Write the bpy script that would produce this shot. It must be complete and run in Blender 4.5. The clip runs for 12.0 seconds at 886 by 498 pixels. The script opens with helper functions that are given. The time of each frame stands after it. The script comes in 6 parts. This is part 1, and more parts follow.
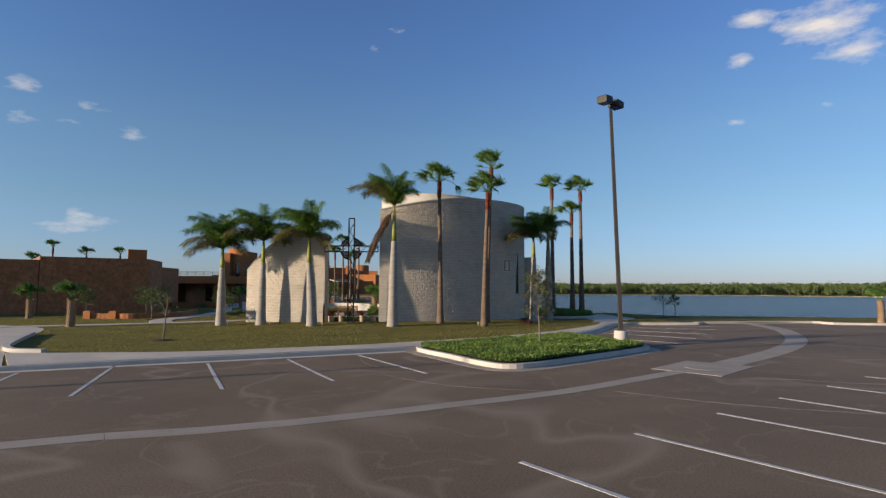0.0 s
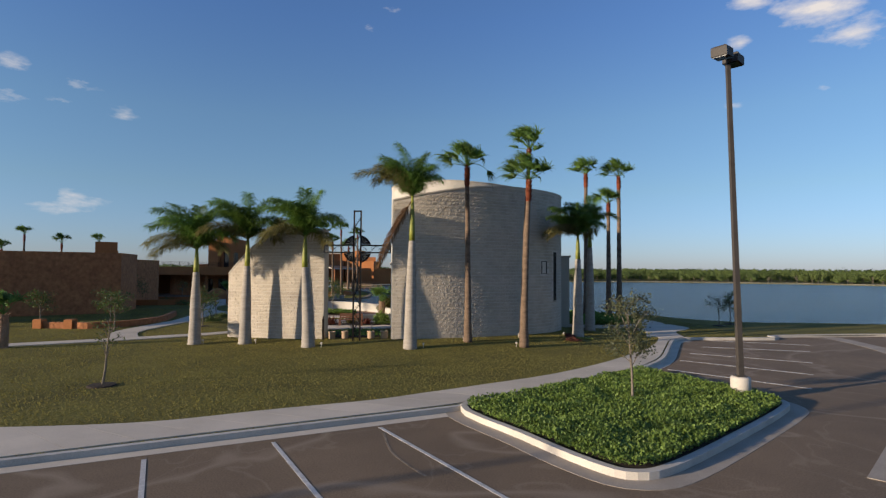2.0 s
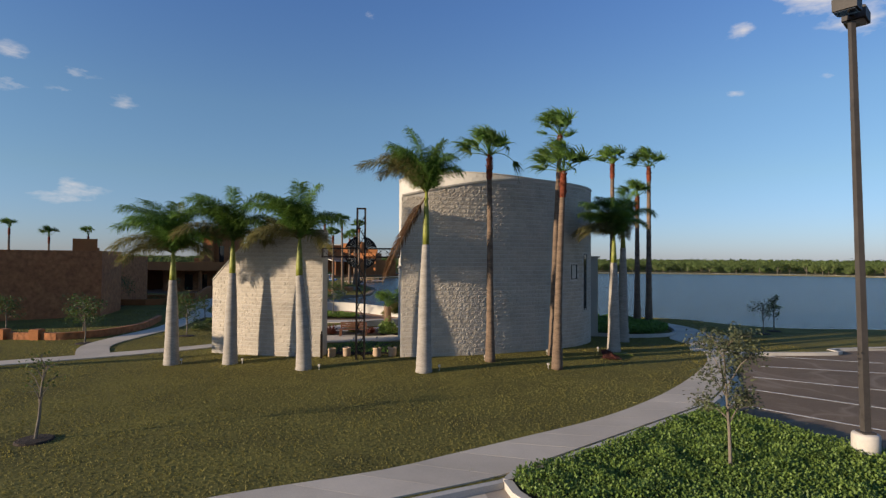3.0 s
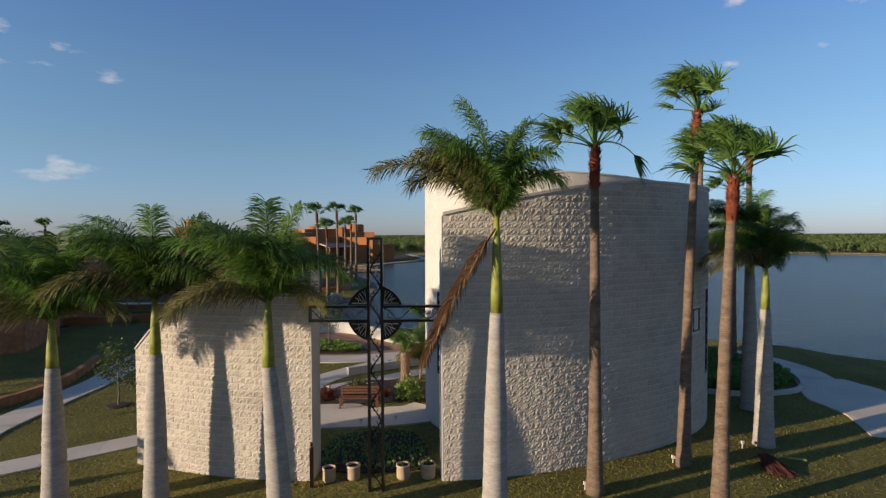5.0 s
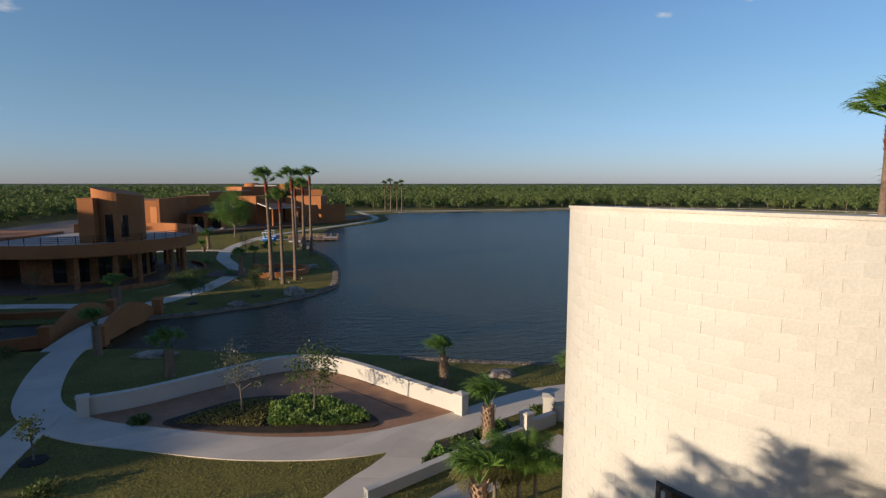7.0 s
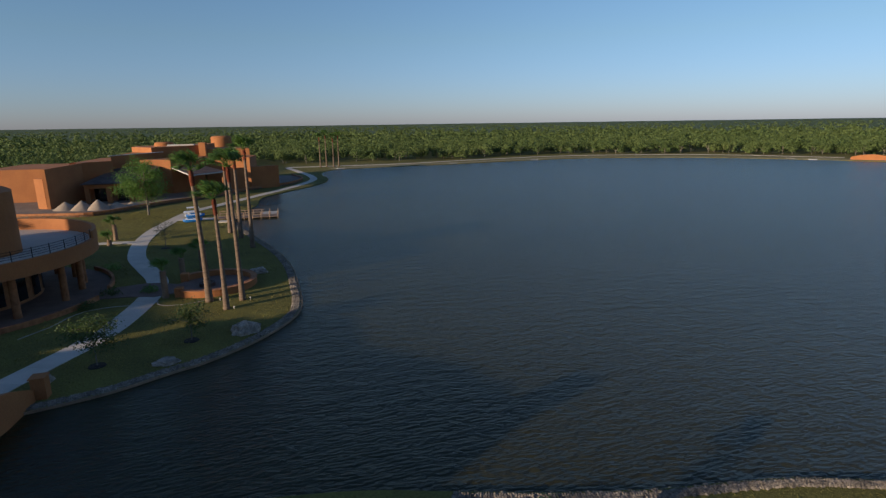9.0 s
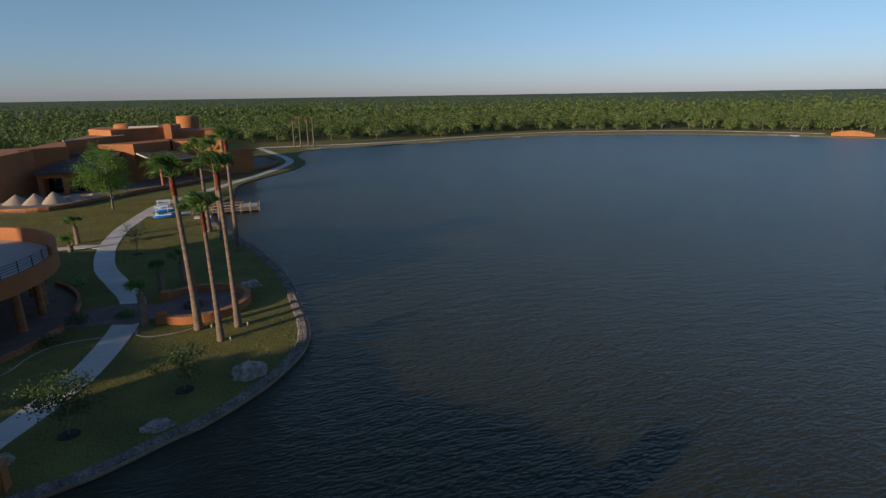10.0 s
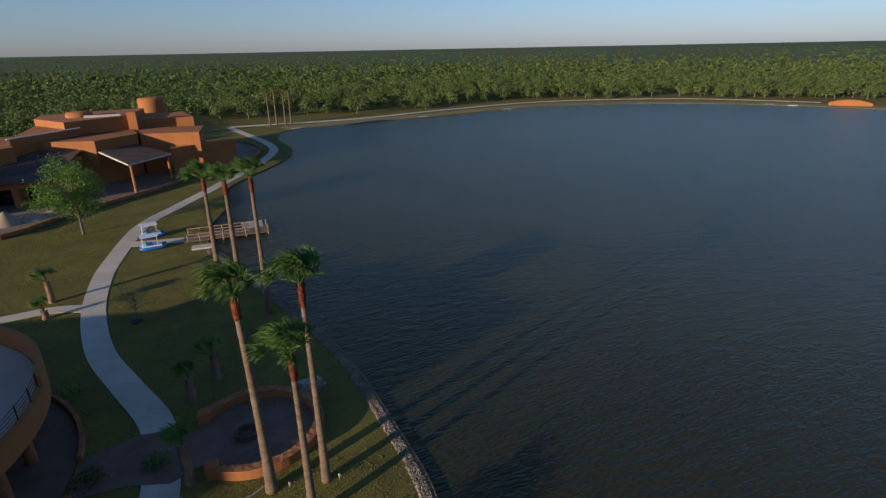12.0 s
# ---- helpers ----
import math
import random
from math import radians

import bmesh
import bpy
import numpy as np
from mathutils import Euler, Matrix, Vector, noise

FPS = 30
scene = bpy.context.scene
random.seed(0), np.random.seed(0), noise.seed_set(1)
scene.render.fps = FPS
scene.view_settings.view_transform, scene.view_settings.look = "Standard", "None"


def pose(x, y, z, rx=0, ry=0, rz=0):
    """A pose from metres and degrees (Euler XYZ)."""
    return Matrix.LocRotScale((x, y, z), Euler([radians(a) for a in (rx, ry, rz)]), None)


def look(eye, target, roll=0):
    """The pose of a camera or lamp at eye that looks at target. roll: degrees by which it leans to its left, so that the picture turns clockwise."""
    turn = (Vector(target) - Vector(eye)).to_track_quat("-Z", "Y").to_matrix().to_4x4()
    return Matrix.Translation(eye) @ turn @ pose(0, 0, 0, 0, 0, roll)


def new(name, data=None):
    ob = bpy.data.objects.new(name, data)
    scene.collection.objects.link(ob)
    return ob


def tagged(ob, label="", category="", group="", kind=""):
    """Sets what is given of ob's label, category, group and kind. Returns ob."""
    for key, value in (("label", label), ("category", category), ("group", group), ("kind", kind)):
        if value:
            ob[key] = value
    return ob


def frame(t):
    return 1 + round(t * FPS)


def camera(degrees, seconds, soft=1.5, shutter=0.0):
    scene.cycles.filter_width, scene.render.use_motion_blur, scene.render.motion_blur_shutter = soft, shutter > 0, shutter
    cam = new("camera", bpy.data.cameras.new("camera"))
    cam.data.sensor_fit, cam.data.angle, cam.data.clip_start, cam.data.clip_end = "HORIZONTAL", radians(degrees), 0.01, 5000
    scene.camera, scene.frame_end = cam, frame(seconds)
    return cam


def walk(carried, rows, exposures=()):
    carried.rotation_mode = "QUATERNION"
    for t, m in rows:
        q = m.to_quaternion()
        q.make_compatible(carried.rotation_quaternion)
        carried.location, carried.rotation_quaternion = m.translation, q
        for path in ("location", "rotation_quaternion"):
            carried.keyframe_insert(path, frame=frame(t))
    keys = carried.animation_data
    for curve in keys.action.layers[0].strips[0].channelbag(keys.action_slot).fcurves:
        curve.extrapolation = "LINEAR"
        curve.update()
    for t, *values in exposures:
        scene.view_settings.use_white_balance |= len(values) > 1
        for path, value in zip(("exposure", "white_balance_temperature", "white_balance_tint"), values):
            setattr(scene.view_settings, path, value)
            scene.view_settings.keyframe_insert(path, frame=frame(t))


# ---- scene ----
cam = camera(78.2, 12.0, 1.35)
PATH = [
    (0, (0.083, 2.608, 2.682), (0.06, 4.602, 2.826), 0.2),
    (0.5, (-0.489, 4.37, 2.9), (-0.503, 6.366, 3.03), 0.2),
    (1, (-1.004, 6.084, 3.306), (-1.01, 8.08, 3.421), 0.3),
    (1.5, (-1.4, 7.907, 3.801), (-1.406, 9.905, 3.894), 0.3),
    (2, (-1.849, 9.853, 4.211), (-1.854, 11.851, 4.291), 0.4),
    (2.5, (-2.323, 11.909, 4.692), (-2.324, 13.909, 4.75), 0.4),
    (3, (-2.681, 14.202, 5.087), (-2.689, 16.202, 5.127), 0.4),
    (5, (-4.899, 24.911, 7.634), (-4.885, 26.91, 7.581), -0.2),
    (5.5, (-5.574, 27.848, 8.281), (-5.531, 29.845, 8.191), -0.1),
    (6, (-6.691, 30.815, 8.906), (-6.6, 32.808, 8.768), -0.1),
    (6.3, (-7.449, 33.011, 9.209), (-7.322, 34.999, 9.033), -0.7),
    (6.5, (-8.015, 34.393, 9.416), (-7.859, 36.377, 9.227), -0.2),
    (7, (-9.318, 37.458, 10.197), (-9.082, 39.429, 9.957), -0.0),
    (8.8, (-12.3, 49.9, 13.3), (-11.841, 51.798, 12.869), -0.75),
    (9, (-12.7, 51.3, 13.55), (-12.217, 53.188, 13.099), -0.8),
    (9.5, (-13.7, 54.75, 14.3), (-13.164, 56.611, 13.799), -0.85),
    (10, (-14.95, 58.4, 15.0), (-14.368, 60.234, 14.454), -0.9),
    (10.5, (-16.2, 62.0, 15.9), (-15.58, 63.81, 15.317), -0.95),
    (11, (-17.5, 65.6, 16.95), (-16.849, 67.385, 16.325), -1.0),
    (11.5, (-18.9, 69.5, 18.2), (-18.223, 71.26, 17.534), -1.05),
    (12, (-20.3, 73.6, 19.6), (-19.598, 75.339, 18.906), -1.1),
]
EXPOSURES = [(0.0, 0.52), (5.0, 0.52), (7.0, 0.47), (9.0, 0.34), (12.0, 0.3)]
walk(cam, [(t, look(eye, target, roll)) for t, eye, target, roll in PATH], EXPOSURES)

# ---- world, sun, exposure ----
SUN_TRAVEL = Vector((math.cos(radians(10)) * math.cos(radians(24)), math.cos(radians(10)) * math.sin(radians(24)), -math.sin(radians(10))))
world = bpy.data.worlds.new("world")
scene.world = world
world.use_nodes = True
wn = world.node_tree
wn.nodes.clear()
w_out = wn.nodes.new("ShaderNodeOutputWorld")
w_bg = wn.nodes.new("ShaderNodeBackground")
w_sky = wn.nodes.new("ShaderNodeTexSky")
w_sky.sky_type = "NISHITA"
w_sky.sun_disc = False
w_sky.sun_elevation = radians(10)
w_sky.sun_rotation = radians(-114)
w_sky.air_density, w_sky.dust_density, w_sky.ozone_density = 1.0, 0.2, 3.0
w_bg.inputs["Strength"].default_value = 0.146
w_tint = wn.nodes.new("ShaderNodeMix")
w_tint.data_type, w_tint.blend_type = "RGBA", "MULTIPLY"
w_tint.inputs["Factor"].default_value = 1.0
w_tint.inputs["B"].default_value = (1.02, 0.965, 1.04, 1)
wn.links.new(w_sky.outputs[0], w_tint.inputs["A"])
w_co = wn.nodes.new("ShaderNodeTexCoord")
w_sep = wn.nodes.new("ShaderNodeSeparateXYZ")
wn.links.new(w_co.outputs["Generated"], w_sep.inputs[0])
w_haze = wn.nodes.new("ShaderNodeValToRGB")  # violet-grey haze low down, deeper blue higher up
for k, (at, tint) in enumerate(((0.0, (0.43, 0.53, 0.90)), (0.05, (0.50, 0.58, 0.81)), (0.14, (0.61, 0.655, 0.685)), (0.26, (0.68, 0.735, 0.735)), (0.42, (0.62, 0.72, 0.85)), (1.0, (0.62, 0.72, 0.85)))):
    el = w_haze.color_ramp.elements[k] if k < 2 else w_haze.color_ramp.elements.new(at)
    el.position, el.color = at, (*tint, 1)
wn.links.new(w_sep.outputs["Z"], w_haze.inputs["Fac"])
w_dim = wn.nodes.new("ShaderNodeMix")
w_dim.data_type, w_dim.blend_type = "RGBA", "MULTIPLY"
w_dim.inputs["Factor"].default_value = 1.0
wn.links.new(w_haze.outputs["Color"], w_dim.inputs["B"])
wn.links.new(w_tint.outputs["Result"], w_dim.inputs["A"])
# a few small clouds, each a soft patch broken up by noise: direction, reach, thickness
CLOUDS = [((0.57, 1, 0.51), 0.024, 0.9), ((0.70, 1, 0.50), 0.048, 1.0), ((0.77, 1, 0.455), 0.035, 0.9), ((0.55, 1, 0.427), 0.020, 0.7), ((0.53, 1, 0.31), 0.015, 0.5), ((0.70, 1, 0.345), 0.012, 0.45), ((-0.11, 1, 0.49), 0.020, 0.5),
          ((-0.145, 1, 0.45), 0.016, 0.5), ((-0.69, 1, 0.345), 0.026, 0.36), ((-0.69, 1, 0.305), 0.022, 0.45), ((-0.60, 1, 0.285), 0.022, 0.33), ((-0.82, 1, 0.385), 0.022, 0.5), ((-0.81, 1, 0.325), 0.022, 0.5), ((-0.70, 1, 0.126), 0.042, 0.52)]
w_noise = wn.nodes.new("ShaderNodeTexNoise")
w_noise.inputs["Scale"].default_value, w_noise.inputs["Detail"].default_value, w_noise.inputs["Roughness"].default_value = 17.0, 6.0, 0.6
w_flat = wn.nodes.new("ShaderNodeMapping")
w_flat.inputs["Scale"].default_value = (1.0, 1.0, 2.6)
wn.links.new(w_co.outputs["Generated"], w_flat.inputs["Vector"])
wn.links.new(w_flat.outputs[0], w_noise.inputs["Vector"])
total = None
for way, reach, thick in CLOUDS:
    c = Vector(way).normalized()
    w_off = wn.nodes.new("ShaderNodeVectorMath")
    w_off.operation = "SUBTRACT"
    w_off.inputs[1].default_value = c
    wn.links.new(w_co.outputs["Generated"], w_off.inputs[0])
    w_sq = wn.nodes.new("ShaderNodeVectorMath")
    w_sq.operation = "MULTIPLY"
    w_sq.inputs[1].default_value = (1, 1, 2.2)
    wn.links.new(w_off.outputs[0], w_sq.inputs[0])
    w_len = wn.nodes.new("ShaderNodeVectorMath")
    w_len.operation = "LENGTH"
    wn.links.new(w_sq.outputs[0], w_len.inputs[0])
    w_r = wn.nodes.new("ShaderNodeMapRange")
    w_r.inputs["From Min"].default_value, w_r.inputs["From Max"].default_value = 0.0, reach * 1.9
    w_r.inputs["To Min"].default_value, w_r.inputs["To Max"].default_value = thick, 0.0
    wn.links.new(w_len.outputs["Value"], w_r.inputs["Value"])
    if total is None:
        total = w_r.outputs[0]
    else:
        w_mx = wn.nodes.new("ShaderNodeMath")
        w_mx.operation = "MAXIMUM"
        wn.links.new(total, w_mx.inputs[0])
        wn.links.new(w_r.outputs[0], w_mx.inputs[1])
        total = w_mx.outputs[0]
w_sum = wn.nodes.new("ShaderNodeMath")
w_sum.operation = "MULTIPLY_ADD"
w_sum.inputs[1].default_value = 0.55
wn.links.new(total, w_sum.inputs[0])
wn.links.new(w_noise.outputs["Fac"], w_sum.inputs[2])
w_cut = wn.nodes.new("ShaderNodeMapRange")
w_cut.inputs["From Min"].default_value, w_cut.inputs["From Max"].default_value = 0.66, 1.08
wn.links.new(w_sum.outputs[0], w_cut.inputs["Value"])
w_any = wn.nodes.new("ShaderNodeMath")
w_any.operation = "MULTIPLY"
wn.links.new(w_cut.outputs[0], w_any.inputs[0])
w_soft = wn.nodes.new("ShaderNodeMapRange")
w_soft.inputs["From Min"].default_value, w_soft.inputs["From Max"].default_value = 0.0, 0.25
wn.links.new(total, w_soft.inputs["Value"])
wn.links.new(w_soft.outputs[0], w_any.inputs[1])
w_cloud = wn.nodes.new("ShaderNodeMix")
w_cloud.data_type = "RGBA"
w_cloud.inputs["B"].default_value = (3.9, 3.6, 3.45, 1)
wn.links.new(w_any.outputs[0], w_cloud.inputs["Factor"])
wn.links.new(w_dim.outputs["Result"], w_cloud.inputs["A"])
wn.links.new(w_cloud.outputs["Result"], w_bg.inputs["Color"])
wn.links.new(w_bg.outputs[0], w_out.inputs["Surface"])

sun = new("sun", bpy.data.lights.new("sun", "SUN"))
sun.data.energy, sun.data.angle, sun.data.color = 5.0, radians(0.6), (1.0, 0.82, 0.62)
sun.matrix_world = SUN_TRAVEL.to_track_quat("-Z", "Y").to_matrix().to_4x4()


# ---- materials ----
def material(name, base, rough=0.8, metal=0.0, vary=0.12, size=1.0, fine=30.0, bump=0.02, spec=0.3, second=None, per_object=0.0, per_island=0.0, stretch=(1, 1, 1)):
    """Two scales of variation in colour, and a fine relief; base is the true surface colour."""
    m = bpy.data.materials.new(name)
    m.use_nodes = True
    nt = m.node_tree
    b = nt.nodes["Principled BSDF"]
    b.inputs["Roughness"].default_value, b.inputs["Metallic"].default_value = rough, metal
    b.inputs["Specular IOR Level"].default_value = spec
    co = nt.nodes.new("ShaderNodeTexCoord")
    mp = nt.nodes.new("ShaderNodeMapping")
    mp.inputs["Scale"].default_value = stretch
    nt.links.new(co.outputs["Object"], mp.inputs["Vector"])
    n1, n2 = nt.nodes.new("ShaderNodeTexNoise"), nt.nodes.new("ShaderNodeTexNoise")
    for n, sc in ((n1, size), (n2, fine)):
        n.inputs["Scale"].default_value, n.inputs["Detail"].default_value = sc, 5.0
        nt.links.new(mp.outputs[0], n.inputs["Vector"])
    n1.inputs["Detail"].default_value, n1.inputs["Roughness"].default_value = 9.0, 0.62
    mix = nt.nodes.new("ShaderNodeMix")
    mix.data_type = "RGBA"
    other = second or tuple(c * (1 - 2.2 * vary) for c in base)
    mix.inputs["A"].default_value, mix.inputs["B"].default_value = (*base, 1), (*other, 1)
    ramp = nt.nodes.new("ShaderNodeMapRange")
    ramp.inputs["From Min"].default_value, ramp.inputs["From Max"].default_value = 0.35, 0.68
    nt.links.new(n1.outputs["Fac"], ramp.inputs["Value"])
    nt.links.new(ramp.outputs[0], mix.inputs["Factor"])
    hsv = nt.nodes.new("ShaderNodeHueSaturation")
    nt.links.new(mix.outputs["Result"], hsv.inputs["Color"])
    val = nt.nodes.new("ShaderNodeMapRange")
    val.inputs["To Min"].default_value, val.inputs["To Max"].default_value = 1 - vary * 1.6, 1 + vary * 1.6
    val.inputs["From Min"].default_value, val.inputs["From Max"].default_value = 0.25, 0.75
    nt.links.new(n2.outputs["Fac"], val.inputs["Value"])
    last = val.outputs[0]
    for amount, node, out in ((per_object, "ShaderNodeObjectInfo", "Random"), (per_island, "ShaderNodeNewGeometry", "Random Per Island")):
        if amount:
            inf = nt.nodes.new(node)
            r = nt.nodes.new("ShaderNodeMapRange")
            r.inputs["To Min"].default_value, r.inputs["To Max"].default_value = 1 - amount, 1 + amount
            nt.links.new(inf.outputs[out], r.inputs["Value"])
            mul = nt.nodes.new("ShaderNodeMath")
            mul.operation = "MULTIPLY"
            nt.links.new(last, mul.inputs[0])
            nt.links.new(r.outputs[0], mul.inputs[1])
            last = mul.outputs[0]
    nt.links.new(last, hsv.inputs["Value"])
    nt.links.new(hsv.outputs[0], b.inputs["Base Color"])
    if bump:
        bp = nt.nodes.new("ShaderNodeBump")
        bp.inputs["Strength"].default_value, bp.inputs["Distance"].default_value = 0.8, bump
        nt.links.new(n2.outputs["Fac"], bp.inputs["Height"])
        nt.links.new(bp.outputs[0], b.inputs["Normal"])
    return m


def leaf_material(name, base, second, rough=0.55, size=2.0, per_island=0.25, through_light=0.35, per_object=0.0):
    m = material(name, base, rough, vary=0.1, size=size, fine=18.0, bump=0.0, second=second, per_island=per_island, per_object=per_object, spec=0.35)
    nt = m.node_tree
    b, out = nt.nodes["Principled BSDF"], nt.nodes["Material Output"]
    tr = nt.nodes.new("ShaderNodeBsdfTranslucent")
    mx = nt.nodes.new("ShaderNodeMixShader")
    mx.inputs[0].default_value = through_light
    nt.links.new(b.inputs["Base Color"].links[0].from_socket, tr.inputs["Color"])
    nt.links.new(b.outputs[0], mx.inputs[1])
    nt.links.new(tr.outputs[0], mx.inputs[2])
    nt.links.new(mx.outputs[0], out.inputs["Surface"])
    return m


def asphalt_material():
    """Worn asphalt: grain, large patches, and pale winding bands where water has dried."""
    m = material("asphalt", (0.195, 0.136, 0.084), 0.9, vary=0.22, size=0.16, fine=28, bump=0.004, second=(0.13, 0.092, 0.058))
    nt = m.node_tree
    b = nt.nodes["Principled BSDF"]
    old = b.inputs["Base Color"].links[0].from_socket
    co = nt.nodes["Texture Coordinate"]
    total = None
    for scale, width, strength in ((0.11, 0.022, 0.55), (0.33, 0.013, 0.3)):
        n = nt.nodes.new("ShaderNodeTexNoise")
        n.inputs["Scale"].default_value, n.inputs["Detail"].default_value, n.inputs["Distortion"].default_value = scale, 3.0, 0.6
        nt.links.new(co.outputs["Object"], n.inputs["Vector"])
        off = nt.nodes.new("ShaderNodeMath")
        off.operation = "SUBTRACT"
        off.inputs[1].default_value = 0.52
        nt.links.new(n.outputs["Fac"], off.inputs[0])
        away = nt.nodes.new("ShaderNodeMath")
        away.operation = "ABSOLUTE"
        nt.links.new(off.outputs[0], away.inputs[0])
        band = nt.nodes.new("ShaderNodeMapRange")
        band.inputs["From Min"].default_value, band.inputs["From Max"].default_value = 0.0, width
        band.inputs["To Min"].default_value, band.inputs["To Max"].default_value = strength, 0.0
        nt.links.new(away.outputs[0], band.inputs["Value"])
        if total is None:
            total = band.outputs[0]
        else:
            mx = nt.nodes.new("ShaderNodeMath")
            mx.operation = "MAXIMUM"
            nt.links.new(total, mx.inputs[0])
            nt.links.new(band.outputs[0], mx.inputs[1])
            total = mx.outputs[0]
    mix = nt.nodes.new("ShaderNodeMix")
    mix.data_type = "RGBA"
    mix.inputs["B"].default_value = (0.29, 0.225, 0.16, 1)
    nt.links.new(total, mix.inputs["Factor"])
    nt.links.new(old, mix.inputs["A"])
    nt.links.new(mix.outputs["Result"], b.inputs["Base Color"])
    return m


ASPHALT = asphalt_material()
SEAM = material("pale_seam", (0.255, 0.20, 0.14), 0.9, vary=0.25, size=1.5, fine=20, bump=0.002)
CONCRETE = material("concrete", (0.56, 0.485, 0.385), 0.85, vary=0.08, size=0.5, fine=50, bump=0.004, per_object=0.07)
KERB = material("kerb_concrete", (0.521, 0.479, 0.420), 0.85, vary=0.1, size=0.8, fine=40, bump=0.004)
GUTTER = material("gutter_concrete", (0.36, 0.305, 0.24), 0.85, vary=0.1, size=0.6, fine=40, bump=0.004)
PAINT = material("road_paint", (0.546, 0.528, 0.493), 0.7, vary=0.15, size=6, fine=60, bump=0.002)
GRASS = material("mown_grass", (0.175, 0.152, 0.04), 0.95, vary=0.25, size=0.3, fine=9, bump=0.04, second=(0.112, 0.098, 0.03), spec=0.1)
BLADE = leaf_material("grass_blade", (0.235, 0.203, 0.05), (0.17, 0.153, 0.04), 0.7, size=0.35, per_island=0.22, through_light=0.4)
BROWN_PAVING = material("brown_paving", (0.20, 0.125, 0.09), 0.9, vary=0.15, size=0.7, fine=14, bump=0.006)
SOIL = material("mulch", (0.055, 0.04, 0.03), 0.95, vary=0.25, size=2, fine=35, bump=0.03)
BLOCK = material("split_face_block", (0.490, 0.430, 0.348), 0.9, vary=0.1, size=0.9, fine=22, bump=0.03, per_object=0.06, per_island=0.06)
SMOOTH_BLOCK = material("smooth_cream_block", (0.485, 0.458, 0.40), 0.85, vary=0.05, size=0.6, fine=30, bump=0.006, per_object=0.04)
MORTAR = material("mortar", (0.56, 0.51, 0.44), 0.9, vary=0.08, size=1.2, fine=40, bump=0.006)
COPING = material("stone_coping", (0.533, 0.482, 0.404), 0.8, vary=0.08, size=1.5, fine=40, bump=0.006)
STUCCO = material("orange_stucco", (0.355, 0.138, 0.047), 0.9, vary=0.1, size=0.35, fine=12, bump=0.012, second=(0.29, 0.108, 0.038))
STUCCO_DARK = material("rough_brown_stucco", (0.36, 0.148, 0.06), 0.92, vary=0.2, size=1.3, fine=3.2, bump=0.11, second=(0.27, 0.108, 0.046))
IRON = material("black_iron", (0.022, 0.017, 0.015), 0.45, metal=0.6, vary=0.2, size=3, fine=40, bump=0.002)
BRONZE = material("bronze_paint", (0.062, 0.055, 0.05), 0.6, metal=0.0, vary=0.12, size=2, fine=40, bump=0.001, spec=0.2)
GLASS = material("dark_glass", (0.012, 0.013, 0.015), 0.06, vary=0.05, size=1, fine=5, bump=0.0, spec=0.6)
TRUNK_GREY = material("royal_trunk", (0.344, 0.310, 0.267), 0.9, vary=0.14, size=1.6, fine=9, bump=0.012, stretch=(1, 1, 4))
TRUNK_BROWN = material("fan_palm_trunk", (0.189, 0.131, 0.090), 0.95, vary=0.22, size=2.2, fine=12, bump=0.02, stretch=(1, 1, 3))
BOOTS = material("red_leaf_bases", (0.20, 0.048, 0.02), 0.9, vary=0.25, size=3, fine=14, bump=0.02)
SHAFT = material("green_crownshaft", (0.25, 0.26, 0.04), 0.5, vary=0.25, size=1.5, fine=6, bump=0.003, second=(0.16, 0.17, 0.035))
FROND = leaf_material("royal_frond", (0.115, 0.20, 0.032), (0.06, 0.125, 0.022), through_light=0.42, per_object=0.4)
FROND_DRY = leaf_material("dry_frond", (0.175, 0.15, 0.05), (0.10, 0.105, 0.034), 0.8, per_object=0.2)
FROND_DEAD = leaf_material("dead_frond", (0.27, 0.155, 0.075), (0.17, 0.1, 0.055), 0.9)
FAN = leaf_material("fan_leaf", (0.15, 0.25, 0.05), (0.09, 0.17, 0.034), through_light=0.42, per_object=0.35)
LEAF = leaf_material("young_tree_leaf", (0.090, 0.126, 0.029), (0.054, 0.081, 0.020))
LEAF_GREY = leaf_material("grey_shrub_leaf", (0.13, 0.14, 0.07), (0.08, 0.09, 0.045))
COVER = leaf_material("ground_cover_leaf", (0.19, 0.27, 0.055), (0.12, 0.185, 0.037))
RED_LEAF = leaf_material("red_grass_leaf", (0.17, 0.05, 0.035), (0.10, 0.045, 0.03), 0.7)
BARK = material("young_bark", (0.19, 0.16, 0.125), 0.95, vary=0.2, size=3, fine=20, bump=0.01)
TERRACOTTA = material("terracotta_paving", (0.34, 0.185, 0.105), 0.85, vary=0.15, size=0.8, fine=18, bump=0.006)
ROCK = material("limestone_rock", (0.42, 0.345, 0.265), 0.95, vary=0.3, size=2.2, fine=9, bump=0.09)
RIPRAP = material("shore_stone", (0.25, 0.205, 0.155), 0.95, vary=0.25, size=1.6, fine=9, bump=0.03, per_island=0.35)
TIMBER = material("weathered_timber", (0.33, 0.22, 0.14), 0.9, vary=0.2, size=1, fine=20, bump=0.006)
WOODLAND = leaf_material("woodland_leaf", (0.113, 0.149, 0.041), (0.068, 0.104, 0.027), 0.8, size=0.03, per_island=0.16, through_light=0.3)
SAND = material("pale_sand", (0.34, 0.262, 0.19), 0.95, vary=0.1, size=0.5, fine=12, bump=0.03)
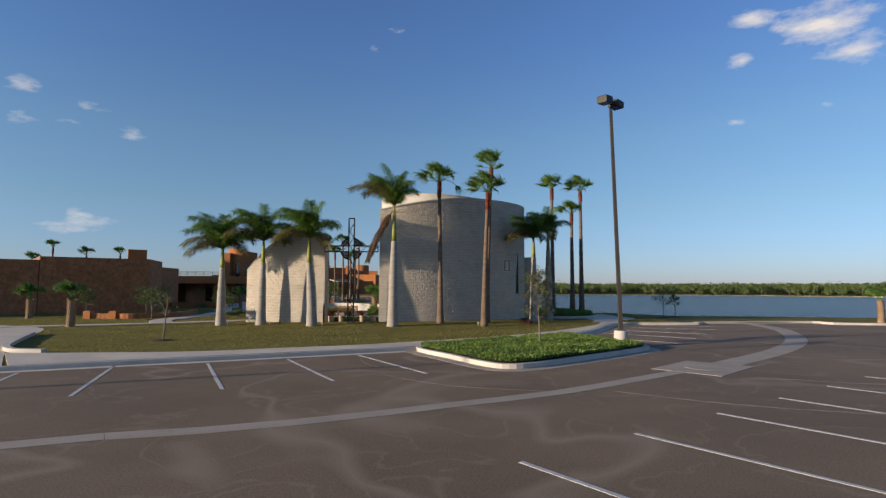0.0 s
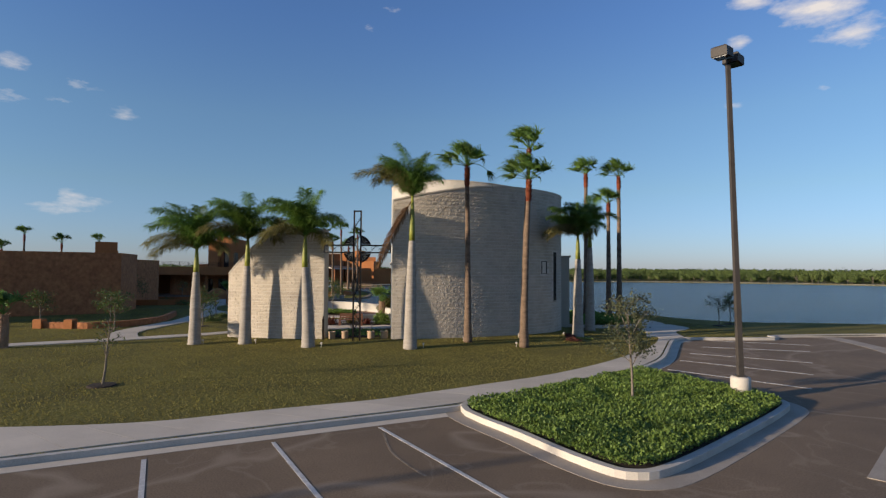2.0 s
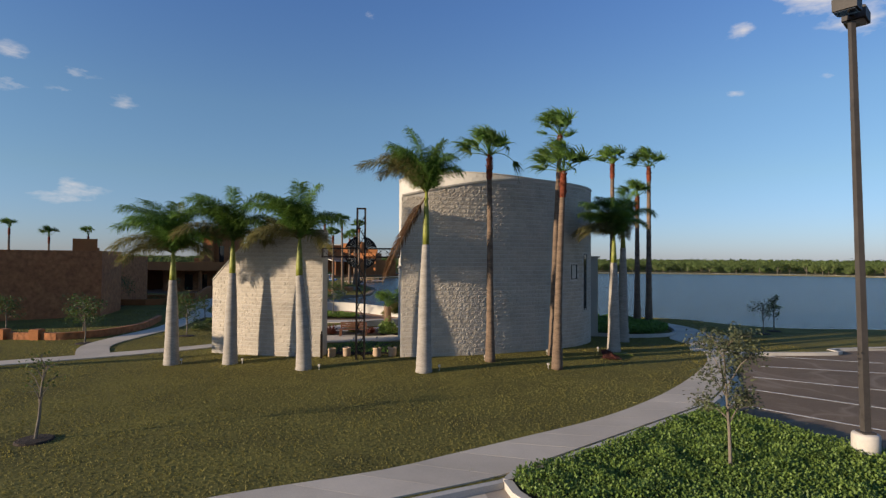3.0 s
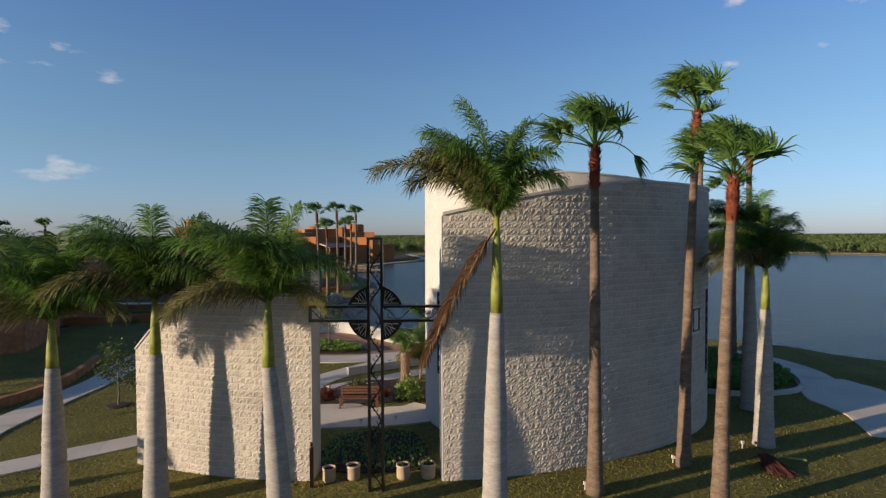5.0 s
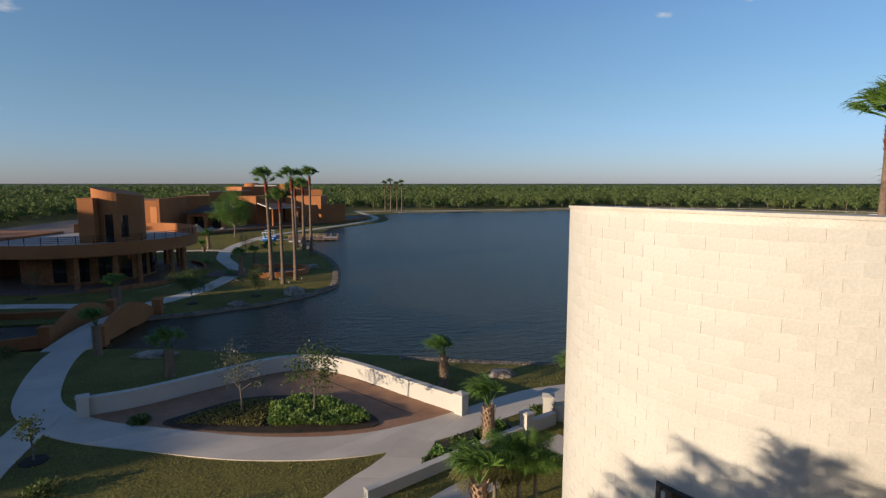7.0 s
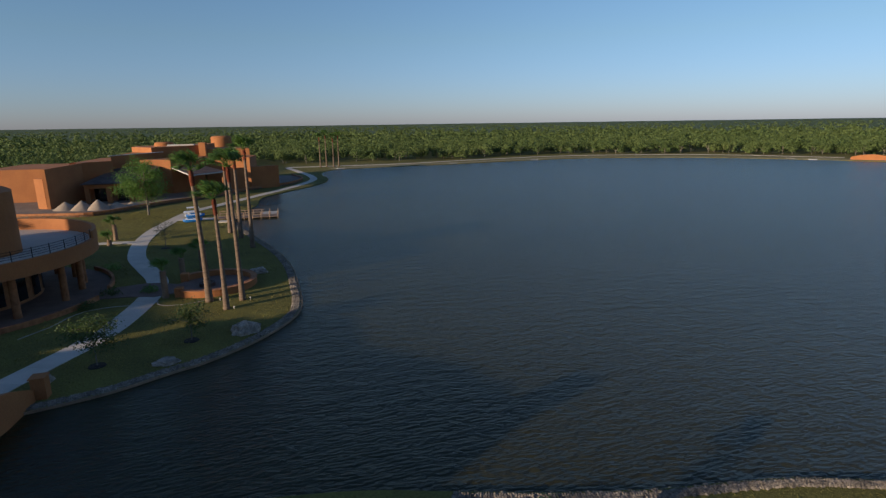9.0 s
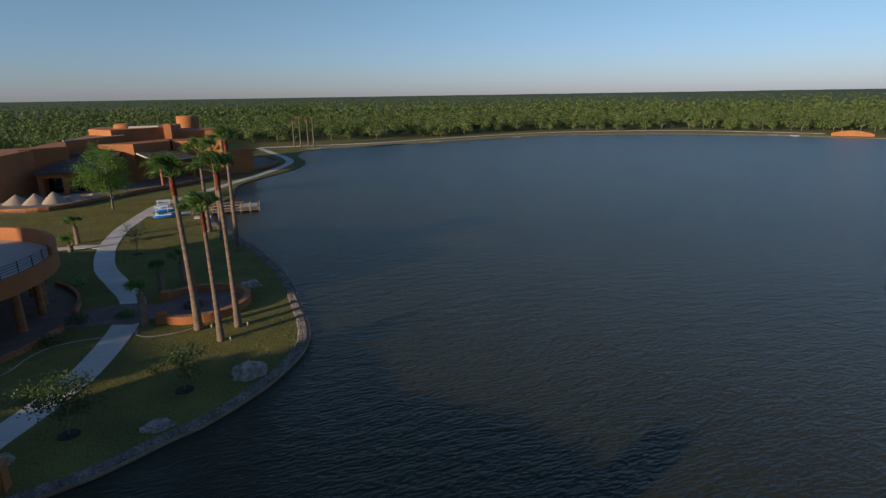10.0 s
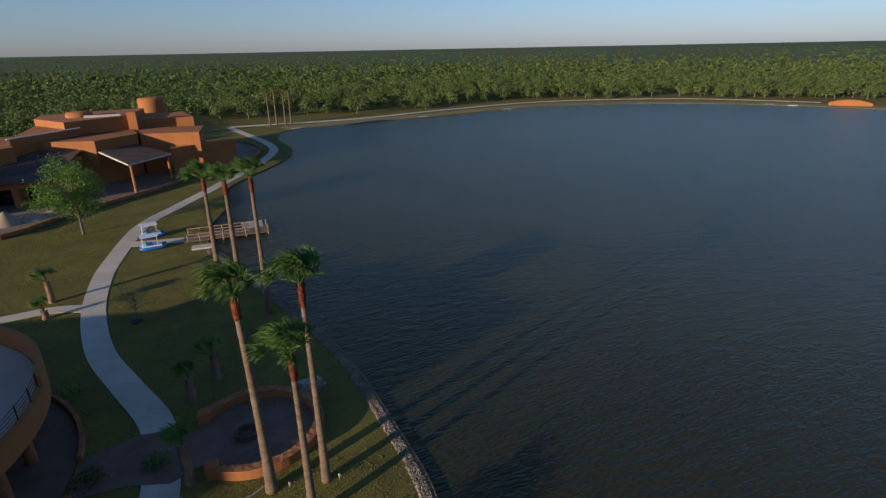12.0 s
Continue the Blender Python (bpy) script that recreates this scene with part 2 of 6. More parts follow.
EARTH = material("bare_earth", (0.235, 0.175, 0.125), 0.95, vary=0.2, size=0.3, fine=6, bump=0.05, second=(0.16, 0.118, 0.085))
ROOF = material("brown_roof_tile", (0.12, 0.075, 0.055), 0.9, vary=0.2, size=0.6, fine=8, bump=0.03)
DECKFLOOR = material("deck_floor", (0.437, 0.353, 0.277), 0.9, vary=0.06, size=0.3, fine=20, bump=0.003)


def water_material():
    m = bpy.data.materials.new("lake_water")
    m.use_nodes = True
    nt = m.node_tree
    b = nt.nodes["Principled BSDF"]
    b.inputs["Roughness"].default_value, b.inputs["IOR"].default_value = 0.26, 1.33
    b.inputs["Specular IOR Level"].default_value = 0.36
    co = nt.nodes.new("ShaderNodeTexCoord")
    mp = nt.nodes.new("ShaderNodeMapping")
    mp.inputs["Scale"].default_value, mp.inputs["Rotation"].default_value = (0.8, 1.9, 1), (0, 0, radians(-16))
    nt.links.new(co.outputs["Object"], mp.inputs["Vector"])
    n1, n2, n3 = (nt.nodes.new("ShaderNodeTexNoise") for _ in range(3))
    n1.inputs["Scale"].default_value, n1.inputs["Detail"].default_value = 3.0, 4
    n2.inputs["Scale"].default_value, n2.inputs["Detail"].default_value = 0.75, 2
    n3.inputs["Scale"].default_value, n3.inputs["Detail"].default_value = 0.05, 3
    for n in (n1, n2):
        nt.links.new(mp.outputs[0], n.inputs["Vector"])
    nt.links.new(co.outputs["Object"], n3.inputs["Vector"])
    bp1, bp2 = nt.nodes.new("ShaderNodeBump"), nt.nodes.new("ShaderNodeBump")
    bp1.inputs["Distance"].default_value, bp2.inputs["Distance"].default_value = 0.13, 0.2
    nt.links.new(n2.outputs["Fac"], bp2.inputs["Height"])
    nt.links.new(n1.outputs["Fac"], bp1.inputs["Height"])
    nt.links.new(bp2.outputs[0], bp1.inputs["Normal"])
    nt.links.new(bp1.outputs[0], b.inputs["Normal"])
    mix = nt.nodes.new("ShaderNodeMix")
    mix.data_type = "RGBA"
    mix.inputs["A"].default_value, mix.inputs["B"].default_value = (0.040, 0.036, 0.014, 1), (0.019, 0.020, 0.010, 1)
    nt.links.new(n3.outputs["Fac"], mix.inputs["Factor"])
    nt.links.new(mix.outputs["Result"], b.inputs["Base Color"])
    return m


WATER = water_material()


# ---- building helpers ----
FOOT = []  # plan outlines of what covers the lawn


class Geo:
    """Collects vertices and faces for one mesh."""

    def __init__(self):
        self.v, self.f = [], []

    def add(self, verts, faces):
        n = len(self.v)
        self.v += [tuple(p) for p in verts]
        self.f += [tuple(i + n for i in f) for f in faces]
        return self

    def box(self, x0, y0, z0, x1, y1, z1, m=None, bevel=0.0):
        c = bevel
        if c:
            ring = lambda z, e: [(x0 + e, y0 + e, z), (x1 - e, y0 + e, z), (x1 - e, y1 - e, z), (x0 + e, y1 - e, z)]
            v = ring(z0, 0) + ring(z1 - c, 0) + ring(z1, c)
            f = [(3, 2, 1, 0), (8, 9, 10, 11)] + [(4 * k + i, 4 * k + (i + 1) % 4, 4 * k + 4 + (i + 1) % 4, 4 * k + 4 + i) for k in (0, 1) for i in range(4)]
        else:
            v = [(x0, y0, z0), (x1, y0, z0), (x1, y1, z0), (x0, y1, z0), (x0, y0, z1), (x1, y0, z1), (x1, y1, z1), (x0, y1, z1)]
            f = [(3, 2, 1, 0), (4, 5, 6, 7), (0, 1, 5, 4), (1, 2, 6, 5), (2, 3, 7, 6), (3, 0, 4, 7)]
        if m is not None:
            v = [m @ Vector(p) for p in v]
        return self.add(v, f)

    def prism(self, poly, z0, z1):
        """Upright prism over a plan polygon; z0 and z1 are numbers or functions of x, y."""
        a = z0 if callable(z0) else (lambda x, y: z0)
        b = z1 if callable(z1) else (lambda x, y: z1)
        n = len(poly)
        if not callable(z0) and z0 < 0.3 or callable(z0) and z0(*poly[0]) < 0.4:
            FOOT.append(list(poly))
        area = sum(poly[i][0] * poly[(i + 1) % n][1] - poly[(i + 1) % n][0] * poly[i][1] for i in range(n))
        if area < 0:
            poly = poly[::-1]
        v = [(x, y, a(x, y)) for x, y in poly] + [(x, y, b(x, y)) for x, y in poly]
        f = [tuple(range(n - 1, -1, -1)), tuple(range(n, 2 * n))] + [(i, (i + 1) % n, n + (i + 1) % n, n + i) for i in range(n)]
        return self.add(v, f)

    def tube(self, path, radii, n=8, caps=True):
        path = [Vector(p) for p in path]
        rs = radii if hasattr(radii, "__len__") else [radii] * len(path)
        v, f = [], []
        for i, p in enumerate(path):
            d = (path[min(i + 1, len(path) - 1)] - path[max(i - 1, 0)]).normalized()
            u = d.cross(Vector((0.3, 1, 0.1)) if abs(d.z) > 0.7 else Vector((0, 0, 1))).normalized()
            w = d.cross(u)
            v += [p + rs[i] * (math.cos(2 * math.pi * k / n) * u + math.sin(2 * math.pi * k / n) * w) for k in range(n)]
        for i in range(len(path) - 1):
            f += [(i * n + k, i * n + (k + 1) % n, (i + 1) * n + (k + 1) % n, (i + 1) * n + k) for k in range(n)]
        if caps:
            f += [tuple(range(n - 1, -1, -1)), tuple(range(len(v) - n, len(v)))]
        return self.add(v, f)

    def lathe(self, profile, n=16, at=(0, 0, 0)):
        v, f = [], []
        for r, z in profile:
            v += [(at[0] + r * math.cos(2 * math.pi * k / n), at[1] + r * math.sin(2 * math.pi * k / n), at[2] + z) for k in range(n)]
        for i in range(len(profile) - 1):
            f += [(i * n + k, i * n + (k + 1) % n, (i + 1) * n + (k + 1) % n, (i + 1) * n + k) for k in range(n)]
        f += [tuple(range(n - 1, -1, -1)), tuple(range(len(v) - n, len(v)))]
        return self.add(v, f)

    def ribbon(self, line, width, z0, z1):
        """A slab of the given width along a plan line."""
        left, right = offsets(line, width / 2), offsets(line, -width / 2)
        n = len(line)
        a = z1 if callable(z1) else (lambda x, y: z1)
        b = z0 if callable(z0) else (lambda x, y: z0)
        if b(*line[0]) < 0.3:
            FOOT.extend([left[i], left[i + 1], right[i + 1], right[i]] for i in range(n - 1))
        v = []
        for l, r in zip(left, right):
            v += [(*l, a(*l)), (*r, a(*r)), (*l, b(*l)), (*r, b(*r))]
        f = []
        for i in range(n - 1):
            p, q = 4 * i, 4 * i + 4
            f += [(p, p + 1, q + 1, q), (p + 2, q + 2, q + 3, p + 3), (p, q, q + 2, p + 2), (p + 1, p + 3, q + 3, q + 1)]
        f += [(0, 2, 3, 1), (4 * n - 4, 4 * n - 3, 4 * n - 1, 4 * n - 2)]
        return self.add(v, f)

    def mesh(self, name, mat, smooth=False):
        me = bpy.data.meshes.new(name)
        me.from_pydata(self.v, [], self.f)
        me.materials.append(mat)
        if smooth:
            me.polygons.foreach_set("use_smooth", [True] * len(me.polygons))
        me.update()
        return me

    def thing(self, name, mat, label="", category="", group="", kind="", smooth=False):
        return tagged(new(name, self.mesh(name, mat, smooth)), label, category, group, kind)

    def part(self, name, mat, parent, label="", smooth=False):
        ob = new(name, self.mesh(name, mat, smooth))
        ob.parent = parent
        return tagged(ob, label)


def holder(name, label, category, group="", kind="", at=(0, 0, 0)):
    ob = new(name)
    ob.location = at
    return tagged(ob, label, category, group, kind)


def offsets(line, d):
    out = []
    for i, p in enumerate(line):
        a, b = line[max(i - 1, 0)], line[min(i + 1, len(line) - 1)]
        t = Vector((b[0] - a[0], b[1] - a[1]))
        t.normalize()
        out.append((p[0] - t.y * d, p[1] + t.x * d))
    return out


def smooth_line(pts, per=6, closed=False):
    """Catmull-Rom curve through plan points."""
    n, out = len(pts), []
    get = (lambda i: Vector(pts[i % n])) if closed else (lambda i: Vector(pts[max(0, min(n - 1, i))]))
    for i in range(n if closed else n - 1):
        p0, p1, p2, p3 = get(i - 1), get(i), get(i + 1), get(i + 2)
        for k in range(per):
            t = k / per
            out.append(tuple(0.5 * (2 * p1 + (p2 - p0) * t + (2 * p0 - 5 * p1 + 4 * p2 - p3) * t * t + (3 * p1 - p0 - 3 * p2 + p3) * t ** 3)))
    if not closed:
        out.append(tuple(pts[-1]))
    return out


def along(line, step):
    """Points at even steps along a plan line, with the direction there."""
    out, rest = [], 0.0
    for a, b in zip(line, line[1:]):
        d = Vector((b[0] - a[0], b[1] - a[1]))
        ln = d.length
        while ln > 0 and rest <= ln:
            p = Vector(a[:2]) + d * (rest / ln)
            out.append((p.x, p.y, d.x / ln, d.y / ln))
            rest += step
        rest -= ln
    return out


def inside(x, y, poly):
    c = False
    for (x0, y0), (x1, y1) in zip(poly, poly[1:] + poly[:1]):
        if (y0 > y) != (y1 > y) and x < (x1 - x0) * (y - y0) / (y1 - y0) + x0:
            c = not c
    return c


# ---- the plan: lake, parking lot, ground ----
WATER_Z = -0.01
LAKE = smooth_line([(-48, 75.5), (-40, 72.6), (-33, 72), (-27.6, 72.1), (-24.5, 71.9), (-22, 71.6), (-18.2, 70.4), (-15, 70.0), (-11.5, 69.5), (-8, 68.5), (-4.2, 67.4), (-0.6, 66.6), (2.3, 66.2), (5.1, 65.7),
                    (9, 64.4), (14, 63.1), (18, 61), (20, 57.8), (23.5, 55.4), (30, 55), (45, 53), (75, 54), (120, 75), (160, 105), (170, 140), (166, 170), (151, 198),
                    (127, 222), (94, 236), (70, 236), (39.5, 229.8), (18, 227), (-2, 222.6), (-7.3, 209), (-6.3, 192), (-9.5, 180), (-16.5, 168), (-20.3, 160), (-20.6, 150),
                    (-22.8, 141), (-22.6, 133), (-19.7, 124), (-16.1, 113), (-14.3, 105), (-13.6, 97.5), (-13.4, 92.6), (-14.1, 89.6), (-16.1, 86.3), (-18.7, 83.7),
                    (-20.5, 82.6), (-23.2, 80.9), (-26.3, 79.8), (-29, 79.2), (-33, 79), (-41, 78.5)], 4, True)
LOT = [(-70, -8), (-14.2, 20.05), (-1.4, 26.5)] + smooth_line([(0.9, 28.5), (3.4, 30.6), (5.3, 32.2), (6.8, 33.6), (8.6, 36.1), (10.5, 40.0), (12.0, 43.0), (13.2, 44.1)], 4) + \
      [(18.9, 44.4), (19.9, 45.7), (29.1, 46.9), (32, 44.6), (60, 43), (130, 40), (130, -80), (-70, -80)]


def height(x, y):
    """Ground level: a gentle rise under the chapel."""
    d = math.hypot((x + 3.5) / 13, (y - 45) / 9)
    h = 0.12 + 0.27 * max(0.0, 1 - d * d) ** 1.0 if d < 1 else 0.12
    return h


def make_ground():
    from mathutils.geometry import delaunay_2d_cdt
    pts, edges = [], []
    for loop in ([(-4800, -4800), (4800, -4800), (4800, 4800), (-4800, 4800)], LAKE, LOT):
        n = len(pts)
        pts += [Vector(p) for p in loop]
        edges += [(n + i, n + (i + 1) % len(loop)) for i in range(len(loop))]
    for i in range(26):
        for j in range(19):
            x, y = -18 + i * 1.15, 34.5 + j * 1.15
            if not inside(x, y, LOT) and not inside(x, y, LAKE):
                pts.append(Vector((x, y)))
    v, _, f, *_ = delaunay_2d_cdt(pts, edges, [], 0, 1e-4)
    g = Geo()
    keep = []
    for face in f:
        c = sum((v[i] for i in face), Vector((0, 0))) / len(face)
        if not inside(c.x, c.y, LAKE) and not inside(c.x, c.y, LOT):
            keep.append(tuple(face))
    g.add([(p.x, p.y, height(p.x, p.y)) for p in v], keep)
    n = len(LAKE)
    lip = [(x, y, 0.12) for x, y in LAKE] + [(x, y, -1.2) for x, y in LAKE]
    g.add(lip, [(i, n + i, n + (i + 1) % n, (i + 1) % n) for i in range(n)])
    ob = g.thing("ground", GRASS, "short dry mown grass reaching the lake and the woods", "ground", kind="structure")
    return ob


make_ground()
Geo().add([(x, y, WATER_Z) for x, y in LAKE], [tuple(range(len(LAKE)))]).thing("water", WATER, "dark rippled lake water with a grassy shore", "lake", kind="structure")
Geo().add([(x, y, 0.0) for x, y in LOT], [tuple(range(len(LOT)))]).thing("road", ASPHALT, "brown-grey asphalt parking lot with painted stalls", "parking lot", kind="structure")

# ---- parking lot: kerbs, gutter, painted stalls ----
rnd = random.Random(4)


def slabs(parent, left, right, count, top, gap=0.012, thick=0.14, mat=CONCRETE, name="slab"):
    """Concrete panels between two plan edges; each panel is a piece of its own."""
    def at(line, t):
        lens = [0.0]
        for a, b in zip(line, line[1:]):
            lens.append(lens[-1] + math.hypot(b[0] - a[0], b[1] - a[1]))
        d = max(0.0, min(1.0, t)) * lens[-1]
        for i in range(len(line) - 1):
            if d <= lens[i + 1] or i == len(line) - 2:
                k = (d - lens[i]) / max(1e-9, lens[i + 1] - lens[i])
                return (line[i][0] + k * (line[i + 1][0] - line[i][0]), line[i][1] + k * (line[i + 1][1] - line[i][1]))
    total = sum(math.hypot(b[0] - a[0], b[1] - a[1]) for a, b in zip(left, left[1:]))
    e = gap / total * 0.5
    for i in range(count):
        ts = [i / count + e, (i + 0.5) / count, (i + 1) / count - e]
        poly = [at(left, t) for t in ts] + [at(right, t) for t in ts[::-1]]
        Geo().prism(poly, (lambda x, y: top(x, y) - thick), top).part(name, mat, parent)


PATHS_LAID = []


def path(name, label, line, width, step=1.5, lift=0.035, mat=CONCRETE):
    line = smooth_line(line, 8)
    ob = holder(name, label, "path", kind="structure")
    PATHS_LAID.append(name)
    lift += 0.004 * (len(PATHS_LAID) % 6)
    n = max(2, int(sum(math.hypot(b[0] - a[0], b[1] - a[1]) for a, b in zip(line, line[1:])) / step))
    slabs(ob, offsets(line, width / 2), offsets(line, -width / 2), n, lambda x, y: height(x, y) + lift, mat=mat)
    return ob


kerb_line = [(-70, -8), (-14.2, 20.05), (-1.4, 26.5)] + LOT[3:3 + 29]
walk_inner = [(-14.15, 20.25), (-8.9, 23.0), (-1.5, 26.72)] + [p for p in offsets(LOT[3:3 + 29], 0.17)]
walk_outer = smooth_line([(-17.0, 23.6), (-13, 23.9), (-9.6, 24.5), (-7, 25.8), (-4.1, 27.1), (-2.6, 28.1), (-0.4, 29.6), (2.5, 31.7), (5.5, 34.7), (8.4, 38.4), (10.4, 41.5), (11.6, 44.2)], 5)
walk_1 = holder("pavement_walk", "pale grey concrete pavement panels along the parking lot", "pavement", kind="structure")
slabs(walk_1, walk_outer, walk_inner, 26, lambda x, y: 0.155)
kerb = holder("kerb", "pale concrete kerb with a narrow gutter round the lot", "kerb", kind="structure")
Geo().ribbon(kerb_line, 0.17, -0.05, 0.15).part("kerb_stone", KERB, kerb)
Geo().ribbon(offsets(kerb_line, -0.30), 0.42, -0.05, 0.006).part("gutter_pan", CONCRETE, kerb)
far_kerb = [(13.2, 44.1), (18.9, 44.4), (19.9, 45.7), (29.1, 46.9), (32, 44.6), (60, 43), (130, 40)]
Geo().ribbon(smooth_line(far_kerb, 4), 0.22, -0.05, 0.17).part("kerb_stone", KERB, kerb)
# concrete apron at the drive
apron = holder("pavement_apron", "pale concrete drive apron beside the lawn", "pavement", kind="structure")
ap_in = [(-14.3, 20.2), (-17.0, 23.6), (-18.8, 26.1), (-22.1, 31.7), (-25.2, 36.5), (-29.8, 38.8)]
ap_out = [(-30, 12), (-36, 14), (-40, 18), (-44, 24), (-46, 32), (-46, 40)]
Geo().prism(smooth_line(ap_in, 4) + smooth_line(ap_out, 4)[::-1], 0.0, 0.13).part("slab_bed", CONCRETE, apron)
slabs(apron, smooth_line(ap_in, 4), smooth_line(ap_out, 4), 9, lambda x, y: 0.14)
Geo().ribbon(smooth_line([(-15.6, 23.75), (-16.9, 23.95), (-18.0, 24.9), (-19.3, 26.8), (-20.6, 29.0), (-22.2, 31.8)], 6), 0.24, 0.0, 0.29).part("kerb_stone", KERB, kerb)

gutter = holder("gutter", "pale concrete valley gutter across the asphalt", "gutter", kind="structure")
GUT = smooth_line([(-40, -4.5), (-20, 5.6), (-7.4, 12.0), (-4.35, 13.1), (-2.05, 14.15), (0.2, 15.45), (3.15, 17.15), (6.9, 20.15), (8.8, 21.6), (10.2, 22.7), (15, 27.4), (19.0, 32.8), (22.4, 39.9), (23.6, 45.9)], 6)
cut = 48
slabs(gutter, offsets(GUT[:cut], 0.26), offsets(GUT[:cut], -0.26), 16, lambda x, y: 0.008, thick=0.05, mat=GUTTER)
slabs(gutter, offsets(GUT[cut:], 0.5), offsets(GUT[cut:], -0.5), 12, lambda x, y: 0.008, thick=0.05, mat=GUTTER)
pad = Geo().prism([(6.9, 21.3), (9.0, 23.4), (10.7, 21.9), (8.5, 19.75)], -0.04, 0.013).part("pad", GUTTER, gutter, "square concrete collar round the manhole")
Geo().lathe([(0.62, 0), (0.62, 0.012), (0.55, 0.016)], 28, (8.8, 21.55, 0.008)).part("manhole_cover", GUTTER, pad, "round iron manhole cover in concrete")


def stripe(name, a, d, length, width=0.1):
    t = Vector(d).normalized()
    s = Vector((-t.y, t.x)) * width / 2
    b = Vector(a) + t * length
    return Geo().prism([tuple(Vector(a) + s), tuple(Vector(a) - s), tuple(b - s), tuple(b + s)], -0.02, 0.006).thing(
        name, PAINT, "worn white painted stall line on asphalt", "road marking", "painted stall lines")


for k in range(-5, 4):
    if k == -1:
        stripe("stall_line", (-11.3, 21.25), (2.1, -5.2), 5.5)
        continue
    stripe("stall_line", (-8.45 + 2.45 * k, 22.05 + 1.25 * k + 0.03 * k * k), (0.46 + 0.05 * k if k > -3 else 0.3, -0.88), 5.5)
for k in range(7):
    stripe("stall_line", (1.2 + 2.36 * k, 11.3 + 1.72 * k), (0.62, -0.78), 5.4)
for a, b in (((14.6, 43.9), (18.1, 42.6)), ((12.8, 41.0), (16.1, 40)), ((11.0, 38.5), (14.3, 36.5)), ((9.5, 36.2), (12.2, 33.9)), ((7.9, 33.75), (10.2, 31.4))):
    stripe("stall_line", a, (b[0] - a[0], b[1] - a[1]), 5.3)
# dried water marks and filled cracks on the asphalt
for j, pts in enumerate(([(-2, 20), (-1.2, 19.0), (0.4, 17.8), (2.6, 17.2)], [(4.4, 17.3), (7, 15.6), (10.5, 14.6), (16, 14.5)], [(9.5, 19.6), (13, 18.4), (18, 17.7)],
                         [(-3.4, 24.2), (-3.0, 22.6), (-2.2, 21.2)])):
    line = smooth_line(pts, 6)
    Geo().ribbon(line, 0.06 + 0.05 * (j % 3), -0.01, 0.004).thing("crack_filler", SEAM, "pale dried water mark on the asphalt", "stain", kind="stuff")

# ---- the planted island with its lamp ----
ISLAND = smooth_line([(-1.25, 26.55), (0.2, 23.7), (1.35, 21.75), (2.1, 21.15), (3.2, 21.7), (6.0, 24.2), (8.3, 26.4), (8.9, 27.3), (8.6, 28.4), (7.1, 31.2), (6.3, 32.7), (5.4, 32.1), (3.4, 30.4), (0.8, 28.2)], 4, True)
island = holder("island", "kerbed island planted with bright green ground cover", "island", kind="structure")
Geo().ribbon(ISLAND + ISLAND[:1], 0.2, -0.03, 0.17).part("kerb_stone", KERB, island)
ring_out = offsets(ISLAND + ISLAND[:1], -0.34)
Geo().ribbon(ring_out[:36], 0.5, -0.04, 0.007).part("gutter_pan", GUTTER, island)
soil = [tuple(p) for p in ISLAND]
Geo().prism(soil, 0.0, 0.13).part("soil", SOIL, island, "dark soil under the ground cover")


def leaf_bed(poly, count, size, z, mat, name, label, rise=0.22, seed=1):
    """Low ground cover of many small leaves over a plan polygon."""
    r = random.Random(seed)
    g = Geo()
    xs, ys = [p[0] for p in poly], [p[1] for p in poly]
    made = 0
    while made < count:
        x, y = r.uniform(min(xs), max(xs)), r.uniform(min(ys), max(ys))
        if not inside(x, y, poly):
            continue
        made += 1
        hz = z + rise * (0.35 + 0.65 * r.random()) * (0.75 + 0.5 * noise.noise((x * 1.3, y * 1.3, 0)))
        a, t = r.uniform(0, 6.28), r.uniform(0.15, 1.35)
        d = Vector((math.cos(a) * math.cos(t), math.sin(a) * math.cos(t), math.sin(t)))
        s = Vector((-math.sin(a), math.cos(a), 0)) * size * 0.32
        p = Vector((x, y, hz))
        q = p + d * size * r.uniform(0.7, 1.2)
        m = (p + q) / 2 + Vector((0, 0, size * 0.12))
        g.add([p, m + s, q, m - s], [(0, 1, 2, 3)])
    return g.thing(name, mat, label, "ground cover", kind="stuff")


leaf_bed(offsets(ISLAND + ISLAND[:1], 0.12)[:-1], 62000, 0.085, 0.13, COVER, "ground_cover", "dense bright green ground cover filling the kerbed island", 0.24, 3)


